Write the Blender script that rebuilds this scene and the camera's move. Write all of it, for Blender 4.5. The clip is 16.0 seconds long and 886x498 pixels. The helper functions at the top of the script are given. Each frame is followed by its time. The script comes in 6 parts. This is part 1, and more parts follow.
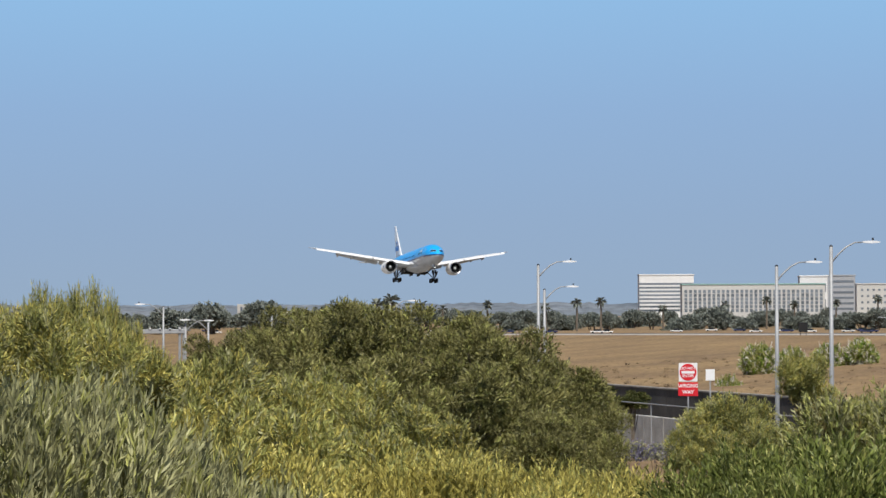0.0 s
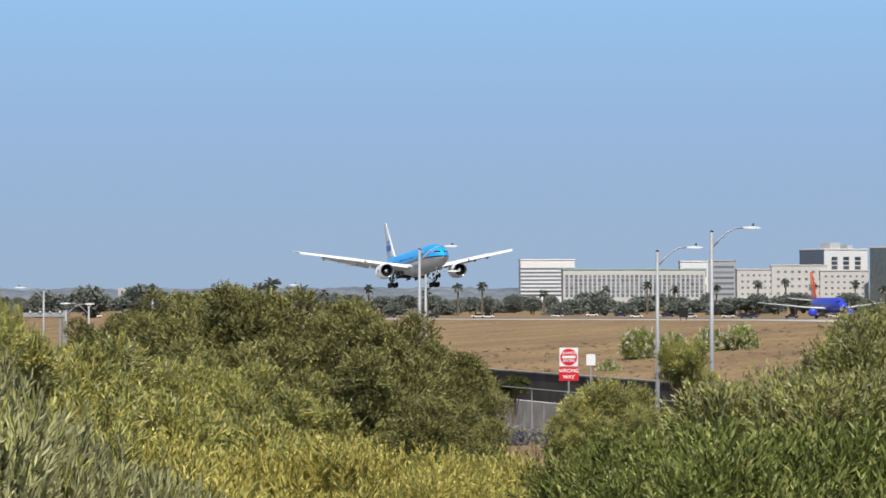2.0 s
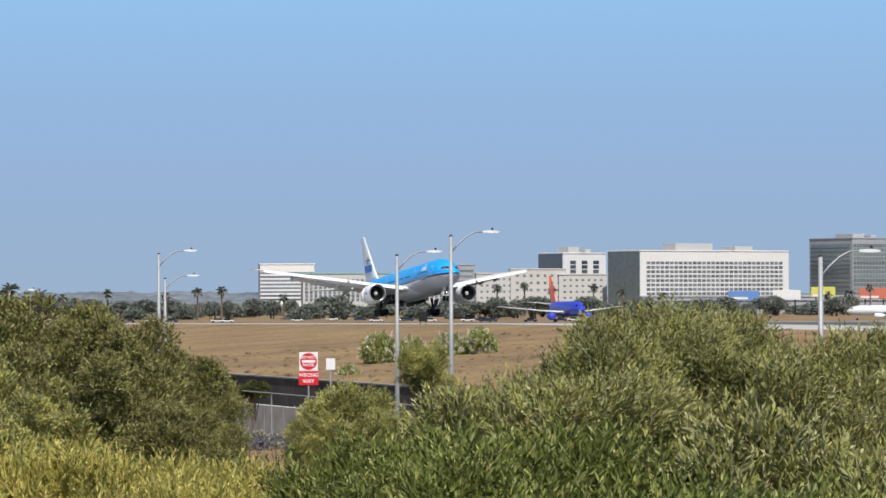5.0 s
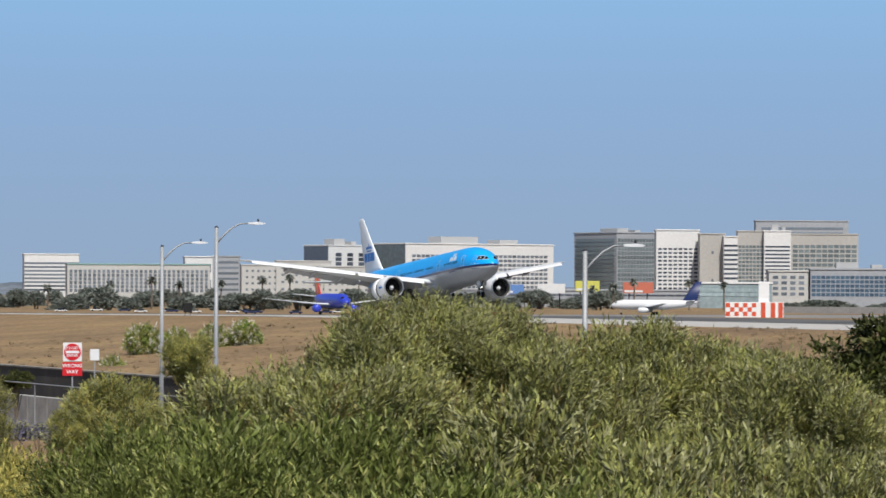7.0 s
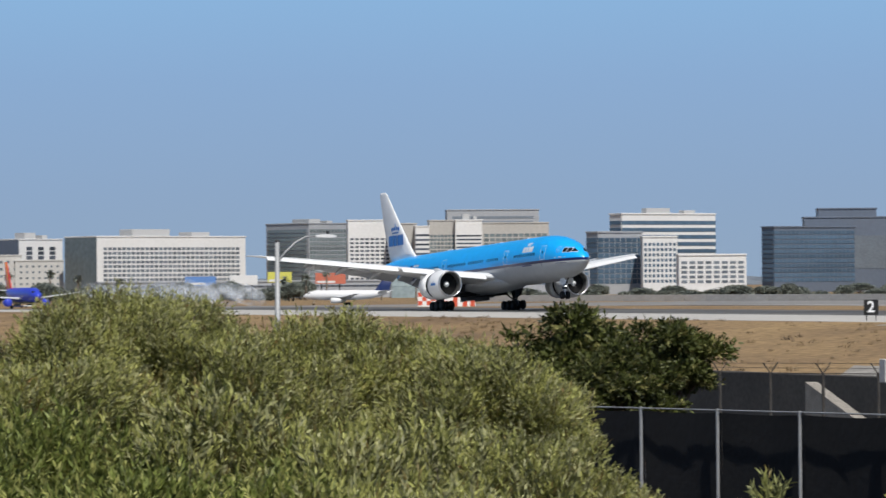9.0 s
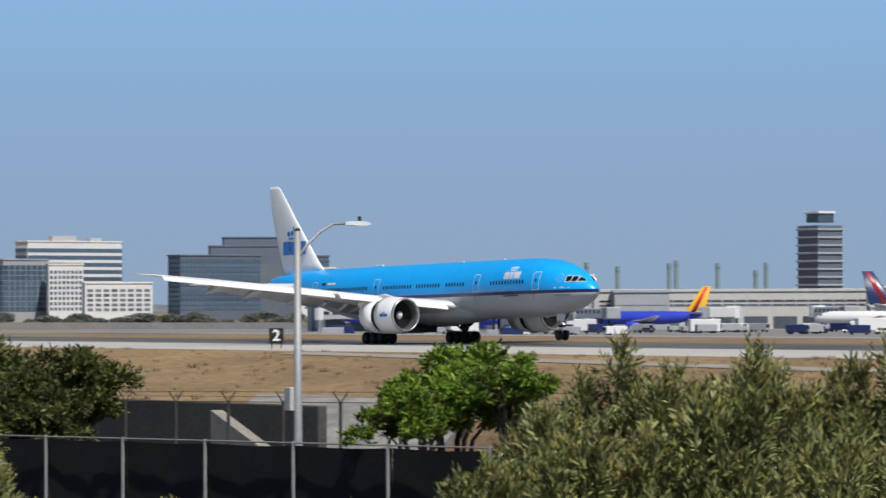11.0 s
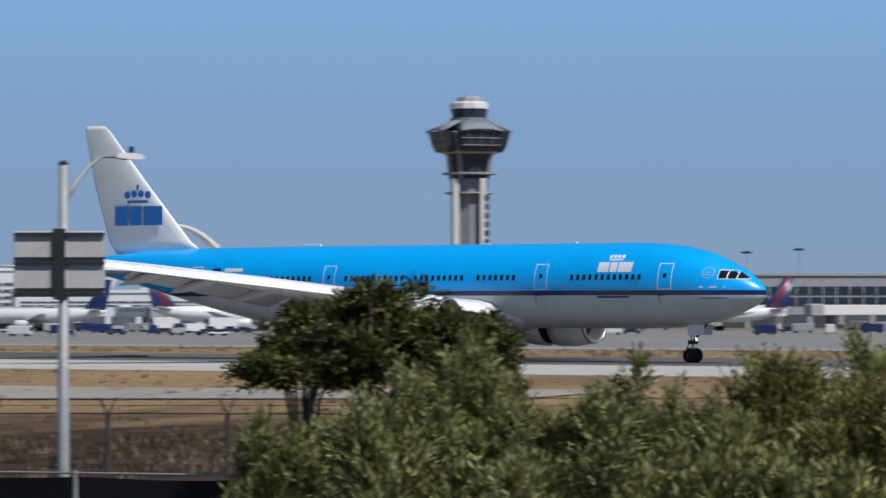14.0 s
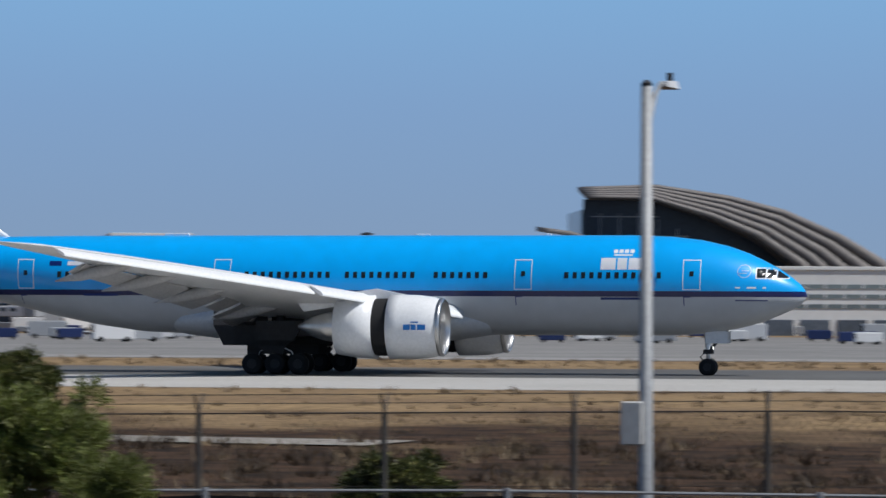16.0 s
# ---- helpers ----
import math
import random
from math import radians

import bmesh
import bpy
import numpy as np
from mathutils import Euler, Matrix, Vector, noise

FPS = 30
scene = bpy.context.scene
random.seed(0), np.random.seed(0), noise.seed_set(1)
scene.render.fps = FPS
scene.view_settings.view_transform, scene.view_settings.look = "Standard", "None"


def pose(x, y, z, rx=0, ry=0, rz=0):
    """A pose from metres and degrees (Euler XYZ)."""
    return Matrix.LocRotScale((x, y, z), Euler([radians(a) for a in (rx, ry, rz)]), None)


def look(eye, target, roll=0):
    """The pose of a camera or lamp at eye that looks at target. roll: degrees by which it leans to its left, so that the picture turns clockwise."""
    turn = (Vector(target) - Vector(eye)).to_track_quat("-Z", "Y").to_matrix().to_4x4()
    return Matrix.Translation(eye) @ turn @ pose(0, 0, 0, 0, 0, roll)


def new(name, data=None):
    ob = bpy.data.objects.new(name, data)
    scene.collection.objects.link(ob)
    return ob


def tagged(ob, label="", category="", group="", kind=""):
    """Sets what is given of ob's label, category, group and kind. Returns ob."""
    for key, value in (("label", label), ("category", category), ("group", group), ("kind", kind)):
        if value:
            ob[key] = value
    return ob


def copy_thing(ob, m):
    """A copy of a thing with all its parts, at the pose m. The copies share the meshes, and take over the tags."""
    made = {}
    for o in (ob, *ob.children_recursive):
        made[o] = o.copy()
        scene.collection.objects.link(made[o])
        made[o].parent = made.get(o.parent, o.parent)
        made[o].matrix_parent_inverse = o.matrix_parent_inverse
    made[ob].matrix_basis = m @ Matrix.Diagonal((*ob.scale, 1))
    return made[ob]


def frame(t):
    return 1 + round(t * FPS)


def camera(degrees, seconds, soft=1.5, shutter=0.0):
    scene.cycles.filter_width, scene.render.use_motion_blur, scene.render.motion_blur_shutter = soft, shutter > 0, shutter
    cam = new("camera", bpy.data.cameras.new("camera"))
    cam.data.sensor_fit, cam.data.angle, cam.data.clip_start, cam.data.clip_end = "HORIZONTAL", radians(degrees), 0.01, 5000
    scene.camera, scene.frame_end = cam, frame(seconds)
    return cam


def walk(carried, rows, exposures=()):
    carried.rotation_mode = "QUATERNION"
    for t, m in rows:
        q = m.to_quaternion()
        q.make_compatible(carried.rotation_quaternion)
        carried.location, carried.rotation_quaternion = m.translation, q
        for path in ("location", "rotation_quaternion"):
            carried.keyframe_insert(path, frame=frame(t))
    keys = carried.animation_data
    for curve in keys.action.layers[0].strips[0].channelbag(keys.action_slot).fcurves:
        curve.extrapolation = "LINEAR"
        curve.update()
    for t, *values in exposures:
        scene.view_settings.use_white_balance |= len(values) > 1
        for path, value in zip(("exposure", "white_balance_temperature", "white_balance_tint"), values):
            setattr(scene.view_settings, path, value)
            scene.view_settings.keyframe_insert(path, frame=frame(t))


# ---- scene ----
# ================= camera =================
EYE = (0.0, 0.0, 4.33)      # the runway's surface is z = 0; x runs along the runway, y across it
cam = camera(12.825, 16.0, soft=1.5, shutter=0.2)
# seconds, bearing from +y towards +x, pitch, roll (degrees)
PAN = [(0, -77.589, 0.867, -0.23), (0.5, -77.403, 0.962, -0.22), (1, -77.124, 1.147, -0.26), (1.5, -76.638, 0.778, -0.28), (2, -75.865, 0.636, -0.06), (2.5, -74.975, 0.601, -0.02),
       (3, -74.553, 0.487, -0.15), (3.2, -74.462, 0.521, 0.10), (5.3, -71.662, 0.777, -0.14), (5.5, -71.399, 0.824, -0.04), (6, -70.758, 0.527, 0.11), (6.5, -69.845, 0.559, 0.27),
       (7, -68.676, 0.578, 0.23), (7.5, -67.672, 0.796, 0.39), (8, -66.924, 0.903, 0.21), (8.2, -66.583, 0.707, -0.02), (10.3, -58.874, 0.812, -0.17), (10.5, -58.059, 0.836, -0.11),
       (11, -55.585, 0.796, -0.24), (11.5, -53.354, 0.844, -0.18), (12, -50.839, 0.725, -0.30), (12.5, -47.580, 0.568, -0.00), (13, -43.694, 0.796, -0.01), (13.2, -42.026, 0.769, -0.26),
       (13.5, -39.495, 0.690, -0.12), (14, -35.205, 0.780, -0.07), (14.5, -29.696, 0.816, 0.09), (14.6, -28.648, 0.824, 0.01), (14.8, -26.449, 0.778, 0.01), (15, -24.062, 0.798, 0.00),
       (15.1, -23.011, 0.811, 0.00), (15.2, -21.927, 0.890, -0.05), (15.3, -20.871, 0.838, -0.00), (15.5, -18.753, 0.873, 0.02), (15.7, -16.364, 0.820, 0.06), (15.8, -15.108, 0.835, 0.01),
       (16, -12.542, 0.807, 0.20)]


def aim(bearing, pitch):
    b, p = radians(bearing), radians(pitch)
    return (EYE[0] + 100 * math.sin(b) * math.cos(p), EYE[1] + 100 * math.cos(b) * math.cos(p), EYE[2] + 100 * math.sin(p))


walk(cam, [(t, look(EYE, aim(b, p), r)) for t, b, p, r in PAN], exposures=[(0, 0.1, 6500, 10), (0.4, 0.2, 6500, 10), (3, 0.23, 6480, 10), (6, 0.16, 6400, 10), (8, 0.0, 6380, 10), (11, -0.02, 6420, 10), (12.5, -0.16, 6280, 10), (13.5, -0.25, 6180, 10), (14.2, -0.2, 6110, 10), (16, -0.22, 6080, 10)])

# ================= world and sun =================
SUN_EL, SUN_AZ = radians(54), radians(99)     # from beyond the runway's far end, slightly to its near side
world = bpy.data.worlds.new("world")
scene.world = world
world.use_nodes = True
wn, wl = world.node_tree.nodes, world.node_tree.links
sky = wn.new("ShaderNodeTexSky")
sky.sky_type, sky.sun_disc = "NISHITA", False
sky.sun_elevation, sky.sun_rotation = SUN_EL, SUN_AZ
sky.air_density, sky.dust_density, sky.ozone_density = 1.0, 0.6, 2.0
# smog near the horizon: grey-blue, thinning out upwards
coord, split = wn.new("ShaderNodeTexCoord"), wn.new("ShaderNodeSeparateXYZ")
wl.new(coord.outputs["Generated"], split.inputs[0])
ramp = wn.new("ShaderNodeValToRGB")
ramp.color_ramp.elements[0].position, ramp.color_ramp.elements[0].color = 0.0, (0.285, 0.385, 0.52, 1)
ramp.color_ramp.elements[1].position, ramp.color_ramp.elements[1].color = 0.30, (0.10, 0.26, 0.62, 1)
for pos, col in ((0.022, (0.272, 0.388, 0.56, 1)), (0.05, (0.262, 0.41, 0.63, 1)), (0.078, (0.262, 0.465, 0.72, 1))):
    e = ramp.color_ramp.elements.new(pos)
    e.color = col
wl.new(split.outputs["Z"], ramp.inputs["Fac"])
fade = wn.new("ShaderNodeMapRange")
fade.inputs["From Min"].default_value, fade.inputs["From Max"].default_value = 0.10, 0.35
wl.new(split.outputs["Z"], fade.inputs["Value"])
sky_level = wn.new("ShaderNodeVectorMath")
sky_level.operation = "SCALE"
sky_level.inputs["Scale"].default_value = 0.05
wl.new(sky.outputs[0], sky_level.inputs[0])
mix = wn.new("ShaderNodeMix")
mix.data_type = "RGBA"
wl.new(fade.outputs[0], mix.inputs["Factor"])
wl.new(ramp.outputs["Color"], mix.inputs[6])
wl.new(sky_level.outputs[0], mix.inputs[7])
wl.new(mix.outputs[2], wn["Background"].inputs["Color"])
wn["Background"].inputs["Strength"].default_value = 1.0
sun = new("sun", bpy.data.lights.new("sun", "SUN"))
sun.data.energy, sun.data.angle, sun.data.color = 4.8, radians(0.53), (1.0, 0.95, 0.87)
to_sun = Vector((math.sin(SUN_AZ) * math.cos(SUN_EL), math.cos(SUN_AZ) * math.cos(SUN_EL), math.sin(SUN_EL)))
sun.matrix_basis = look(to_sun * 200, (0, 0, 0))

# ================= materials =================


def material(name, color, rough=0.6, metal=0.0, vary=0.15, scale=3.0, fine=40.0, bump=0.0, second=None, patches=0.5,
             spread=0.5, per_object=0.0, spec=0.5, coat=0.0, sheen=0.0):
    """A surface with colour varied at two scales, and fine relief. second: a colour that comes through in patches."""
    m = bpy.data.materials.new(name)
    m.use_nodes = True
    n, l = m.node_tree.nodes, m.node_tree.links
    b = n["Principled BSDF"]
    b.inputs["Roughness"].default_value, b.inputs["Metallic"].default_value = rough, metal
    b.inputs["Specular IOR Level"].default_value = spec
    b.inputs["Coat Weight"].default_value = coat
    tc = n.new("ShaderNodeTexCoord")
    big, small = n.new("ShaderNodeTexNoise"), n.new("ShaderNodeTexNoise")
    for tex, s, d in ((big, scale, 4), (small, fine, 3)):
        tex.inputs["Scale"].default_value, tex.inputs["Detail"].default_value = s, d
        l.new(tc.outputs["Object"], tex.inputs["Vector"])
    base = n.new("ShaderNodeMix")
    base.data_type = "RGBA"
    base.inputs[6].default_value = (*color, 1)
    base.inputs[7].default_value = (*(second or [c * (1 - vary) for c in color]), 1)
    rng = n.new("ShaderNodeMapRange")
    rng.inputs["From Min"].default_value, rng.inputs["From Max"].default_value = patches - spread * 0.3, patches + spread * 0.3
    l.new(big.outputs["Fac"], rng.inputs["Value"])
    l.new(rng.outputs[0], base.inputs["Factor"])
    grain = n.new("ShaderNodeMix")
    grain.data_type, grain.blend_type = "RGBA", "MULTIPLY"
    grain.inputs["Factor"].default_value = 1.0
    gr = n.new("ShaderNodeMapRange")
    gr.inputs["From Min"].default_value, gr.inputs["From Max"].default_value = 0.3, 0.7
    gr.inputs["To Min"].default_value, gr.inputs["To Max"].default_value = 1 - vary, 1 + vary
    l.new(small.outputs["Fac"], gr.inputs["Value"])
    comb = n.new("ShaderNodeCombineColor")
    last = gr.outputs[0]
    if per_object:
        info, pr = n.new("ShaderNodeObjectInfo"), n.new("ShaderNodeMapRange")
        pr.inputs["To Min"].default_value, pr.inputs["To Max"].default_value = 1 - per_object, 1 + per_object
        l.new(info.outputs["Random"], pr.inputs["Value"])
        mul = n.new("ShaderNodeMath")
        mul.operation = "MULTIPLY"
        l.new(last, mul.inputs[0])
        l.new(pr.outputs[0], mul.inputs[1])
        last = mul.outputs[0]
    for k in range(3):
        l.new(last, comb.inputs[k])
    l.new(base.outputs[2], grain.inputs[6])
    l.new(comb.outputs[0], grain.inputs[7])
    l.new(grain.outputs[2], b.inputs["Base Color"])
    if bump:
        bp = n.new("ShaderNodeBump")
        bp.inputs["Strength"].default_value, bp.inputs["Distance"].default_value = bump, 0.05
        l.new(small.outputs["Fac"], bp.inputs["Height"])
        l.new(bp.outputs[0], b.inputs["Normal"])
    return m


def leaf_material(name, dark, light, tip=None, tip_share=0.0, rough=0.55, trans=0.15):
    """Leaves: each one a shade of its own between dark and light, some with a tip colour, letting a little light through."""
    m = bpy.data.materials.new(name)
    m.use_nodes = True
    n, l = m.node_tree.nodes, m.node_tree.links
    b = n["Principled BSDF"]
    b.inputs["Roughness"].default_value = rough
    b.inputs["Specular IOR Level"].default_value = 0.35
    geo, tc, nz = n.new("ShaderNodeNewGeometry"), n.new("ShaderNodeTexCoord"), n.new("ShaderNodeTexNoise")
    nz.inputs["Scale"].default_value = 1.1
    l.new(tc.outputs["Object"], nz.inputs["Vector"])
    add = n.new("ShaderNodeMath")
    add.operation = "MULTIPLY_ADD"
    l.new(geo.outputs["Random Per Island"], add.inputs[0])
    add.inputs[1].default_value = 0.55
    sub = n.new("ShaderNodeMapRange")
    sub.inputs["From Min"].default_value, sub.inputs["From Max"].default_value = 0.3, 0.7
    sub.inputs["To Min"].default_value, sub.inputs["To Max"].default_value = 0.0, 0.45
    l.new(nz.outputs["Fac"], sub.inputs["Value"])
    l.new(sub.outputs[0], add.inputs[2])
    r = n.new("ShaderNodeValToRGB")
    r.color_ramp.elements[0].color, r.color_ramp.elements[1].color = (*dark, 1), (*light, 1)
    if tip:
        e = r.color_ramp.elements.new(1 - tip_share)
        e.color = (*light, 1)
        r.color_ramp.elements[-1].color = (*tip, 1)
        e = r.color_ramp.elements.new(1 - tip_share + 0.03)
        e.color = (*tip, 1)
    l.new(add.outputs[0], r.inputs["Fac"])
    l.new(r.outputs["Color"], b.inputs["Base Color"])
    tr, mx = n.new("ShaderNodeBsdfTranslucent"), n.new("ShaderNodeMixShader")
    l.new(r.outputs["Color"], tr.inputs["Color"])
    mx.inputs[0].default_value = trans
    l.new(b.outputs[0], mx.inputs[1])
    l.new(tr.outputs[0], mx.inputs[2])
    l.new(mx.outputs[0], n["Material Output"].inputs["Surface"])
    return m


MAT = {}


def mat(name, *a, **k):
    if name not in MAT:
        MAT[name] = material(name, *a, **k)
    return MAT[name]


# ================= mesh helpers =================


def at(bearing, r, z=0.0):
    """The place r metres from the camera's foot in that bearing."""
    b = radians(bearing)
    return Vector((r * math.sin(b), r * math.cos(b), z))


def mesh_from(name, verts, faces, material=None, smooth=False):
    me = bpy.data.meshes.new(name)
    me.from_pydata([tuple(v) for v in verts], [], [tuple(int(i) for i in f) for f in faces])
    if material:
        me.materials.append(material)
    if smooth:
        me.shade_smooth()
    me.update()
    return me


def part(name, bm, material, parent, label="", smooth=False):
    """Links a bmesh as one mesh object under a thing or under a part."""
    me = bpy.data.meshes.new(name)
    bm.to_mesh(me)
    bm.free()
    me.materials.append(material)
    if smooth:
        me.shade_smooth()
    ob = new(name, me)
    ob.parent = parent
    if label:
        ob["label"] = label
    return ob


def piece(name, me, parent, m=None):
    """A piece that shares the mesh me, under parent."""
    ob = new(name, me)
    ob.parent = parent
    if m is not None:
        ob.matrix_basis = m
    return ob


def thing(name, place, label, category, group="", kind="", rz=0.0):
    ob = new(name)
    ob.empty_display_size = 0.2
    ob.matrix_basis = pose(*place, 0, 0, rz)
    return tagged(ob, label, category, group, kind)


def boxed(bm, lo, hi, bevel=0.0, m=None):
    r = bmesh.ops.create_cube(bm, size=1.0)
    vs = r["verts"]
    for v in vs:
        v.co = Vector([lo[k] + (v.co[k] + 0.5) * (hi[k] - lo[k]) for k in range(3)])
    if bevel:
        es = {e for v in vs for e in v.link_edges}
        rb = bmesh.ops.bevel(bm, geom=list(es), offset=bevel, segments=1, affect="EDGES", profile=0.5)
        vs = list({v for f in rb["faces"] for v in f.verts} | {v for v in vs if v.is_valid})
    if m is not None:
        bmesh.ops.transform(bm, matrix=m, verts=vs)
    return vs


def box(lo, hi, bevel=0.0, m=None):
    bm = bmesh.new()
    boxed(bm, lo, hi, bevel, m)
    return bm


def tube(bm, pts, radii, n=8, caps=True):
    """A tube along the points with a radius at each."""
    rings = []
    for i, p in enumerate(pts):
        a, b = Vector(pts[max(i - 1, 0)]), Vector(pts[min(i + 1, len(pts) - 1)])
        q = (b - a).to_track_quat("Z", "Y")
        rad = radii[i] if hasattr(radii, "__len__") else radii
        rings.append([bm.verts.new(Vector(p) + q @ Vector((rad * math.cos(k * 2 * math.pi / n), rad * math.sin(k * 2 * math.pi / n), 0))) for k in range(n)])
    for r0, r1 in zip(rings, rings[1:]):
        for k in range(n):
            bm.faces.new((r0[k], r0[(k + 1) % n], r1[(k + 1) % n], r1[k]))
    if caps:
        bm.faces.new(rings[0][::-1])
        bm.faces.new(rings[-1])
    return bm


def tubed(pts, radii, n=8):
    return tube(bmesh.new(), pts, radii, n)


def loft(rings, close_ends=True, bm=None):
    """A skin over rings of equally many points."""
    bm = bm or bmesh.new()
    vr = [[bm.verts.new(p) for p in ring] for ring in rings]
    n = len(vr[0])
    for a, b in zip(vr, vr[1:]):
        for k in range(n):
            bm.faces.new((a[k], a[(k + 1) % n], b[(k + 1) % n], b[k]))
    if close_ends:
        bm.faces.new(vr[0][::-1])
        bm.faces.new(vr[-1])
    bmesh.ops.recalc_face_normals(bm, faces=bm.faces[:])
    return bm


def spun(profile, n=24, axis="x", caps=True):
    """A body of revolution from (along, radius) pairs."""
    rings = []
    for u, r in profile:
        ring = []
        for k in range(n):
            a = 2 * math.pi * k / n
            c, s = r * math.cos(a), r * math.sin(a)
            ring.append({"x": (u, c, s), "y": (c, u, s), "z": (c, s, u)}[axis])
        rings.append(ring)
    return loft(rings, close_ends=caps)

# ================= ground =================


def ground_z(x, y):
    """The lie of the land: level at the runway, falling to the sunken road behind the camera's left, and away to the far apron."""
    east_end = min(1.0, max(0.0, (-575 - x) / 730.0))      # the airfield falls slowly towards its east end
    z = -4.0 * east_end
    # far side: slow fall to the apron
    if y > 265:
        z -= 0.5 * min(1.0, (y - 265) / 80.0) + 2.5 * (1 - east_end) * min(1.0, max(0.0, y - 352) / 120.0)
    # the near field falls towards the fence and, further east, drops down an embankment
    if y < 190:
        k = min(1.0, (190 - y) / 70.0)
        east = min(1.0, max(0.0, (-x - 60) / 140.0))
        z -= k * (0.35 + 4.4 * east * east * (3 - 2 * east))
        if 50 < y < 98 and x < -150:              # the sunken road below the retaining wall
            z -= 3.0 * min(1.0, (-150 - x) / 70.0) * min(1.0, (y - 50) / 14.0)
        if y < 45:                                # the park's bank rises to the camera
            q = min(1.0, (45 - y) / 40.0)
            near = max(0.0, 1 - math.hypot(x, y) / 150.0)
            z += q * q * (3 - 2 * q) * (1.2 + 4.0 * east * near) * near * 1.7
    return z


GRID_X = sorted(set(list(range(-5200, -1200, 400)) + list(range(-1200, -300, 60)) + list(range(-300, 60, 6)) + list(range(60, 300, 40)) + list(range(300, 5201, 400))))
GRID_Y = sorted(set(list(range(-1200, -80, 140)) + list(range(-80, 320, 5)) + [97.6, 98.4] + list(range(320, 520, 20)) + list(range(520, 5400, 300))))


def field_material():
    """Tan mown grass beside the runway, giving way to darker weeds and bare earth towards the fence."""
    m = material("dry_grass_ground", (0.285, 0.20, 0.105), 0.95, vary=0.32, scale=0.05, fine=1.3, bump=0.5, second=(0.17, 0.115, 0.07), spread=0.7, spec=0.12)
    n, l = m.node_tree.nodes, m.node_tree.links
    b = n["Principled BSDF"]
    grass = b.inputs["Base Color"].links[0].from_socket
    tc, sp, nz = n.new("ShaderNodeTexCoord"), n.new("ShaderNodeSeparateXYZ"), n.new("ShaderNodeTexNoise")
    nz.inputs["Scale"].default_value, nz.inputs["Detail"].default_value = 0.09, 6
    l.new(tc.outputs["Object"], sp.inputs[0])
    l.new(tc.outputs["Object"], nz.inputs["Vector"])
    edge = n.new("ShaderNodeMath")
    edge.operation = "MULTIPLY_ADD"
    l.new(nz.outputs["Fac"], edge.inputs[0])
    edge.inputs[1].default_value = 90.0
    l.new(sp.outputs["Y"], edge.inputs[2])
    rg = n.new("ShaderNodeMapRange")
    rg.inputs["From Min"].default_value, rg.inputs["From Max"].default_value = 178, 206
    l.new(edge.outputs[0], rg.inputs["Value"])
    weed, wr = n.new("ShaderNodeTexNoise"), n.new("ShaderNodeValToRGB")
    weed.inputs["Scale"].default_value, weed.inputs["Detail"].default_value = 0.55, 8
    l.new(tc.outputs["Object"], weed.inputs["Vector"])
    wr.color_ramp.elements[0].position, wr.color_ramp.elements[0].color = 0.34, (0.020, 0.014, 0.009, 1)
    wr.color_ramp.elements[1].position, wr.color_ramp.elements[1].color = 0.68, (0.080, 0.046, 0.026, 1)
    l.new(weed.outputs["Fac"], wr.inputs["Fac"])
    bank = n.new("ShaderNodeMapRange")              # the long bank to the east is bare tan earth and straw
    bank.inputs["From Min"].default_value, bank.inputs["From Max"].default_value = -150, -215
    l.new(sp.outputs["X"], bank.inputs["Value"])
    most = n.new("ShaderNodeMath")
    most.operation = "MAXIMUM"
    l.new(rg.outputs[0], most.inputs[0])
    l.new(bank.outputs[0], most.inputs[1])
    mx = n.new("ShaderNodeMix")
    mx.data_type = "RGBA"
    l.new(most.outputs[0], mx.inputs["Factor"])
    l.new(wr.outputs["Color"], mx.inputs[6])
    l.new(grass, mx.inputs[7])
    l.new(mx.outputs[2], b.inputs["Base Color"])
    return m


def build_ground():
    verts = [(x, y, ground_z(x, y)) for y in GRID_Y for x in GRID_X]
    nx = len(GRID_X)
    faces = [(j * nx + i, j * nx + i + 1, (j + 1) * nx + i + 1, (j + 1) * nx + i) for j in range(len(GRID_Y) - 1) for i in range(nx - 1)]
    dry = field_material()
    return tagged(new("ground", mesh_from("ground", verts, faces, dry, True)), "dry tan grass and bare earth beside a runway", "ground", kind="structure")


build_ground()


def strip(name, y0, y1, x0, x1, z, m, label, step=20):
    """A paved strip along the runway, a slab that lies on the ground."""
    n = int((x1 - x0) / step)
    verts, faces = [], []
    for i in range(n + 1):
        x = x0 + (x1 - x0) * i / n
        g0, g1 = ground_z(x, y0) + z, ground_z(x, y1) + z
        verts += [(x, y0, g0 - 0.3), (x, y0, g0), (x, y1, g1), (x, y1, g1 - 0.3)]
    for i in range(n):
        a = i * 4
        for k in range(3):
            faces.append((a + k, a + k + 1, a + 5 + k, a + 4 + k))
    return tagged(new(name, mesh_from(name, verts, faces, m)), label, "pavement", kind="structure")


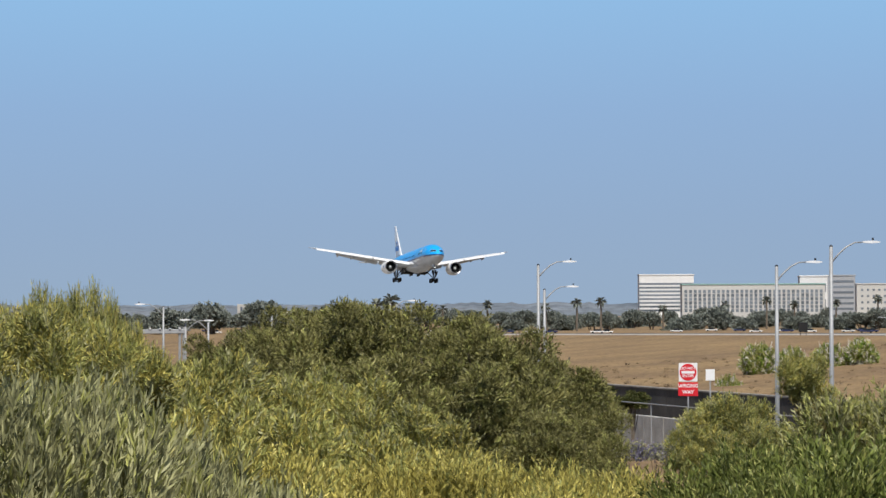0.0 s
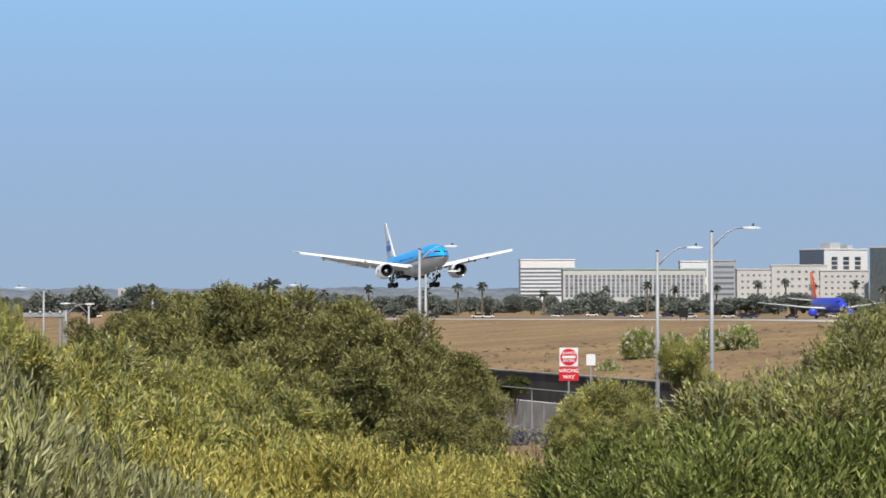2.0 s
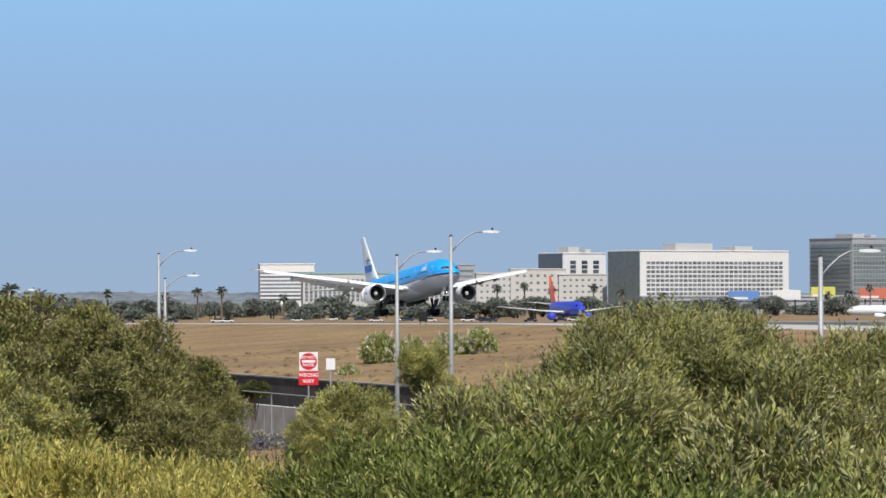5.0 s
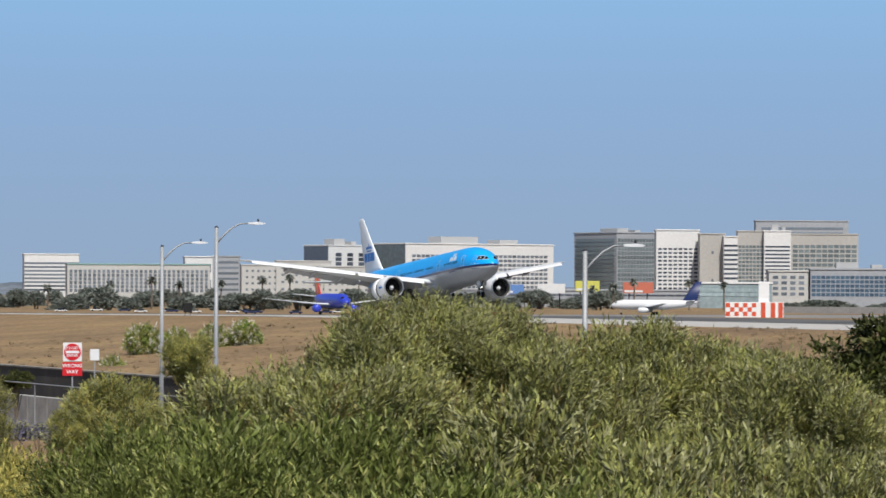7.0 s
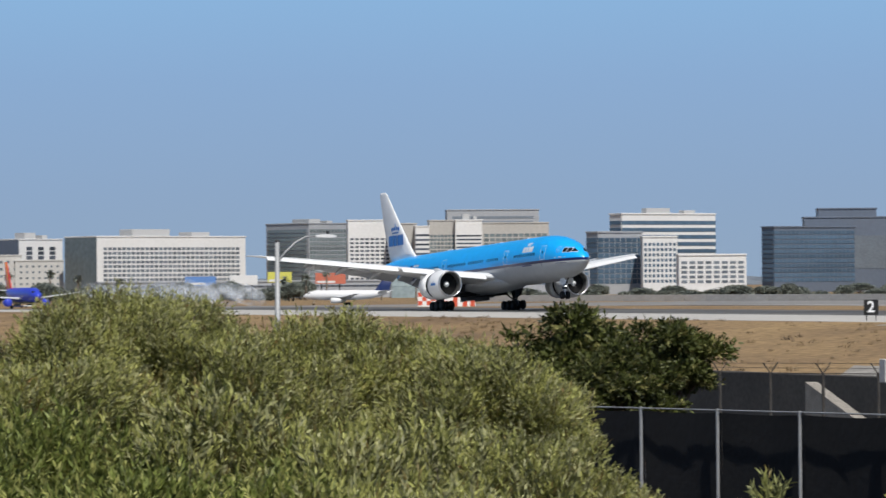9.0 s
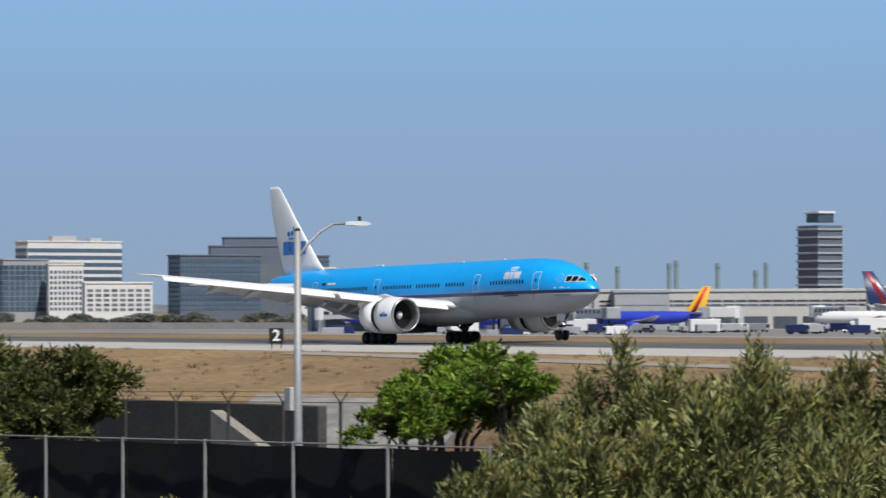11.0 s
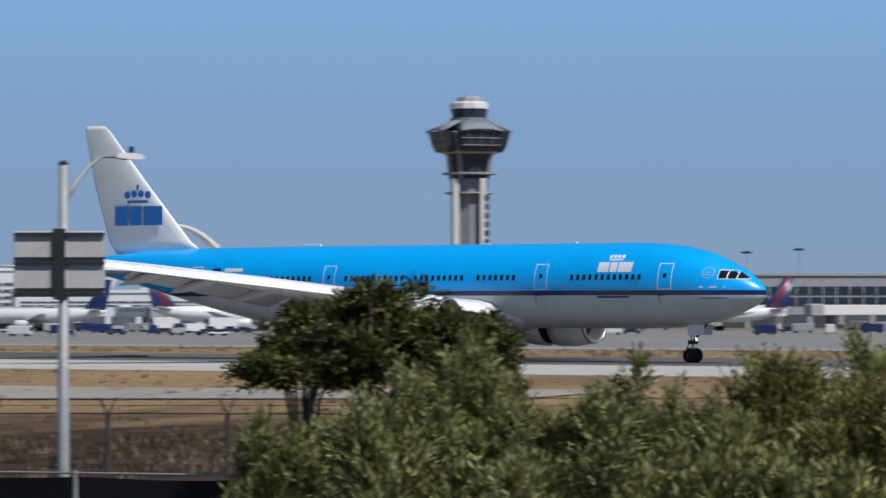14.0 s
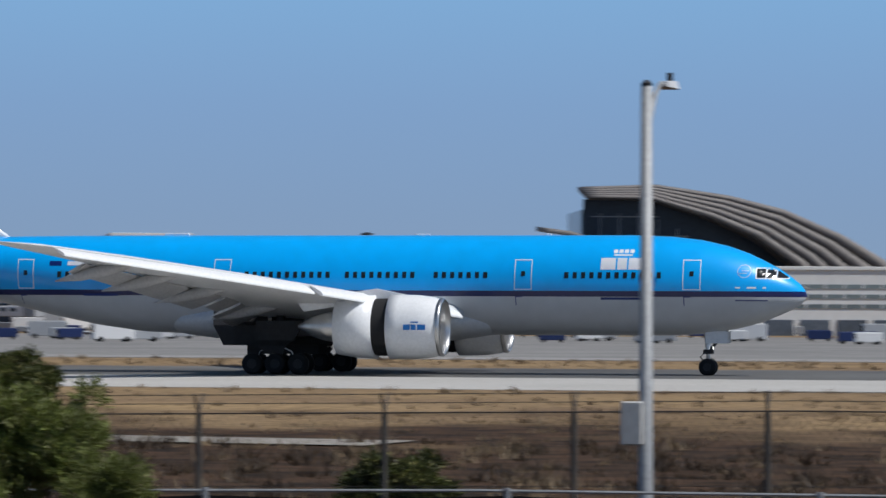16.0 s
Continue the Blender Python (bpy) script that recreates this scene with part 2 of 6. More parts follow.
CONCRETE = material("runway_concrete", (0.44, 0.425, 0.40), 0.85, vary=0.14, scale=0.08, fine=2.0, bump=0.1, second=(0.40, 0.385, 0.36))
RUBBER = material("rubbered_concrete", (0.06, 0.058, 0.056), 0.8, vary=0.2, scale=0.05, fine=1.5, second=(0.12, 0.117, 0.11))
TAXI = material("taxiway_concrete", (0.27, 0.26, 0.25), 0.85, vary=0.12, scale=0.05, fine=1.0, second=(0.26, 0.25, 0.24))
APRON = material("apron_concrete", (0.17, 0.165, 0.16), 0.85, vary=0.15, scale=0.04, fine=0.6, second=(0.23, 0.22, 0.21))
strip("runway_shoulder", 196, 228, -1300, 900, 0.02, CONCRETE, "pale concrete runway shoulder")
strip("runway", 228, 262, -1300, 900, 0.024, RUBBER, "runway dark with tyre rubber")
strip("taxiway", 330, 352, -1400, 900, 0.05, TAXI, "grey concrete taxiway")
strip("apron", 474, 900, -1300, 1200, 0.05, APRON, "wide grey concrete apron")

# ================= the landing airliner =================
BLUE = material("sky_blue_paint", (0.012, 0.30, 0.78), 0.28, vary=0.04, scale=0.3, fine=6, coat=0.4)
WHITE = material("white_aircraft_paint", (0.80, 0.81, 0.82), 0.35, vary=0.05, scale=0.4, fine=6, coat=0.2)
GREY = material("grey_wing_paint", (0.62, 0.64, 0.66), 0.4, vary=0.06, scale=0.4, fine=5)
FLAPGREY = material("darker_flap_grey", (0.40, 0.405, 0.415), 0.5, vary=0.12, scale=0.6, fine=6)
METAL = material("bare_metal", (0.62, 0.62, 0.62), 0.3, 0.9, vary=0.1, scale=2, fine=20)
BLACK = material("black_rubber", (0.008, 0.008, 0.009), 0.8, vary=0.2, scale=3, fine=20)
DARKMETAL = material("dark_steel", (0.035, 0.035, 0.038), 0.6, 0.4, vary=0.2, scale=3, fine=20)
GLASS = material("dark_glass", (0.02, 0.025, 0.03), 0.08, vary=0.1)
NAVY = material("navy_paint", (0.008, 0.03, 0.20), 0.3, vary=0.05)
LOGO = material("logo_blue_paint", (0.015, 0.16, 0.50), 0.35, vary=0.05)
PUREWHITE = material("white_lettering", (0.85, 0.86, 0.88), 0.4, vary=0.03)
FUS_Z, FUS_R = 5.55, 3.10


def livery():
    """Fuselage paint: blue above the window belt's lower edge, a navy line, white below."""
    m = bpy.data.materials.new("blue_over_white_livery")
    m.use_nodes = True
    n, l = m.node_tree.nodes, m.node_tree.links
    b = n["Principled BSDF"]
    b.inputs["Roughness"].default_value = 0.3
    b.inputs["Coat Weight"].default_value = 0.2
    tc, sp = n.new("ShaderNodeTexCoord"), n.new("ShaderNodeSeparateXYZ")
    l.new(tc.outputs["Object"], sp.inputs[0])
    r = n.new("ShaderNodeValToRGB")
    r.color_ramp.interpolation = "CONSTANT"
    r.color_ramp.elements[0].color = (0.56, 0.58, 0.60, 1)
    r.color_ramp.elements[1].position, r.color_ramp.elements[1].color = 4.84 / 10, (0.003, 0.010, 0.09, 1)
    e = r.color_ramp.elements.new(5.17 / 10)
    e.color = (0.010, 0.395, 0.93, 1)
    div = n.new("ShaderNodeMath")
    div.operation = "DIVIDE"
    div.inputs[1].default_value = 10
    l.new(sp.outputs["Z"], div.inputs[0])
    l.new(div.outputs[0], r.inputs["Fac"])
    nz, mr, mx = n.new("ShaderNodeTexNoise"), n.new("ShaderNodeMapRange"), n.new("ShaderNodeMix")
    nz.inputs["Scale"].default_value, nz.inputs["Detail"].default_value = 0.9, 5
    l.new(tc.outputs["Object"], nz.inputs["Vector"])
    mr.inputs["To Min"].default_value, mr.inputs["To Max"].default_value = 0.86, 1.1
    l.new(nz.outputs["Fac"], mr.inputs["Value"])
    cc = n.new("ShaderNodeCombineColor")
    for k in range(3):
        l.new(mr.outputs[0], cc.inputs[k])
    mx.data_type, mx.blend_type = "RGBA", "MULTIPLY"
    mx.inputs["Factor"].default_value = 1
    l.new(r.outputs["Color"], mx.inputs[6])
    l.new(cc.outputs[0], mx.inputs[7])
    l.new(mx.outputs[2], b.inputs["Base Color"])
    return m


LIVERY = livery()

# the fuselage's stations, x from the nose wheel: half width, top, bottom
STATIONS = [(6.08, 0.06, 5.02, 4.88), (5.95, 0.34, 5.32, 4.62), (5.65, 0.68, 5.68, 4.34), (5.2, 1.05, 6.04, 4.08), (4.4, 1.50, 6.60, 3.72), (3.45, 1.95, 7.10, 3.35),
            (2.5, 2.30, 7.55, 3.06), (1.3, 2.60, 7.97, 2.80), (-0.3, 2.86, 8.34, 2.58), (-2.2, 3.02, 8.56, 2.47), (-4.5, 3.10, 8.65, 2.45),
            (-12, 3.10, 8.65, 2.45), (-20, 3.10, 8.65, 2.45), (-28, 3.10, 8.65, 2.45), (-33, 3.10, 8.65, 2.45), (-36, 3.08, 8.65, 2.55), (-39, 2.98, 8.64, 2.95),
            (-42, 2.78, 8.62, 3.55), (-45, 2.48, 8.58, 4.25), (-48, 2.05, 8.50, 5.0), (-51, 1.55, 8.36, 5.72), (-54, 1.0, 8.12, 6.35), (-56, 0.58, 7.85, 6.75), (-57, 0.12, 7.6, 6.95)]


def hull(x):
    """Half width, centre height and half height of the fuselage at x."""
    s = STATIONS
    for a, b in zip(s, s[1:]):
        if b[0] <= x <= a[0]:
            k = (x - a[0]) / (b[0] - a[0])
            w, t, o = (a[i] + (b[i] - a[i]) * k for i in (1, 2, 3))
            return w, (t + o) / 2, (t - o) / 2
    return 3.1, FUS_Z, FUS_R


def hull_y(x, z):
    w, c, h = hull(x)
    return w * math.sqrt(max(0.0, 1 - ((z - c) / h) ** 2))


def patch(name, x0, x1, z0, z1, m, parent, side=-1, off=0.015, label="", nx=2, nz=3, frame=0.0):
    """A thin plate that follows the fuselage's side between the given limits; frame: only an outline of that width."""
    bm = bmesh.new()

    def sheet(a0, a1, b0, b1):
        g = []
        for j in range(nz + 1):
            line = []
            for i in range(nx + 1):
                x = a0 + (a1 - a0) * i / nx
                _, c, h = hull(x)
                top = min(b1, c + 0.93 * h)          # never above the crown of the hull
                z = b0 + (top - b0) * j / nz
                line.append(bm.verts.new((x, side * (hull_y(x, z) + off), z)))
            g.append(line)
        for j in range(nz):
            for i in range(nx):
                bm.faces.new((g[j][i], g[j][i + 1], g[j + 1][i + 1], g[j + 1][i]))
    if frame:
        sheet(x0, x0 + frame, z0, z1)
        sheet(x1 - frame, x1, z0, z1)
        sheet(x0 + frame, x1 - frame, z0, z0 + frame)
        sheet(x0 + frame, x1 - frame, z1 - frame, z1)
    else:
        sheet(x0, x1, z0, z1)
    bmesh.ops.solidify(bm, geom=bm.faces[:], thickness=0.01)
    bmesh.ops.recalc_face_normals(bm, faces=bm.faces[:])
    return part(name, bm, m, parent, label)


def foil(chord, thick, n=9):
    """A wing section: (along the chord from the leading edge, height), round the section."""
    xs = [0.5 * (1 - math.cos(math.pi * i / n)) for i in range(n + 1)]
    prof = [5 * thick * (0.2969 * math.sqrt(u) - 0.126 * u - 0.3516 * u * u + 0.2843 * u ** 3 - 0.1036 * u ** 4) for u in xs]
    up = [(u * chord, h * chord * 1.1) for u, h in zip(xs, prof)]
    low = [(u * chord, -h * chord * 0.8) for u, h in zip(xs, prof)]
    return up + low[-2:0:-1]


def wing_mesh(spans):
    """A wing through (lateral, leading edge x, z, chord, thickness, twist) sections."""
    rings = []
    for y, le, z, ch, th, tw in spans:
        c, s = math.cos(radians(tw)), math.sin(radians(tw))
        rings.append([(le - (u * c + h * s), y, z + h * c - u * s) for u, h in foil(ch, th)])
    return loft(rings)


WINGS, LEGS = [], []
MG = -25.88                        # main gear behind the nose wheel


def wheel_bm(r, w, at_):
    bm = spun([(-w / 2, r * 0.55), (-w / 2, r * 0.82), (-w * 0.38, r * 0.96), (-w * 0.2, r), (w * 0.2, r), (w * 0.38, r * 0.96), (w / 2, r * 0.82), (w / 2, r * 0.55)], 24, "y")
    bmesh.ops.translate(bm, verts=bm.verts, vec=at_)
    return bm


def build_airliner():
    """Origin under the main gear, on the ground; +x ahead."""
    root = thing("airliner", (0, 0, 0), "wide-body twin-engine airliner, sky blue over white, landing gear down", "airplane")
    shift = Matrix.Translation((-MG, 0, 0))

    def put(ob):
        ob.matrix_basis = shift @ ob.matrix_basis
        return ob

    # fuselage
    rings = []
    dense = []
    for a, b in zip(STATIONS, STATIONS[1:]):
        k = 3 if a[0] - b[0] > 1.5 else 2
        dense += [tuple(a[i] + (b[i] - a[i]) * j / k for i in range(4)) for j in range(k)]
    dense.append(STATIONS[-1])
    for x, w, t, o in dense:
        c, h = (t + o) / 2, (t - o) / 2
        rings.append([(x, w * math.cos(a), c + h * math.sin(a)) for a in [2 * math.pi * k / 56 for k in range(56)]])
    fus = put(part("fuselage", loft(rings), LIVERY, root, "blue upper and white lower fuselage with navy line", True))
    fus.data.materials[0] = LIVERY
    # belly fairing round the wing root
    rings = []
    for x, w, h in ((-11.5, 0.4, 0.3), (-13.5, 2.0, 0.9), (-16, 2.9, 1.25), (-20, 3.45, 1.45), (-26, 3.5, 1.5), (-30, 3.2, 1.35), (-33, 2.4, 1.0), (-35.5, 0.6, 0.4)):
        rings.append([(x, w * math.cos(a), 3.35 + h * math.sin(a)) for a in [2 * math.pi * k / 28 for k in range(28)]])
    put(part("belly_fairing", loft(rings), GREY, root, "", True))
    for s in (-1, 1):
        wing_sections = [(0.0, -13.2, 3.65, 14.6, 0.12, 1.5), (s * 3.2, -15.2, 3.88, 12.6, 0.12, 1.5), (s * 9.6, -19.2, 4.72, 8.6, 0.105, 0.8),
                         (s * 17, -24.6, 5.9, 6.3, 0.10, 0), (s * 24, -29.6, 6.9, 4.3, 0.095, -0.5), (s * 29, -33.2, 7.55, 2.6, 0.09, -1), (s * 30.4, -34.9, 7.72, 1.3, 0.08, -1)]
        w = put(part("wing", wing_mesh(wing_sections), GREY, root, "pale grey wing with deployed flaps", True))
        WINGS.append((w, s))
        # flaps hanging behind and under the trailing edge, in panels
        def te(y):
            ys = [abs(q[0]) for q in wing_sections]
            le = np.interp(y, ys, [q[1] for q in wing_sections]); ch = np.interp(y, ys, [q[3] for q in wing_sections]); z = np.interp(y, ys, [q[2] for q in wing_sections])
            return float(le - ch), float(z), float(ch)
        for y0, y1, f in ((3.6, 8.4, 0.30), (8.9, 10.6, 0.22), (11.0, 22.6, 0.30)):
            secs = []
            for y in (y0, y1):
                x, z, ch = te(y)
                c = min(ch * f, 2.6) * 0.85
                secs.append((s * y, x + 0.45, z - 0.08, c, 0.14, 25))
            part("flap", wing_mesh(secs), FLAPGREY, w)
        for y0, y1 in ((4.2, 13.5), (14, 28.6)):      # slats, drooped before the leading edge
            secs = []
            for y in (y0, y1):
                x, z, ch = te(y)
                secs.append((s * y, x + ch + 1.1 * (0.55 + 0.45 * ch / 9), z - 0.52, 1.2 * (0.55 + 0.45 * ch / 9), 0.20, -36))
            part("slat", wing_mesh(secs), WHITE, w)
        for y0, y1 in ((4.6, 8.6), (11.5, 16.5), (17, 21.8)):      # spoilers, raised on roll-out
            bm = bmesh.new()
            q = []
            for y in (y0, y1):
                x, z, ch = te(y)
                q.append([Vector((x + 2.0, s * y, z + 0.32)), Vector((x + 0.75, s * y, z + 0.5))])
            vs = [bm.verts.new(v) for v in (q[0][0], q[0][1], q[1][1], q[1][0])]
            bm.faces.new(vs)
            bmesh.ops.solidify(bm, geom=bm.faces[:], thickness=0.08)
            part("spoiler", bm, WHITE, w)
        for y in (7.2, 13.8, 18.2, 22.0):             # flap track fairings
            x, z, ch = te(y)
            bm = spun([(x + 3.2, 0.03), (x + 2.4, 0.26), (x + 1.0, 0.36), (x - 0.4, 0.30), (x - 1.9, 0.03)], 12)
            bmesh.ops.transform(bm, matrix=Matrix.Translation((0, s * y, z - 0.62)) @ Matrix.Translation((x, 0, 0)) @ Matrix.Rotation(radians(-12), 4, "Y") @ Matrix.Translation((-x, 0, 0)), verts=bm.verts)
            part("flap_track_fairing", bm, FLAPGREY, w, "", True)
        # engine: intake lip, fan cowl, reverser gap, sleeve, core, spinner, pylon
        ec = Vector((0.35, s * 9.61, 2.97))
        eng = put(part("engine", spun([(-15.05, 1.66), (-15.4, 1.80), (-16.4, 1.925), (-17.4, 1.95), (-18.1, 1.945), (-18.11, 1.3)], 36, "x", False), WHITE, root, "white engine nacelle with an open reverser gap", True))
        eng.matrix_basis = shift @ Matrix.Translation(ec)
        for nm, prof, m in (("intake_lip", [(-16.2, 1.50), (-15.2, 1.50), (-14.9, 1.56), (-14.8, 1.64), (-14.88, 1.73), (-15.06, 1.77), (-15.10, 1.67)], METAL),
                            ("reverser_cascade", [(-18.0, 1.74), (-19.3, 1.72)], BLACK),
                            ("reverser_sleeve", [(-19.02, 1.3), (-19.02, 1.925), (-20.2, 1.86), (-21.4, 1.66), (-21.42, 1.5), (-20.2, 1.5)], WHITE),
                            ("exhaust_cone", [(-20.5, 1.05), (-22.2, 0.85), (-23.0, 0.62), (-23.9, 0.08)], METAL),
                            ("fan", [(-16.15, 1.5), (-16.2, 0.4)], BLACK),
                            ("spinner", [(-15.7, 0.03), (-15.95, 0.28), (-16.25, 0.46)], GREY)):
            part(nm, spun(prof, 36, "x", nm in ("exhaust_cone", "fan", "spinner")), m, eng, "", True)
        bm = bmesh.new()
        rings = [[(-17.0, -0.2, 1.8), (-17.0, 0.2, 1.8), (-17.0, 0.2, 1.9), (-17.0, -0.2, 1.9)], [(-19.0, -0.26, 1.6), (-19.0, 0.26, 1.6), (-19.0, 0.26, 2.3), (-19.0, -0.26, 2.3)], [(-23.5, -0.22, 0.9), (-23.5, 0.22, 0.9), (-24, 0.22, 1.6), (-24, -0.22, 1.6)]]
        part("pylon", loft(rings), WHITE, eng)
        for x0, x1, z0, z1 in ((-16.95, -16.55, -0.16, 0.16), (-16.48, -16.18, -0.16, 0.16), (-16.1, -15.6, -0.16, 0.16), (-16.5, -16.05, 0.26, 0.34)):
            part("engine_mark", box((x0, s * 1.945 - 0.02, z0), (x1, s * 1.945 + 0.02, z1)), LOGO, eng)
        # stabilizer
        put(part("stabilizer", wing_mesh([(s * 0.6, -46.6, 6.75, 7.2, 0.1, 0), (s * 10.8, -54.6, 7.15, 2.6, 0.09, 0)]), GREY, root, "", True))
        # main gear: strut, side brace, bogie beam, six wheels; steel coloured dark for underwing shade
        leg = put(part("main_gear", tubed([(MG, s * 5.49, 0.9), (MG, s * 5.49, 2.2), (MG + 0.1, s * 5.3, 3.6)], [0.2, 0.24, 0.28], 12), DARKMETAL, root, "main landing gear leg with a six-wheel bogie"))
        LEGS.append(leg)
        part("drag_brace", tubed([(MG, s * 5.4, 2.0), (MG + 1.9, s * 4.6, 3.4)], 0.12), DARKMETAL, leg)
        part("bogie_beam", box((MG - 1.6, s * 5.49 - 0.16, 0.52), (MG + 1.6, s * 5.49 + 0.16, 0.86), 0.05), DARKMETAL, leg)
        rings = [[(MG + x0, s * 5.49 + s * y, z), (MG + x1, s * 5.49 + s * y, z), (MG + x1, s * 5.49 + s * (y + 0.07), z), (MG + x0, s * 5.49 + s * (y + 0.07), z)]
                 for x0, x1, y, z in ((-0.35, 0.3, 0.3, 1.15), (-1.35, 0.55, 0.42, 1.75), (-1.3, 1.1, 0.62, 2.1), (-1.2, 1.9, 0.8, 3.3))]
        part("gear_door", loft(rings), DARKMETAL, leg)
        # the large inner doors of the wheel bay, hanging open, dark to paint the underwing shade
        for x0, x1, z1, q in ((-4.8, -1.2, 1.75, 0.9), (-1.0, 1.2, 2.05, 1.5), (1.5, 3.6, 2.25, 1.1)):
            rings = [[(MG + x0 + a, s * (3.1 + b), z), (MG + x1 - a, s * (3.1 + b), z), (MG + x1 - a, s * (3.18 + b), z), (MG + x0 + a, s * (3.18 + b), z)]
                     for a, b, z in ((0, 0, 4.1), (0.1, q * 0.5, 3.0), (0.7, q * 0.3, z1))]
            put(part("bay_door", loft(rings), DARKMETAL, root, "open wheel bay door, dark for the underwing shade"))
        part("side_brace", tubed([(MG - 0.1, s * 5.4, 1.5), (MG - 0.4, s * 3.4, 3.2)], 0.1), DARKMETAL, leg)
        part("torque_link", tubed([(MG + 0.2, s * 5.49, 1.0), (MG + 0.62, s * 5.49, 1.45), (MG + 0.22, s * 5.49, 1.9)], 0.07), DARKMETAL, leg)
        for q in (-1.1, 0.9):
            part("hydraulic_line", tubed([(MG, s * 5.6, 1.55), (MG + q * 0.5, s * 5.75, 1.62), (MG + q, s * 5.72, 1.42), (MG + q * 1.2, s * 5.7, 0.95)], 0.025, 5), METAL, leg)
        # black box and dark door put the belly's shade into colour
        put(part("wheel_bay", box((MG - 3.0, s * 2.0 - 1.3, 1.85), (MG + 2.6, s * 2.0 + 1.3, 2.3), 0.1), BLACK, root, "black box for the shaded open wheel bay"))
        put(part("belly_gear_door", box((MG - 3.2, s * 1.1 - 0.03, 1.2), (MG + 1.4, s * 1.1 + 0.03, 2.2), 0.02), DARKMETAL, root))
        for k in (-1.46, 0, 1.46):
            for q in (-0.7, 0.7):
                part("wheel", wheel_bm(0.66, 0.5, (MG + k, s * 5.49 + q, 0.66)), BLACK, leg, "", True)
                part("hub", spun([(s * 0 - 0.27, 0.3), (0.27, 0.3)], 14, "y"), DARKMETAL, leg).matrix_basis = Matrix.Translation((MG + k, s * 5.49 + q, 0.66))
    # fin with rudder
    rings = []
    for z, le, ch, th in ((8.2, -44.6, 8.9, 0.10), (9.2, -46.0, 8.2, 0.10), (14, -50.55, 5.25, 0.095), (18.1, -54.25, 2.45, 0.09), (18.4, -54.8, 1.7, 0.06)):
        rings.append([(le - u, h, z) for u, h in foil(ch, th)])
    put(part("fin", loft(rings), WHITE, root, "white tail fin with blue crown emblem", True))
    # emblem on the fin: crown over three bold blocks, both sides
    for s in (-1,):
        y = s * 0.40
        for x0, x1 in ((-53.3, -52.0), (-51.75, -50.65), (-50.4, -48.5)):
            put(part("emblem_block", box((x0, y - 0.02, 10.45), (x1, y + 0.02, 11.95)), LOGO, root))
        put(part("emblem_bar", box((-52.05, y - 0.02, 12.2), (-49.95, y + 0.02, 12.42)), LOGO, root))
        for k, x in enumerate((-52.05, -51.35, -50.65, -49.95)):
            bm = spun([(-0.02, 0.29), (0.02, 0.29)], 12, "y")
            bmesh.ops.translate(bm, verts=bm.verts, vec=(x, y, 12.85 + (0.08 if k in (1, 2) else 0)))
            put(part("emblem_orb", bm, LOGO, root))
        put(part("emblem_cross", box((-51.1, y - 0.02, 13.2), (-50.9, y + 0.02, 13.65)), LOGO, root))
    # nose gear
    leg = put(part("nose_gear", tubed([(0, 0, 0.5), (0, 0, 1.5), (-0.15, 0, 2.9)], [0.12, 0.15, 0.17], 12), METAL, root, "nose landing gear leg with two wheels"))
    part("drag_brace", tubed([(0, 0, 1.5), (1.2, 0, 2.8)], 0.08), DARKMETAL, leg)
    part("torque_link", tubed([(-0.12, 0, 0.75), (-0.5, 0, 1.15), (-0.14, 0, 1.5)], 0.05, 6), DARKMETAL, leg)
    part("steering_collar", box((-0.3, -0.26, 1.35), (0.32, 0.26, 1.62), 0.05), DARKMETAL, leg)
    for q in (-0.38, 0.38):
        part("wheel", wheel_bm(0.54, 0.42, (0, q, 0.54)), BLACK, leg, "", True)
        part("hub", spun([(-0.225, 0.25), (0.225, 0.25)], 14, "y"), DARKMETAL, leg).matrix_basis = Matrix.Translation((0, q, 0.54))
        part("gear_door", box((-0.1, q * 1.5 - 0.02, 2.0), (1.3, q * 1.5 + 0.02, 2.75), 0.01), WHITE, leg)
    # doors, windows, cockpit glazing, lettering blocks on both sides
    window = None
    for s in (-1, 1):
        for x in (-0.62, -11.03, -30.2, -43.2):
            d = put(patch("door", x - 0.55, x + 0.55, 5.25, 7.12, PUREWHITE, root, s, 0.012, "door outlined in white", 1, 6, 0.055))
            patch("door_window", x - 0.12, x + 0.12, 6.1, 6.4, GLASS, d, s, 0.02, "", 1, 2)
            patch("sill_mark", x - 0.5, x - 0.44, 4.3, 4.86, NAVY, d, s, 0.012, "", 1, 2)
            patch("sill_mark", x - 0.44, x - 0.05, 4.8, 4.86, NAVY, d, s, 0.012, "", 1, 1)
        xs = [-2.6 - 0.52 * k for k in range(12)] + [-13.4 - 0.52 * k for k in range(7)] + [-18.0 - 0.52 * k for k in range(9)] + [-23.4 - 0.52 * k for k in range(11)] + [-32.0 - 0.52 * k for k in range(18)]
        for x in xs:
            if window is None:
                window = put(patch("window", -18.125, -17.875, 5.96, 6.34, GLASS, root, -1, 0.02, "", 1, 3))
                for v in window.data.vertices:
                    v.co.x += 18
                window.matrix_basis = shift @ Matrix.Translation((x, 0, 0))
            else:
                o = piece("window", window.data, root, shift @ Matrix.Translation((x, 0, 0)) @ (Matrix.Identity(4) if s < 0 else Matrix.Rotation(math.pi, 4, "Z")))
        for x0, x1, z0, z1 in ((4.42, 5.02, 6.02, 6.50), (3.82, 4.34, 6.00, 6.54), (3.24, 3.74, 6.02, 6.58)):
            put(patch("cockpit_window", x0, x1, z0, z1, GLASS, root, s, 0.02, "", 3, 4))
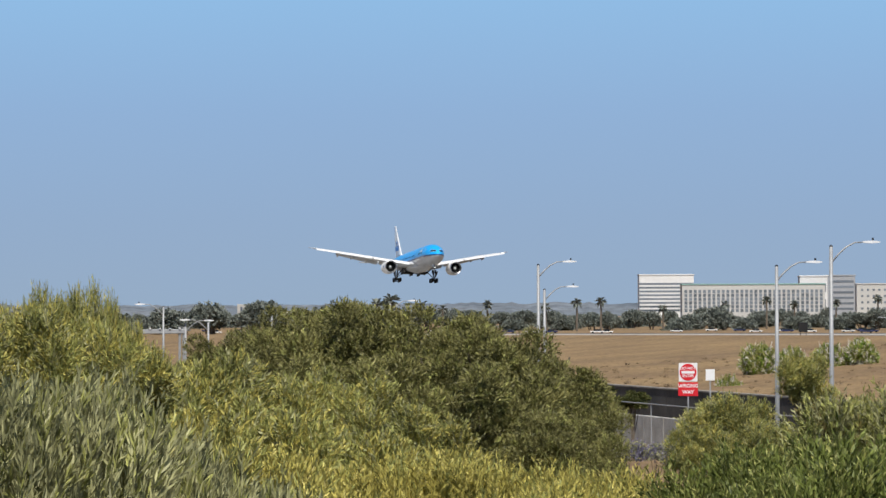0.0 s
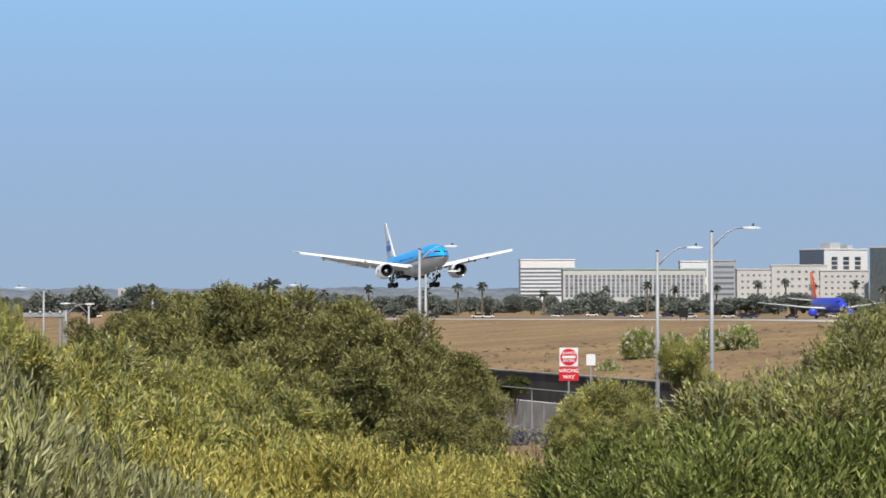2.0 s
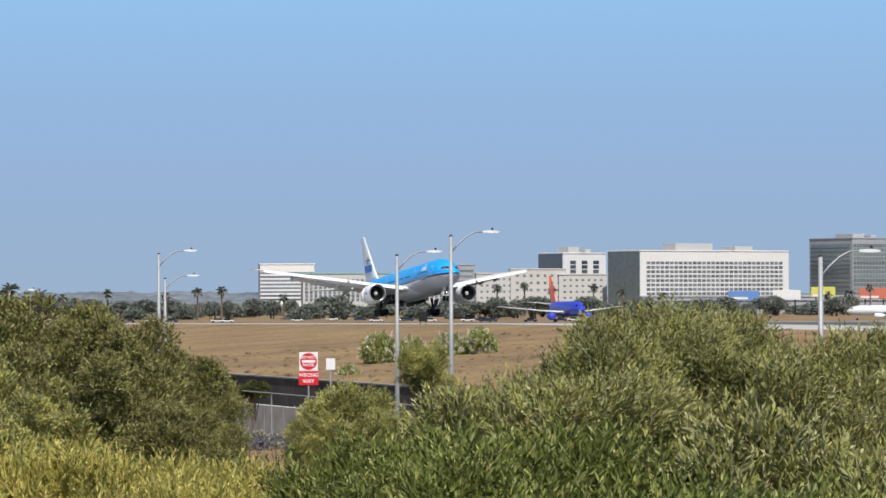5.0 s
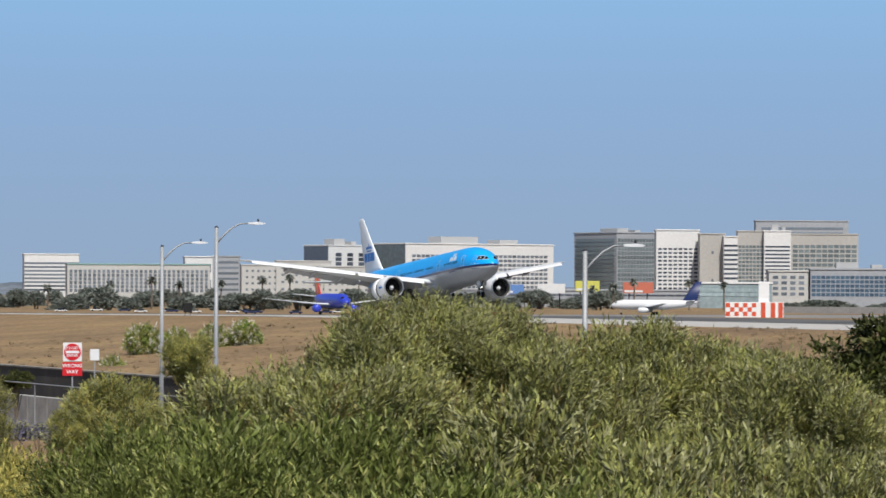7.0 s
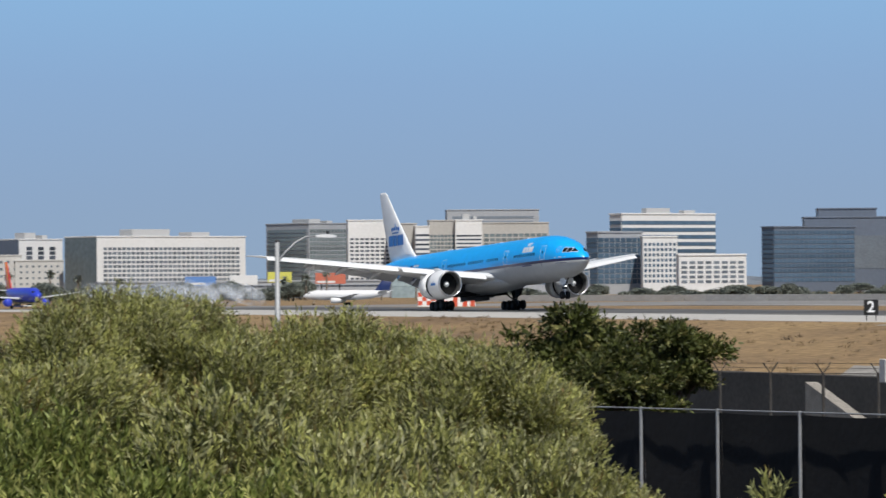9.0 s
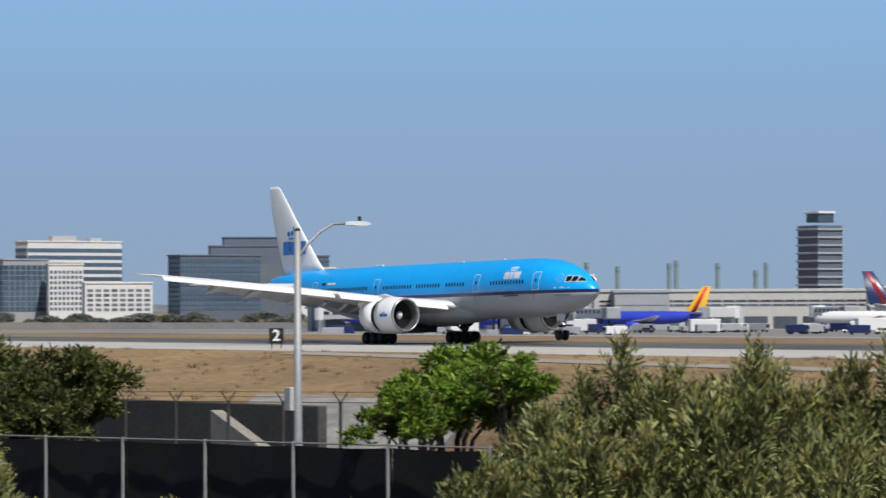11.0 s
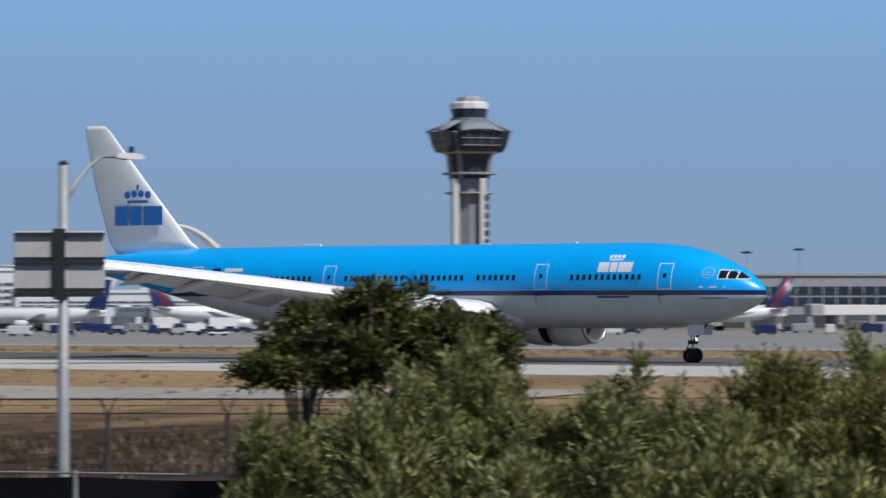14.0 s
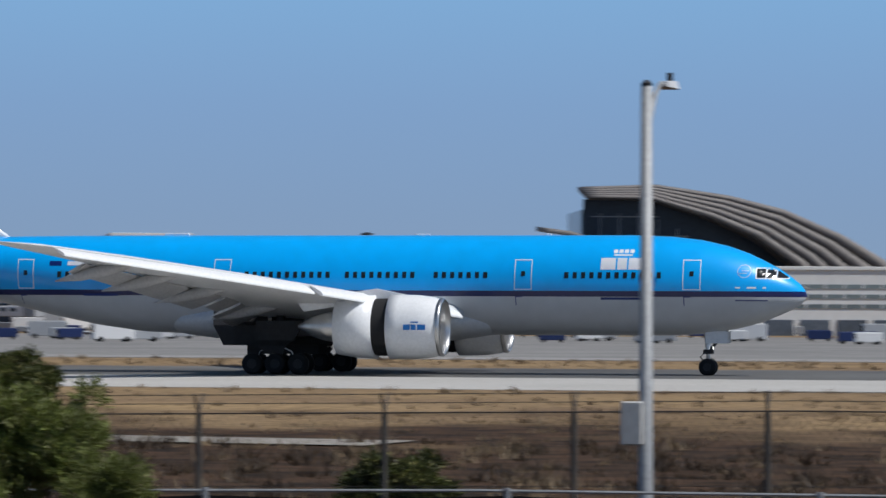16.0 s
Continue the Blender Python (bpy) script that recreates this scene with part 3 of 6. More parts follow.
        put(patch("cockpit_surround", 3.17, 5.09, 5.95, 6.65, PUREWHITE, root, s, 0.008, "", 8, 6))
        # crown and three bold blocks as the carrier's mark, name bars under the belt
        for x0, x1 in ((-4.42, -3.55), (-5.22, -4.62), (-6.22, -5.3)) if s > 0 else ((-6.22, -5.3), (-5.2, -4.6), (-4.5, -3.35)):
            put(patch("mark_block", x0, x1, 6.5, 7.22, PUREWHITE, root, s, 0.012, "", 2, 4))
        put(patch("mark_crown_base", -5.45, -4.3, 7.34, 7.45, PUREWHITE, root, s, 0.012))
        for k in range(4):
            put(patch("mark_crown_orb", -5.5 + 0.34 * k, -5.24 + 0.34 * k, 7.52, 7.74, PUREWHITE, root, s, 0.012))
        put(patch("name_bar", -6.2, -3.5, 4.66, 4.80, NAVY, root, s, 0.012, "illegible name in small dark letters"))
        put(patch("name_bar", 2.0, 3.8, 5.36, 5.46, PUREWHITE, root, s, 0.012, "illegible name in small white letters"))
        put(patch("registration_bar", -40.4, -38.6, 6.72, 6.98, PUREWHITE, root, s, 0.012, "", 2, 2))
        put(patch("flag_patch", -41.6, -40.8, 6.7, 7.0, NAVY, root, s, 0.012, "", 2, 2))
        ring = bmesh.new()
        pts = [[(2.5 + r * math.cos(a), 6.42 + r * math.sin(a)) for r in (0.36, 0.42)] for a in [2 * math.pi * k / 20 for k in range(20)]]
        vs = [[ring.verts.new((x, s * (hull_y(x, z) + 0.012), z)) for x, z in q] for q in pts]
        for k in range(20):
            ring.faces.new((vs[k][0], vs[k][1], vs[(k + 1) % 20][1], vs[(k + 1) % 20][0]))
        bmesh.ops.solidify(ring, geom=ring.faces[:], thickness=0.008)
        badge = put(part("alliance_badge", ring, mat("pale_blue_mark", (0.35, 0.6, 0.88), 0.4), root, "pale round badge"))
        for q in (-0.1, 0.06):
            patch("badge_stripe", 2.28 + q, 2.72 + q * 0.5, 6.36 + q, 6.42 + q, MAT["pale_blue_mark"], badge, s, 0.012, "", 2, 1)
        put(patch("name_bar", 2.0, 3.9, 4.60, 4.67, NAVY, root, s, 0.012, "illegible caption in tiny dark letters", 4, 1))
        put(patch("name_bar", -39.3, -37.0, 4.80, 4.95, NAVY, root, s, 0.012, "illegible name in small dark letters", 3, 1))
    for x, l, h in ((-18, 0.9, 0.08), (-34, 1.6, 0.14), (-10, 0.3, 0.1)):      # antennas on the roof
        put(part("antenna", box((x - l / 2, -0.1, 8.6), (x + l / 2, 0.1, 8.66 + h), 0.03), WHITE, root))
    lamp = bpy.data.materials.new("landing_light")
    lamp.use_nodes = True
    lamp.node_tree.nodes["Principled BSDF"].inputs["Emission Color"].default_value = (1.0, 0.93, 0.8, 1)
    lamp.node_tree.nodes["Principled BSDF"].inputs["Emission Strength"].default_value = 6.0
    bm = spun([(0.0, 0.11), (0.015, 0.11)], 12)
    bmesh.ops.translate(bm, verts=bm.verts, vec=(0.3, 0, 1.75))
    part("taxi_light", bm, lamp, leg, "lit lamp on the nose leg")
    return root, shift


AIRLINER, SHIFT = build_airliner()

# seconds, height of the main wheels, nose-up pitch
FLIGHT = [(0, 12.0, 3.6), (0.5, 10.3, 3.6), (1, 8.7, 3.6), (1.5, 7.2, 3.6), (2, 5.7, 3.7), (2.5, 4.2, 3.8), (3, 2.7, 4.0), (3.5, 1.6, 4.4), (4.5, 0.6, 4.9), (5.5, 0.25, 5.0), (6.5, 0.1, 4.9), (7.4, 0, 4.6), (8.2, 0, 4.0), (9.4, 0, 2.8),
          (10.5, 0, 1.7), (11, 0, 1.1), (11.5, 0, 0.8), (12, 0, 0.6), (12.5, 0, 0.4), (13, 0, 0.15), (13.5, 0, 0), (14, 0, 0), (16, 0, 0)]
# seconds, bank (degrees)
BANK = [(0, -1.3), (0.5, -0.7), (1, 0), (1.5, 1.2), (2, 0.8), (2.5, 0), (3, -0.8), (3.5, -0.6), (5, 0), (16, 0)]


def hang(t):
    return float(np.interp(t, (0, 5.5, 7.0, 8.0, 9.0, 10.0, 16), (0.75, 0.75, 0.65, 0.35, 0.12, 0, 0)))


def motions():
    ts = [0.5 * k for k in range(33)]
    ft = [r[0] for r in FLIGHT]
    rows = []
    for t in ts:
        # a smooth curve through the track
        x = sum(c * t ** k for k, c in enumerate(TRACK_CURVE))
        z = float(np.interp(t, ft, [r[1] for r in FLIGHT]))
        p = float(np.interp(t, ft, [r[2] for r in FLIGHT]))
        rows.append((t, pose(x + MG * math.cos(radians(p)), 240.28, z + hang(t), float(np.interp(t, [r[0] for r in BANK], [r[1] for r in BANK])), -p, 0)))
    walk(AIRLINER, rows)
    # the wings bend upwards in the air and settle after touch-down
    for w, s in WINGS:
        bend = [(t, Matrix.Translation((-MG, s * 3.0, 3.7)) @ Matrix.Rotation(radians(s * a), 4, "X") @ Matrix.Translation((0, -s * 3.0, -3.7))) for t, a in ((0, 4.0), (3, 4.0), (5.5, 4.0), (7, 3.1), (8.2, 1.4), (9.4, 0.7), (10.5, 0.3), (12, 0), (16, 0))]
        walk(w, bend)
    # the main gear hangs on its extended legs until the wheels carry the weight
    for leg in LEGS:
        walk(leg, [(t, Matrix.Translation((-MG, 0, -hang(t)))) for t in (0, 3, 5.5, 7, 8, 9, 10, 12, 16)])

    # tyre smoke: lies under the tarmac's level until the wheels touch, then rolls up behind them and drifts
    for k, puff in enumerate(SMOKE):
        x, y, z, t0 = SMOKE_AT[k]
        walk(puff, [(0, pose(x + 8, y, -9)), (t0 - 0.25, pose(x + 8, y, -9)), (t0, pose(x + 5, y, 0.3, 0, 0, 10)), (t0 + 0.5, pose(x + 1, y, z * 0.7, 0, 10, 25)), (t0 + 2.5, pose(x - 2, y - 1, z * 1.2, 0, 15, 45)), (16, pose(x - 9, y - 4, z * 1.6, 0, 15, 60))])


TRACK_CURVE = (-1103.8298, 71.920108, 0.22471769, -0.0044149598, -0.0041524187, 0.00014758931, -3.3788411e-07)


# ================= near field: fences, lamps, signs, walls =================
GALV = material("galvanised_steel", (0.34, 0.35, 0.36), 0.55, 0.25, vary=0.12, scale=2, fine=15)
POST = material("weathered_post", (0.075, 0.068, 0.06), 0.7, 0.2, vary=0.2, scale=2, fine=15)
WIRE = material("wire", (0.075, 0.066, 0.058), 0.6, 0.4, vary=0.1)
BLACKCLOTH = material("black_windscreen_cloth", (0.006, 0.0065, 0.0075), 0.9, vary=0.3, scale=0.8, fine=8, bump=0.15)
CONC = material("weathered_concrete", (0.30, 0.285, 0.26), 0.9, vary=0.2, scale=0.5, fine=6, bump=0.2, second=(0.19, 0.18, 0.165))
# wall colour darkened to hold the shade on the retaining wall
DARKWALL = material("shaded_stained_wall", (0.045, 0.042, 0.039), 0.9, vary=0.25, scale=0.3, fine=5, second=(0.075, 0.069, 0.062))
PALECONC = material("pale_barrier_concrete", (0.46, 0.45, 0.425), 0.9, vary=0.14, scale=0.6, fine=6, second=(0.33, 0.32, 0.30))
ASPHALT = material("asphalt", (0.050, 0.049, 0.048), 0.9, vary=0.2, scale=0.3, fine=8, spec=0.2)
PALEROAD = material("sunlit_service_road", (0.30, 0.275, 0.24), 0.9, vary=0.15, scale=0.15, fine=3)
RED = material("sign_red", (0.62, 0.012, 0.02), 0.45, vary=0.05)
SIGNWHITE = material("sign_white", (0.78, 0.78, 0.78), 0.5, vary=0.04)
ALU = material("sign_back_aluminium", (0.52, 0.51, 0.49), 0.6, 0.1, vary=0.08, scale=1, fine=10)
LAMPWHITE = material("lamp_housing", (0.62, 0.63, 0.64), 0.45, vary=0.06)
FENCE_Y, SCREEN_Y, LAMP_Y = 61.5, 37.6, 58.0


def fence_top(x):
    return 3.0 + 0.0135 * min(0, x + 8)


def screen_top(x):
    return 2.52 + 0.0128 * min(0, x + 8)


def build_fence():
    """The airfield's chain-link fence: posts with angled barbed-wire arms, rails and strands."""
    root = thing("chain_link_fence", (0, FENCE_Y, 0), "chain-link airfield fence with steel posts and barbed-wire arms", "fence")
    post = mesh_from("post", *tube_data([(0, 0, -4.2), (0, 0, 0)], 0.05, 7), POST)
    bm = bmesh.new()
    tube(bm, [(0, 0, -0.02), (0, -0.26, 0.32)], 0.02, 5)
    tube(bm, [(0, 0, -0.02), (0, 0.26, 0.32)], 0.02, 5)
    arm = bpy.data.meshes.new("barb_arm")
    bm.to_mesh(arm)
    bm.free()
    arm.materials.append(WIRE)
    for k in range(-40, 8):
        x = 3.091 * k + 0.82
        z = fence_top(x) - 0.32
        p = piece("post", post, root, Matrix.Translation((x, 0, z)))
        piece("barb_arm", arm, p)
    xs = [-120.7, -100, -60, -30, -8, 22]
    for nm, dz, dy, rad in (("top_rail", -0.32, 0, 0.013), ("barbed_wire", -0.02, -0.25, 0.004), ("barbed_wire", -0.02, 0.25, 0.004), ("barbed_wire", -0.16, -0.12, 0.004), ("barbed_wire", -0.16, 0.12, 0.004), ("tension_wire", -1.5, 0, 0.005)):
        part(nm, tubed([(x, dy, fence_top(x) + dz) for x in xs], rad, 5), WIRE, root)
    # braced corner panel
    for x in (-27.6, -24.4):
        part("brace_rail", tubed([(x - 6.2, 0, fence_top(x) - 1.0), (x, 0, fence_top(x) - 0.95)], 0.045, 6), POST, root)
        part("brace_rod", tubed([(x - 5, 0, fence_top(x) - 3.0), (x, 0, fence_top(x) - 1.05)], 0.025, 5), POST, root)
    # the wire mesh itself: fine diagonal strands
    bm = bmesh.new()
    x = -120.0
    while x < 20:
        zt = fence_top(x) - 0.33
        for dx in (-2.0, 2.0):
            a, b = Vector((x, 0, zt)), Vector((x + dx, 0, zt - 2.0))
            vs = [bm.verts.new(v) for v in (a, a + Vector((0.006, 0, 0)), b + Vector((0.006, 0, 0)), b)]
            bm.faces.new(vs)
        x += 0.17
    tagged(part("chain_link_mesh", bm, WIRE, root, "fine diagonal wire mesh"), kind="stuff")


def tube_data(pts, rad, n):
    bm = tubed(pts, rad, n)
    bm.verts.index_update()
    v = [tuple(q.co) for q in bm.verts]
    f = [[w.index for w in q.verts] for q in bm.faces]
    bm.free()
    return v, f


def build_screen_fence():
    """The nearer fence, hung with black cloth between steel posts."""
    root = thing("windscreen_fence", (0, SCREEN_Y, 0), "steel fence hung with taut black windscreen cloth", "fence")
    post = mesh_from("post", *tube_data([(0, -0.06, -2.6), (0, -0.06, 0.03)], 0.032, 7), GALV)
    for k in range(-30, 8):
        x = 3.05 * k - 1.6
        x1 = x + 3.05
        piece("post", post, root, Matrix.Translation((x, 0, screen_top(x))))
        bm = bmesh.new()
        g = [[bm.verts.new((x + (x1 - x) * i / 6, 0.02 + 0.05 * math.sin(math.pi * i / 6) * random.uniform(0.4, 1) + 0.02 * random.random(), screen_top(x + (x1 - x) * i / 6) - 0.05 - 2.5 * j / 4 - (0.03 * math.sin(math.pi * i / 6) if j == 0 else 0))) for i in range(7)] for j in range(5)]
        for j in range(4):
            for i in range(6):
                bm.faces.new((g[j][i], g[j + 1][i], g[j + 1][i + 1], g[j][i + 1]))
        part("cloth_panel", bm, BLACKCLOTH, root, "", True)
    part("top_rail", tubed([(x, -0.05, screen_top(x)) for x in (-95, -60, -30, -8, 20)], 0.017, 6), GALV, root)


def street_lamp(x, y, top, arm, size=1.0, box_at=None, face=1):
    """A steel pole, its curved arm and a flat luminaire; the arm reaches towards +x."""
    root = thing("street_lamp", (x, y, 0), "galvanised steel street lamp with a curved arm and flat lamp head", "street lamp", "street lamps along the road")
    base = -6.0
    part("pole", tubed([(0, 0, base), (0, 0, 0), (0, 0, top)], [0.13 * size, 0.115 * size, 0.085 * size], 12), GALV, root, "", True)
    part("pole_cap", spun([(top - 0.02, 0.085 * size), (top + 0.04, 0.085 * size), (top + 0.09, 0.03)], 10, "z"), DARKMETAL, root)
    ang = radians(arm[2] if len(arm) > 2 else 0)
    dx, dy = math.cos(ang), math.sin(ang)
    a, h = arm[0], arm[1]
    pts = [(0, 0, top - 0.75), (dx * a * 0.22, dy * a * 0.22, top - 0.75 + (h + 0.75) * 0.42), (dx * a * 0.45, dy * a * 0.45, top - 0.75 + (h + 0.75) * 0.76), (dx * a * 0.7, dy * a * 0.7, top + h * 0.98 - 0.02), (dx * a, dy * a, top + h)]
    ar = part("arm", tubed(pts, [0.05, 0.045, 0.04, 0.035, 0.03], 8), GALV, root, "", True)
    hb = bmesh.new()
    rings = []
    for u, w, z0, z1 in ((-0.1, 0.05, -0.04, 0.04), (0.12, 0.13, -0.05, 0.06), (0.35, 0.16, -0.06, 0.07), (0.6, 0.12, -0.05, 0.05), (0.76, 0.04, -0.02, 0.02)):
        rings.append([(u, -w, z0), (u, w, z0), (u, w * 0.8, z1), (u, -w * 0.8, z1)])
    head = part("lamp_head", loft(rings, bm=hb), LAMPWHITE, ar)
    head.matrix_basis = Matrix.Translation((dx * a, dy * a, top + h)) @ Matrix.Rotation(ang, 4, "Z")
    part("photocell", spun([(0.08, 0.05), (0.2, 0.05)], 8, "z"), DARKMETAL, head).matrix_basis = Matrix.Translation((0.4, 0, 0))
    if box_at:
        part("control_box", box((-0.34, -0.24, box_at - 0.5), (-0.02, -0.10, box_at + 0.15), 0.02), ALU, root)
    return root


def direction_sign(x, y, z0, z1, w, rz):
    """The back of a large road sign: two aluminium panels on ribs, clamped to a lamp pole."""
    root = thing("road_sign_back", (x, y, 0), "back of a two-panel aluminium road sign with ribs", "road sign", rz=rz)
    for a, b in ((-w / 2, -0.10), (0.10, w / 2)):
        pn = part("panel", box((a, 0.02, z0), (b, 0.05, z1), 0.01), ALU, root)
        for k in (0.03, 0.10, 0.5, 0.57, 0.94):
            zz = z0 + (z1 - z0) * k
            part("rib", box((a, -0.05, zz), (b, 0.02, zz + 0.045)), DARKMETAL, pn)
    part("clamp_beam", box((-0.12, -0.06, z0 - 0.05), (0.12, 0.06, z1 + 0.05), 0.01), DARKMETAL, root)


def words(parent, text, size, place, m, name="lettering"):
    """Raised lettering on a sign's face, which looks towards -y."""
    cu = bpy.data.curves.new(name, "FONT")
    cu.body, cu.size, cu.align_x, cu.align_y, cu.extrude = text, size, "CENTER", "CENTER", 0.003
    cu.offset = size * 0.02
    ob = bpy.data.objects.new("tmp", cu)
    scene.collection.objects.link(ob)
    dg = bpy.context.evaluated_depsgraph_get()
    me = bpy.data.meshes.new_from_object(ob.evaluated_get(dg))
    bpy.data.objects.remove(ob)
    me.materials.clear()
    me.materials.append(m)
    out = new(name, me)
    out.parent = parent
    out.matrix_basis = pose(*place, 90, 0, 0)
    return out


def wrong_way_sign(b, r, ztop, k=1.0):
    p = at(b, r)
    root = thing("wrong_way_sign", (p.x, p.y, 0), "red and white do-not-enter sign above a wrong-way plate", "road sign", rz=-b)
    part("post", box((-0.03, 0, -4.0), (0.03, 0.05, ztop - 0.1), 0.005), GALV, root)
    s = 0.76 * k
    sq = part("enter_plate", box((-s / 2, -0.03, ztop - s), (s / 2, -0.015, ztop), 0.004), SIGNWHITE, root)
    disc = part("red_disc", spun([(-0.006, 0.345 * k), (0.0, 0.345 * k)], 32, "y"), RED, sq)
    disc.matrix_basis = Matrix.Translation((0, -0.034, ztop - s / 2))
    part("white_bar", box((-0.27 * k, -0.05, ztop - s / 2 - 0.055 * k), (0.27 * k, -0.043, ztop - s / 2 + 0.055 * k)), SIGNWHITE, sq)
    words(sq, "DO NOT", 0.155 * k, (0, -0.045, ztop - s / 2 + 0.16 * k), SIGNWHITE)
    words(sq, "ENTER", 0.155 * k, (0, -0.045, ztop - s / 2 - 0.15 * k), SIGNWHITE)
    h = 0.56 * k
    w2 = 0.80 * k
    pl = part("wrong_way_plate", box((-w2 / 2, -0.03, ztop - s - 0.03 - h), (w2 / 2, -0.015, ztop - s - 0.03), 0.004), RED, root)
    words(pl, "WRONG", 0.205 * k, (0, -0.034, ztop - s - 0.03 - h * 0.27), SIGNWHITE)
    words(pl, "WAY", 0.205 * k, (0, -0.034, ztop - s - 0.03 - h * 0.72), SIGNWHITE)


build_fence()
build_screen_fence()
street_lamp(-9.8, LAMP_Y, 7.6, (1.75, 0.12, 90), 1.0, 2.75)
street_lamp(-49.9, LAMP_Y, 7.0, (1.65, 0.22, 90), 1.1)
street_lamp(-91.75, LAMP_Y, 6.35, (1.65, 0.22, 90), 1.05, 1.9)
street_lamp(-134.1, LAMP_Y, 5.75, (1.65, 0.22, 90), 1.0)
street_lamp(-176, 57.3, 7.15, (1.65, 0.22, 90), 1.0)
street_lamp(-191, 59.3, 6.4, (1.65, 0.22, 90), 1.0)
street_lamp(-233, 57.2, 6.95, (1.65, 0.22, 90), 1.0)
street_lamp(-263, 65, 5.6, (1.65, 0.22, 90), 1.0)
for b, r, z, turn in ((-80.08, 420, 3.75, 90), (-81.65, 330, 4.58, 270), (-81.33, 330, 3.2, 90), (-78.36, 330, 4.78, 90), (-81.0, 330, 3.26, 270)):
    q = at(b, r)
    street_lamp(q.x, q.y, z, (1.65, 0.22, turn), 0.9)
direction_sign(-49.9, LAMP_Y - 0.12, 4.45, 5.72, 1.75, 40)
wrong_way_sign(-74.04, 161, 2.08)
# small white plate beside it
q = at(-73.72, 175)
t = thing("small_plate_sign", (q.x, q.y, 0), "small white plate on a thin steel post", "road sign", rz=73.7)
part("post", box((-0.03, 0, -4), (0.03, 0.05, 1.6)), GALV, t)
part("plate", box((-0.2, -0.03, 1.1), (0.2, -0.01, 1.6), 0.004), SIGNWHITE, t)

# the retaining wall at the embankment's foot, and the sunken road before it
WALL_Y = 98.0


def build_retaining_wall():
    root = thing("wall_retaining", (0, WALL_Y, 0), "weathered concrete retaining wall below the embankment, darkened for shade", "wall", kind="structure")
    for x in range(-470, -140, 12):
        zt = -3.2 + (x + 470) * 0.0006
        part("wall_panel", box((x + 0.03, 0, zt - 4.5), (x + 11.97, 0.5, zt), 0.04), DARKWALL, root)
    part("coping", box((-470, -0.08, -3.2), (-140, 0.58, -3.05), 0.02), CONC, root)


build_retaining_wall()
t = thing("low_barrier_wall", (0, 86, 0), "pale concrete barrier along the sunken road", "wall")
for x in range(-380, -250, 6):
    part("barrier_block", box((x + 0.03, 0, -7.0), (x + 5.97, 0.4, -4.55), 0.05), PALECONC, t)
t = thing("guard_rail", (0, 80, 0), "thin steel pipe guard rail above the road", "railing")
part("rail", tubed([(-400, 0, -3.0), (-250, 0, -3.0)], 0.05, 6), GALV, t)
for x in range(-400, -249, 10):
    part("post", tubed([(x, 0, -6.5), (x, 0, -3.0)], 0.05, 6), GALV, t)

# channel walls behind the fence, east of the second lamp
t = thing("channel_wall", (-14, 72, 0), "stepped weathered concrete channel wall with a sloping end", "wall")
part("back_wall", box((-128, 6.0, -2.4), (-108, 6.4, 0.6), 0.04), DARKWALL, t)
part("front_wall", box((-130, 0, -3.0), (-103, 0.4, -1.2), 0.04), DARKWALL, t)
bm = bmesh.new()
boxed(bm, (-109, 2, -2.5), (-102.5, 2.5, 0.5))
bm.verts.ensure_lookup_table()
for v in bm.verts:
    if v.co.x > -104 and v.co.z > 0:
        v.co.z = -1.9
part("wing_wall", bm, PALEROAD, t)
bm = bmesh.new()
vs = [bm.verts.new(v) for v in ((-116, 3, -2.6), (-99, 3, -2.6), (-120, 22, 0.05), (-138, 22, 0.05))]
bm.faces.new(vs)
r = bmesh.ops.extrude_face_region(bm, geom=bm.faces[:])
for v in r["geom"]:
    if hasattr(v, "co"):
        v.co.z += 0.25
bmesh.ops.recalc_face_normals(bm, faces=bm.faces[:])
part("channel_apron", bm, CONC, t, "sloping concrete apron")

# service roads crossing the dry field, slightly proud of it


def draped_road(name, pts, width, m, label):
    verts, faces = [], []
    dense = []
    for a, b in zip(pts, pts[1:]):
        n = max(2, int((Vector(b) - Vector(a)).length / 4))
        dense += [Vector(a).lerp(Vector(b), k / n) for k in range(n)]
    dense.append(Vector(pts[-1]))
    for i, p in enumerate(dense):
        d = (dense[min(i + 1, len(dense) - 1)] - dense[max(i - 1, 0)]).normalized()
        nrm = Vector((-d.y, d.x)) * width / 2
        for s in (-1, -0.33, 0.33, 1):
            q = p + nrm * s
            verts.append((q.x, q.y, ground_z(q.x, q.y) + 0.06))
    for i in range(len(dense) - 1):
        for k in range(3):
            faces.append((i * 4 + k, i * 4 + k + 1, i * 4 + 5 + k, i * 4 + 4 + k))
    return tagged(new(name, mesh_from(name, verts, faces, m)), label, "road", kind="structure")


draped_road("service_track", [(-300, 189), (-240, 184), (-204, 181), (-170, 176)], 2.6, PALEROAD, "narrow pale dusty airfield track")
draped_road("service_road", [(-172, 175.5), (-152, 172), (-112, 171)], 10, PALEROAD, "pale dusty airfield service road")
draped_road("dirt_track", [(-62, 131), (-42, 129), (-30, 127)], 4.5, PALEROAD, "pale dirt track in the dry grass")
draped_road("road", [(-600, 66), (-300, 62), (-120, 50), (-60, 49), (80, 49)], 9, ASPHALT, "dark asphalt road between the fences")
draped_road("park_path", [(-110, 24), (-80, 21), (-55, 19)], 3.0, PALEROAD, "pale path below the shrubs")


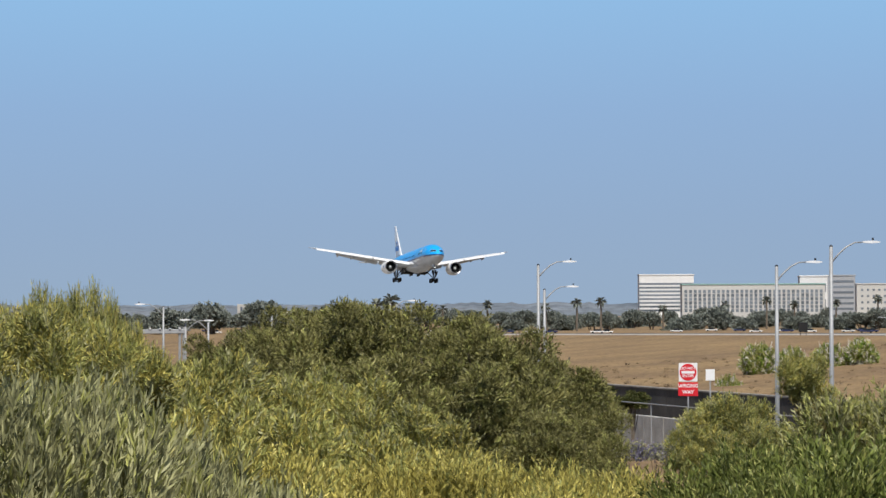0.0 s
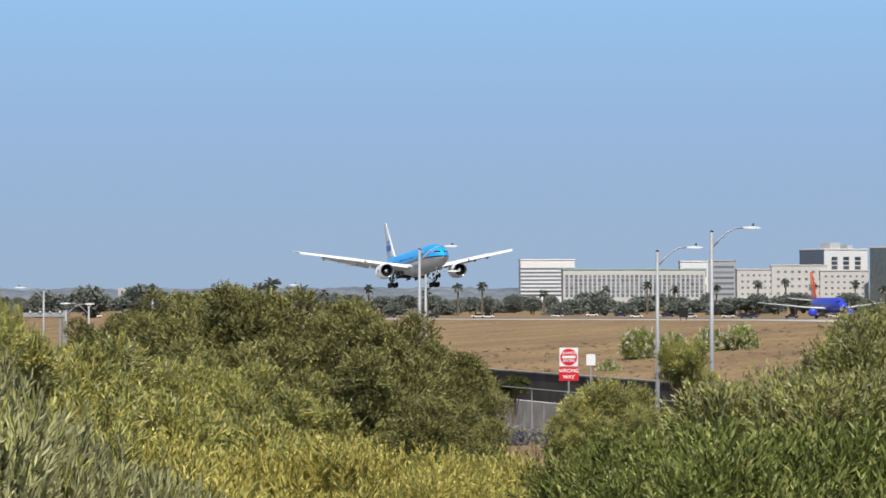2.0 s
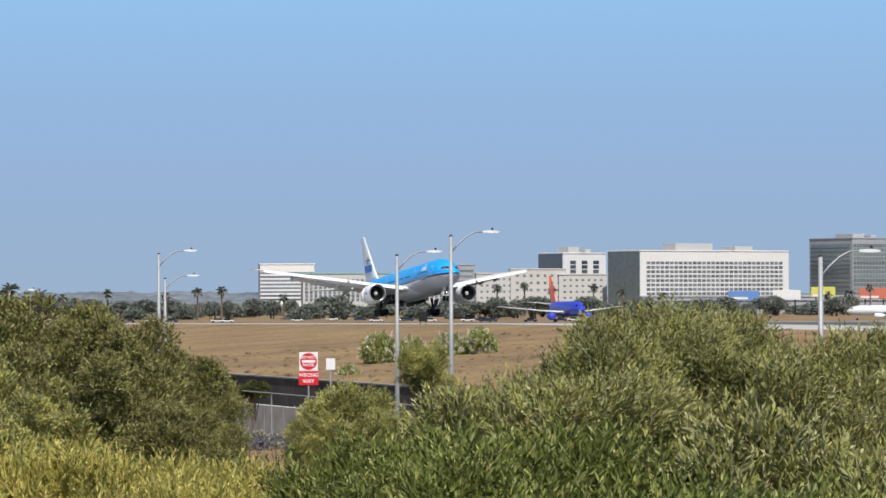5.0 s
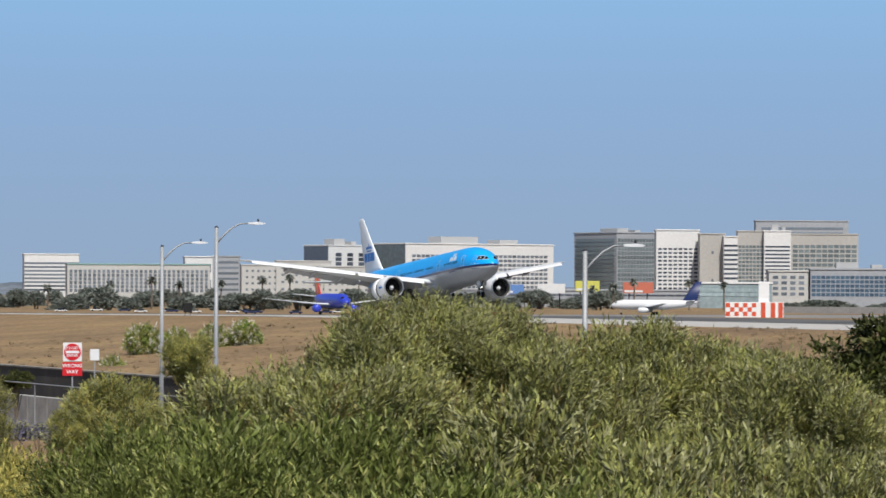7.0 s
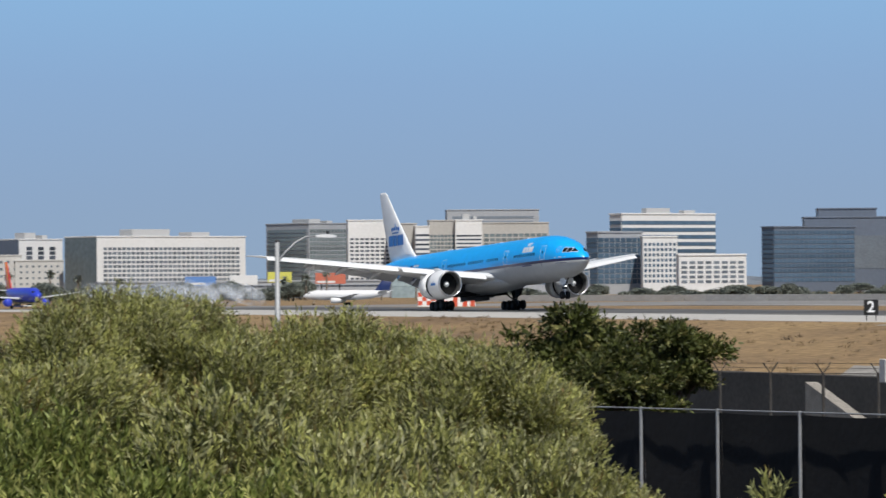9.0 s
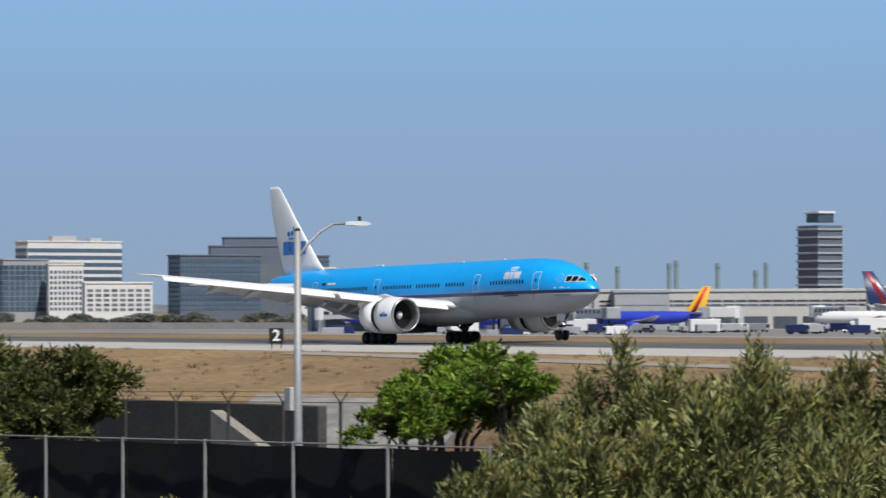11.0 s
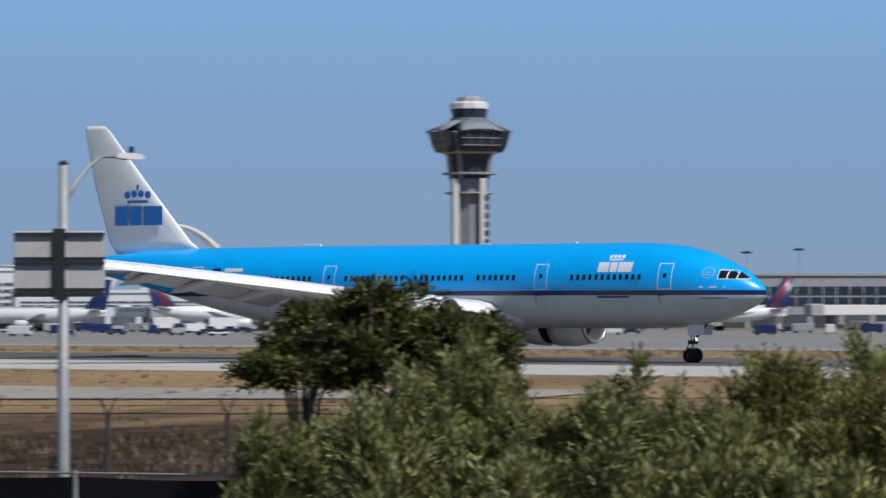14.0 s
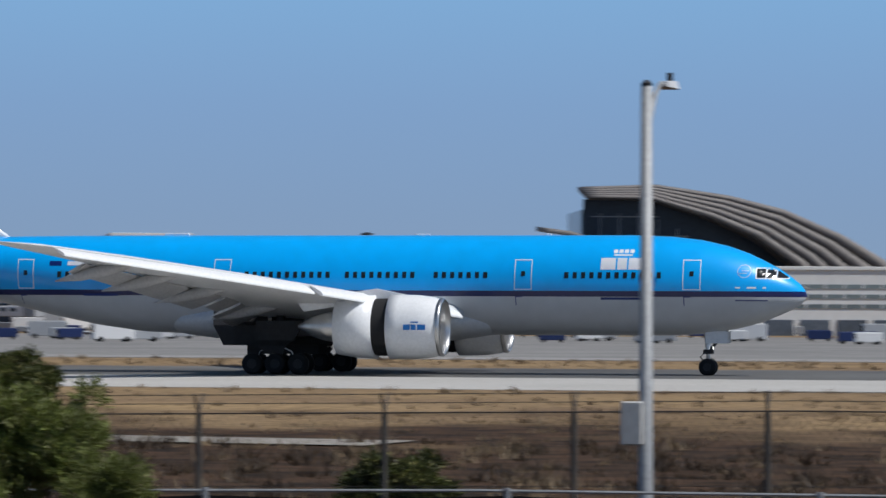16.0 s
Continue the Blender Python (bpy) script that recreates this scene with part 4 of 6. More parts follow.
def distance_board(x, y, z, digit):
    root = thing("distance_board", (x, y, z), "black runway distance board with a white numeral", "sign")
    part("board", box((-0.7, -0.1, 0.5), (0.7, 0.1, 2.0), 0.03), BLACK, root)
    part("leg", box((-0.5, -0.04, -0.3), (-0.42, 0.04, 0.5)), DARKMETAL, root)
    part("leg", box((0.42, -0.04, -0.3), (0.5, 0.04, 0.5)), DARKMETAL, root)
    if digit:
        words(root, digit, 1.5, (0, -0.11, 1.25), SIGNWHITE, "numeral")
    root.rotation_euler = (0, 0, math.atan2(-x, y) * 0.9)


distance_board(-325.0, 203, 0.03, "2")
distance_board(-336, 314, -0.1, "2")
distance_board(-324, 326.5, -0.1, "")
distance_board(-598, 190, -0.1, "")
q = at(-48.38, 230)
t = thing("airfield_notice_board", (q.x, q.y, 0), "white airfield notice board with a red header", "sign", rz=48.4)
part("board", box((-0.58, 0, 0.22), (0.58, 0.05, 1.38), 0.01), SIGNWHITE, t)
part("header", box((-0.56, -0.006, 1.08), (0.56, 0, 1.36)), RED, t)
for k in range(3):
    part("text_bar", box((-0.42, -0.005, 0.36 + 0.22 * k), (0.42, 0, 0.45 + 0.22 * k)), DARKMETAL, t)
for s in (-0.3, 0.3):
    part("leg", box((s - 0.03, 0, -2.6), (s + 0.03, 0.05, 0.24)), GALV, t)


q = at(-81.7, 400)
t = thing("sign_gantry", (q.x, q.y, 0), "pale steel road gantry spanning between two posts", "gantry", rz=81.7)
for x in (-2.3, 2.0, 2.4):
    part("post", tubed([(x, 0, -8), (x, 0, 2.6)], 0.14, 8), GALV, t)
part("truss_beam", box((-2.6, -0.25, 1.9), (2.6, 0.25, 2.35), 0.05), GALV, t)
for k in range(5):
    part("lamp", box((-2.1 + k, -0.4, 2.35), (-1.9 + k, 0, 2.5), 0.03), LAMPWHITE, t)

# ================= the far side: hotels, offices, terminals =================
# cream and beige are greyed to put some distance haze into the colour
CREAM = material("cream_render", (0.49, 0.485, 0.465), 0.85, vary=0.06, scale=0.03, fine=0.5)
WHITEWALL = material("white_render", (0.68, 0.68, 0.675), 0.85, vary=0.05, scale=0.03, fine=0.5)
BEIGE = material("beige_concrete", (0.42, 0.405, 0.38), 0.85, vary=0.07, scale=0.03, fine=0.5)
GREYWALL = material("grey_cladding", (0.33, 0.345, 0.37), 0.7, vary=0.07, scale=0.03, fine=0.5)
DARKCLAD = material("dark_bronze_cladding", (0.115, 0.14, 0.185), 0.5, vary=0.08, scale=0.03, fine=0.5)
BLUEGLASS = material("blue_tinted_glass", (0.075, 0.125, 0.185), 0.15, vary=0.15, scale=0.04, fine=0.3, per_object=0.25)
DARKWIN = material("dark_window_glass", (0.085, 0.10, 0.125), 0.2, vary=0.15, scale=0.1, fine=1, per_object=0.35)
TOWERGLASS = material("deep_tinted_glass", (0.032, 0.046, 0.068), 0.3, vary=0.2, scale=0.1, fine=1, spec=0.3)
# pane colour lightened to paint the haze before the hotels
HOTELGLASS = material("hazed_hotel_glass", (0.165, 0.19, 0.22), 0.25, vary=0.15, scale=0.1, fine=1, per_object=0.3)
GREYGLASS = material("grey_green_glass", (0.16, 0.195, 0.205), 0.18, vary=0.15, scale=0.04, fine=0.3, per_object=0.25)
PALEGLASS = material("pale_canopy_glass", (0.34, 0.42, 0.44), 0.15, vary=0.15, scale=0.06, fine=0.4, per_object=0.2)
GREENTRIM = material("pale_green_trim", (0.22, 0.36, 0.33), 0.6, vary=0.05)
TOWERCONC = material("blue_grey_concrete", (0.215, 0.24, 0.275), 0.8, vary=0.06, scale=0.05, fine=0.6)
TOWERGREY = material("pale_blue_grey_slab", (0.33, 0.37, 0.42), 0.8, vary=0.06, scale=0.05, fine=0.6)
ROOFGREY = material("roof_plant", (0.42, 0.42, 0.42), 0.8, vary=0.1)


def building(name, label, b0, bs, b1, r, top, wall, floors, bays, style="grid", win=None, side_wall=None, turn=35.0, margin=(0.06, 0.05), fill=(0.62, 0.55), base=-12.0, roof=0.0, crown=None):
    """A block with its left flank between bearings b0 and bs and its front between bs and b1, r metres off. Windows are panes let into the front, one by one or as floor-long bands."""
    win = win or HOTELGLASS
    wl_, wf = r * radians(bs - b0), r * radians(b1 - bs)
    th = radians(turn if wl_ > 0.5 else 4)
    w, d = wf / math.cos(th), (wl_ / math.sin(th) if wl_ > 0.5 else 18.0)
    p = at(bs, r)
    t = thing(name, (p.x, p.y, 0), label, "building", rz=-bs + math.degrees(th))
    part("wall", box((0, 0, base), (w, d, top), 0.1), wall, t)
    # flank plate: the shaded left side is put into a darker colour
    if side_wall:
        part("flank_wall", box((-0.25, 0.3, base), (-0.004, d - 0.3, top - 0.3)), side_wall, t)
    part("roof_parapet", box((-0.4, -0.4, top), (w + 0.4, d + 0.4, top + 0.9), 0.1), crown or wall, t)
    if roof:
        part("roof_plant_room", box((w * 0.3, d * 0.3, top + 0.9), (w * 0.55, d * 0.7, top + 0.9 + roof), 0.1), ROOFGREY, t)
        part("roof_plant_room", box((w * 0.7, d * 0.3, top + 0.9), (w * 0.82, d * 0.7, top + 0.9 + roof * 0.6), 0.1), ROOFGREY, t)
    z0, z1 = base + 13.0, top - (top - base) * margin[1]
    fh = (z1 - z0) / floors
    if style == "grid":
        u0, u1 = w * margin[0], w * (1 - margin[0])
        bw = (u1 - u0) / bays
        me = mesh_from("window", *box_data((-bw * fill[0] / 2, -0.12, -fh * fill[1] / 2), (bw * fill[0] / 2, 0.1, fh * fill[1] / 2)), win)
        for j in range(floors):
            for i in range(bays):
                piece("window", me, t, Matrix.Translation((u0 + (i + 0.5) * bw, 0, z0 + (j + 0.5) * fh)))
    else:
        u0, u1 = w * margin[0], w * (1 - margin[0])
        for j in range(floors):
            zc = z0 + (j + 0.5) * fh
            bd = part("window_band", box((u0, -0.15, zc - fh * fill[1] / 2), (u1, 0.1, zc + fh * fill[1] / 2)), win, t)
            if bays:
                for i in range(1, bays):
                    x = u0 + (u1 - u0) * i / bays
                    part("mullion", box((x - 0.18, -0.22, zc - fh * fill[1] / 2), (x + 0.18, -0.1, zc + fh * fill[1] / 2)), wall, bd)
        if wl_ > 0.5:
            for j in range(floors):
                zc = z0 + (j + 0.5) * fh
                part("window_band", box((-0.4, d * 0.05, zc - fh * fill[1] / 2), (-0.1, d * 0.95, zc + fh * fill[1] / 2)), win, t)
    return t, w, d


def box_data(lo, hi):
    v = [(x, y, z) for z in (lo[2], hi[2]) for y in (lo[1], hi[1]) for x in (lo[0], hi[0])]
    return v, [(0, 2, 3, 1), (4, 5, 7, 6), (0, 1, 5, 4), (2, 6, 7, 3), (0, 4, 6, 2), (1, 3, 7, 5)]


building("office_tower", "white office block with dark horizontal window bands", -74.74, -74.74, -73.95, 2950, 28.5, WHITEWALL, 8, 0, "bands", margin=(0.0, 0.12), fill=(1, 0.5))
building("long_hotel", "long cream hotel with rows of small windows and green trim", -74.12, -74.12, -72.05, 2700, 19.8, CREAM, 6, 30, "grid", fill=(0.62, 0.86), crown=GREENTRIM, margin=(0.01, 0.1))
building("hotel_penthouse", "white rooftop block above a cream hotel", -72.42, -72.42, -72.02, 2750, 25.5, WHITEWALL, 2, 0, "bands")
building("grey_block", "small grey block behind a hotel", -72.02, -72.02, -71.62, 2950, 27.5, GREYWALL, 6, 0, "bands", fill=(1, 0.4))
for a, b, z in ((-71.6, -70.95, 20.5), (-71.1, -70.3, 23.5), (-70.4, -69.7, 19.5)):
    building("stucco_building", "low cream stucco building with small windows", a, a, b, 2850, z, CREAM, 4, 7, "grid", fill=(0.4, 0.35))
building("white_tower_hotel", "white hotel slab with dark balcony bays", -70.70, -70.34, -69.71, 2900, 35.5, WHITEWALL, 9, 3, "grid", win=DARKWIN, fill=(0.5, 0.8), side_wall=DARKCLAD, margin=(0.1, 0.1), roof=4.5)
building("grid_hotel", "wide white hotel with a deep grid of windows", -69.69, -69.22, -67.01, 2800, 36.0, WHITEWALL, 9, 30, "grid", fill=(0.8, 0.64), side_wall=GREYGLASS, margin=(0.04, 0.14), roof=5)
building("glass_office", "dark glass office block with pale window lines", -66.78, -66.15, -65.5, 2850, 45.0, GREYWALL, 13, 14, "bands", win=GREYGLASS, fill=(1, 0.74), roof=3, margin=(0.02, 0.06))
building("punched_hotel", "beige hotel wing with small punched windows", -65.58, -65.58, -64.95, 2820, 46.5, WHITEWALL, 12, 8, "grid", win=DARKWIN, fill=(0.72, 0.5), margin=(0.03, 0.2))
building("plain_hotel_wing", "plain windowless beige hotel wing", -64.95, -64.95, -64.58, 2800, 43.5, BEIGE, 2, 1, "grid", fill=(0.1, 0.1))
building("curved_hotel", "beige hotel wing with pale balcony bands", -64.6, -64.6, -64.4, 2790, 41.5, WHITEWALL, 11, 0, "bands", win=DARKWIN, fill=(1, 0.42), margin=(0.0, 0.08))
building("curved_hotel", "beige hotel front with glazed bays", -64.4, -64.4, -64.02, 2795, 45.5, BEIGE, 13, 7, "grid", win=GREYGLASS, fill=(0.8, 0.68), margin=(0.02, 0.16))
building("curved_hotel", "beige hotel wing with stacked balcony bands", -64.02, -64.02, -63.63, 2790, 45.5, WHITEWALL, 13, 0, "bands", win=DARKWIN, fill=(1, 0.42), margin=(0.04, 0.16), roof=4)
building("glass_pavilion", "low pale glass pavilion with white frames", -64.95, -64.95, -63.9, 1900, 7.2, PALEGLASS, 2, 16, "bands", win=PALEGLASS, fill=(1, 0.8), margin=(0.0, 0.1), crown=WHITEWALL)
building("curved_hotel", "large beige hotel wing with glazed bays", -63.63, -63.63, -62.66, 2800, 43.5, BEIGE, 11, 11, "grid", fill=(0.84, 0.7), win=GREYGLASS, margin=(0.02, 0.12))
building("slab_tower", "dark slab tower behind a hotel", -64.14, -64.14, -62.80, 2950, 55.5, GREYWALL, 14, 0, "bands", fill=(1, 0.5))
building("small_office", "small cream office with a grid of windows", -63.95, -63.95, -63.38, 2000, 13.5, CREAM, 4, 4, "grid")
building("dark_office", "low office with dark glazed bays", -63.35, -63.35, -62.07, 2000, 14.6, GREYWALL, 5, 18, "grid", win=BLUEGLASS, fill=(0.84, 0.74), margin=(0.01, 0.1), roof=3)
building("glass_tower", "blue glass office tower with pale floor lines", -62.12, -61.95, -61.3, 2100, 28.3, GREYWALL, 9, 8, "bands", win=BLUEGLASS, fill=(1, 0.86), margin=(0.0, 0.06))
building("grid_office", "white office front with a square grid of windows", -61.3, -61.3, -60.80, 2090, 25.5, WHITEWALL, 8, 8, "grid", win=BLUEGLASS, fill=(0.62, 0.58), margin=(0.02, 0.06))
building("glass_tower", "tall pale green glass office tower", -61.78, -61.6, -60.22, 2320, 41.5, WHITEWALL, 9, 0, "bands", win=BLUEGLASS, fill=(1, 0.55), margin=(0, 0.05), roof=3)
building("parking_office", "white office with a square window grid", -60.78, -60.78, -59.80, 1900, 14.6, WHITEWALL, 5, 8, "grid", fill=(0.72, 0.6), margin=(0.02, 0.08))
building("bronze_office", "dark bronze glass office block with rooftop blocks", -59.58, -59.40, -57.18, 2200, 31.5, DARKCLAD, 11, 36, "bands", win=BLUEGLASS, fill=(1, 0.72), margin=(0.0, 0.03))
building("rooftop_block", "dark rooftop block of an office", -58.96, -58.96, -57.5, 2230, 37.0, DARKCLAD, 1, 0, "bands")
building("rooftop_block", "dark rooftop block of an office", -58.76, -58.76, -57.92, 2240, 42.0, DARKCLAD, 1, 0, "bands")
building("white_annex", "pale office annex with window slots", -57.72, -57.72, -57.15, 2190, 24.0, WHITEWALL, 7, 2, "grid", fill=(0.3, 0.4))


building("parking_structure", "long dark multi-storey parking structure", -69.2, -69.2, -64.6, 1950, 3.5, GREYWALL, 2, 40, "bands", DARKWIN, fill=(1, 0.6), margin=(0.0, 0.1))
for a, b, r, z0, z1, m, lab in ((-66.75, -66.4, 1800, 3.4, 8.2, "yellow", "yellow billboard with a pale band"), (-66.06, -65.62, 1800, 2.6, 7.6, "red", "orange-red billboard on steel posts"), (-67.95, -67.5, 1800, 2.2, 6.4, "blue", "blue billboard on steel posts"), (-67.3, -66.9, 1800, 2.4, 6.8, "white", "white billboard on steel posts")):
    q = at((a + b) / 2, r)
    w = r * radians(b - a) / 2
    t = thing("billboard", (q.x, q.y, 0), lab, "billboard", rz=-(a + b) / 2)
    part("panel", box((-w, -0.2, z0), (w, 0.2, z1), 0.05), {"yellow": mat("billboard_yellow", (0.62, 0.60, 0.12), 0.6), "red": mat("billboard_red", (0.55, 0.16, 0.10), 0.6), "blue": mat("billboard_blue", (0.12, 0.25, 0.55), 0.6), "white": WHITEWALL}[m], t)
    part("band", box((-w * 0.9, -0.24, z0 + 0.4), (w * 0.3, -0.2, z0 + 1.4)), WHITEWALL, t)
    for x in (-w * 0.6, w * 0.6):
        part("post", box((x - 0.3, 0.2, -10), (x + 0.3, 0.6, z1 - 0.5)), DARKMETAL, t)


def old_tower():
    """The square former control tower with protruding floors."""
    r = 2000
    p = at(-50.12, r)
    t = thing("square_tower", (p.x, p.y, 0), "square office tower with white floor slabs and a glazed cab", "tower", rz=50.1 + 40)
    part("shaft", box((-8, -8, -6), (8, 8, 43), 0.1), DARKCLAD, t)
    for k in range(10):
        z = 4.5 + k * 4.0
        part("floor_slab", box((-8.7, -8.7, z), (8.7, 8.7, z + 0.95), 0.1), TOWERGREY, t)
    part("cab", box((-5, -5, 44.5), (5, 5, 49), 0.2), BLUEGLASS, t)
    part("cab_roof", box((-5.6, -5.6, 49), (5.6, 5.6, 50.2), 0.1), WHITEWALL, t)


old_tower()


def control_tower():
    """The airport's control tower: a concrete shaft with platforms, winged cab floors and a faceted cab."""
    p = at(-34.82, 1520)
    t = thing("control_tower", (p.x, p.y, 0), "tall concrete control tower with a flared glass top and curved roofs", "tower", rz=35)
    part("shaft", spun([(-6, 7.4), (40, 7.0), (52, 7.2)], 8, "z"), TOWERCONC, t)
    for a in (-1, 1):
        part("pilaster", box((a * 5.2 - 1.2, -8.2, -6), (a * 5.2 + 1.2, -5, 52), 0.2), WHITEWALL, t)
    for k in range(12):
        part("shaft_window", box((5.8, -8.3, 6 + 3.4 * k), (7.6, -6.2, 8.2 + 3.4 * k)), DARKWIN, t)
    for z, rad in ((46.0, 9.4), (53.5, 10.6)):
        part("platform", spun([(z, rad - 1), (z + 0.3, rad), (z + 0.9, rad), (z + 0.95, rad - 1)], 20, "z"), GREYWALL, t)
    # waist, then four winged floors of dark glass under sloping roofs
    part("glass_waist", spun([(52, 7.4), (56, 7.8), (60, 8.4), (63, 10.4)], 12, "z"), TOWERGLASS, t, "dark glass waist")
    part("lower_rim", spun([(61.6, 10.2), (62.2, 11.0), (62.7, 11.0)], 12, "z"), GREYWALL, t)
    for k in range(4):
        wing = part("winged_floor", loft([[(-x, y, z) for x, y in ((w0, -5), (w0, -r0), (-w0, -r0), (-w0, -5))] for z, w0, r0 in ((62.2, 6.4, 11.4), (64.6, 7.4, 12.6), (70.2, 8.4, 13.8))]), TOWERGLASS, t, "dark glazed winged floor")
        for z, w0, r0 in ((64.5, 7.5, 12.7), (67.2, 8.0, 13.3)):
            part("floor_line", box((-w0, -r0 - 0.1, z), (w0, -r0 + 0.3, z + 0.35)), TOWERCONC, wing)
        for u in (-0.6, 0.0, 0.6):
            part("mullion", tubed([(u * 6.4, -11.4, 62.2), (u * 7.4, -12.6, 64.6), (u * 8.4, -13.85, 70.2)], 0.14, 5), TOWERCONC, wing)
        rings = []
        for j in range(9):
            u = -1 + j / 4
            x, z = u * 8.9, 70.3 + 0.9 * (1 - u * u)
            rings.append([(x * 0.62, -5.5, z + 4.0), (x, -14.6, z), (x, -14.6, z - 0.7), (x * 0.62, -5.5, z + 3.2)])
        roof = part("arched_roof", loft(rings), TOWERCONC, t, "pale curved roof", True)
        column = part("raking_column", tubed([(-5.4, -5.4, 52), (-6.3, -6.3, 61.5), (-9.2, -9.2, 70)], [1.0, 0.9, 0.7], 6), TOWERCONC, t)
        for o in (wing, roof, column):
            o.matrix_basis = Matrix.Rotation(k * math.pi / 2 + 0.35, 4, "Z")
    part("cab_neck", spun([(71, 7.4), (74.4, 6.6), (74.5, 7.3), (75.5, 7.3)], 12, "z"), TOWERCONC, t)
    part("cab", spun([(75.4, 6.5), (79.0, 7.2)], 10, "z"), TOWERGLASS, t, "dark glazed control cab")
    part("cab_roof", spun([(79.0, 7.4), (81.2, 7.2), (81.7, 6.6)], 10, "z"), WHITEWALL, t)
    part("radar_house", spun([(81.6, 5.0), (83.2, 4.8), (83.8, 4.2)], 10, "z"), GREYWALL, t)
    for a in (0.3, 2.4, 4.4):
        part("antenna", tubed([(4.6 * math.cos(a), 4.6 * math.sin(a), 83), (4.6 * math.cos(a), 4.6 * math.sin(a), 85.4)], 0.12, 5), GALV, t)


control_tower()


def arch_building():
    """The white parabolic arches over a round restaurant."""
    p = at(-39.1, 1750)
    t = thing("arched_pavilion", (p.x, p.y, 0), "round pavilion under crossed white parabolic arches", "building", rz=38.9)
    for rz in (3, 24):
        pts = []
        for k in range(25):
            u = -1 + k / 12
            pts.append((37 * u * math.cos(radians(rz)), 37 * u * math.sin(radians(rz)), 38.6 - 38.6 * u * u))
        part("arch", tubed(pts, [0.7 + 0.9 * abs(-1 + k / 12) for k in range(25)], 8), WHITEWALL, t, "", True)
    part("saucer", spun([(4, 4), (6, 15), (9, 17), (11, 15), (12, 2)], 28, "z"), WHITEWALL, t, "", True)
    part("core", spun([(-6, 6), (6, 6)], 16, "z"), GREYWALL, t)


arch_building()

# terminals: long low blocks along the apron
for nm, lab, b0, b1, r, top, wall, fl, bays, st, win in (
        ("terminal", "long low grey terminal with a dark glass band", -57.4, -53.4, 1180, 6.3, GREYWALL, 2, 30, "bands", BLUEGLASS),
        ("terminal_block", "plain grey cladded terminal block", -57.5, -56.75, 1200, 10.8, GREYWALL, 1, 0, "bands", BLUEGLASS),
        ("terminal", "long beige terminal with a dark glazed strip", -53.4, -49.3, 1200, 7.6, CREAM, 2, 22, "bands", DARKWIN),
        ("terminal_block", "grey windowless terminal block", -53.1, -52.3, 1190, 7.4, GREYWALL, 1, 0, "bands", GREYWALL),
        ("terminal", "long pale terminal under a projecting roof", -49.4, -46.6, 1180, 8.2, CREAM, 2, 16, "bands", DARKWIN),
        ("terminal_block", "tall grey terminal block", -48.2, -46.4, 1230, 9.6, GREYWALL, 1, 0, "bands", GREYWALL),
        ("terminal", "white terminal with window bands", -46.5, -43.4, 1160, 8.2, WHITEWALL, 3, 20, "bands", DARKWIN),
        ("terminal", "tall white terminal with three window bands", -43.6, -41.2, 1170, 13.8, WHITEWALL, 4, 14, "bands", DARKWIN),
        ("terminal", "low white terminal with dark slots", -41.4, -37.7, 1150, 7.2, WHITEWALL, 2, 18, "bands", DARKWIN),
        ("terminal_block", "dark glass terminal block", -37.7, -36.6, 1250, 12.4, DARKCLAD, 3, 0, "bands", BLUEGLASS),
        ("terminal", "grey low terminal beneath a control tower", -36.7, -33.4, 1150, 8.6, GREYWALL, 2, 16, "bands", DARKWIN),
        ("terminal", "grey concourse with dark glazing between pale columns", -33.5, -28.2, 1130, 11.8, GREYWALL, 2, 26, "bands", TOWERGLASS),
        ("terminal", "white concourse with slanted columns", -28.3, -25.0, 1120, 8.6, WHITEWALL, 2, 14, "bands", DARKWIN),
        ("terminal_block", "white banded terminal block", -25.2, -23.3, 1150, 15.6, WHITEWALL, 4, 9, "bands", DARKWIN),
        ("terminal", "white and grey concourse with jet bridges", -23.4, -18.7, 1100, 10.5, WHITEWALL, 3, 20, "bands", DARKWIN),
        ("terminal_block", "dark grey cladded terminal block", -18.7, -16.4, 1100, 20.0, GREYWALL, 3, 0, "bands", DARKCLAD),
        ("terminal_block", "pale banded rooftop block", -17.35, -16.2, 1180, 24.5, WHITEWALL, 4, 0, "bands", BLUEGLASS),
        ("terminal", "wide grey hangar-like concourse building", -16.5, -13.2, 1080, 16.5, GREYWALL, 3, 12, "bands", DARKWIN),
        ("terminal", "low white concourse with glass strips", -13.3, -4.5, 950, 13.0, WHITEWALL, 3, 30, "bands", GREYGLASS)):
    tb, tw, td = building(nm, lab, b0, b0, b1, r, top, wall, fl, bays, st, win, fill=(1, 0.78 if win is TOWERGLASS else (0.66 if win is BLUEGLASS else 0.42)), margin=(0.02, 0.12), base=-10)
    if nm == "terminal":
        gz = ground_z(tb.matrix_basis.translation.x, tb.matrix_basis.translation.y)
        bay = 9.0
        for q in range(int(tw / bay)):              # dark plates that paint the shade of open bays in the ground storey
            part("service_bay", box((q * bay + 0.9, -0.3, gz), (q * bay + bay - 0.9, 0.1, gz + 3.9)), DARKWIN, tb)


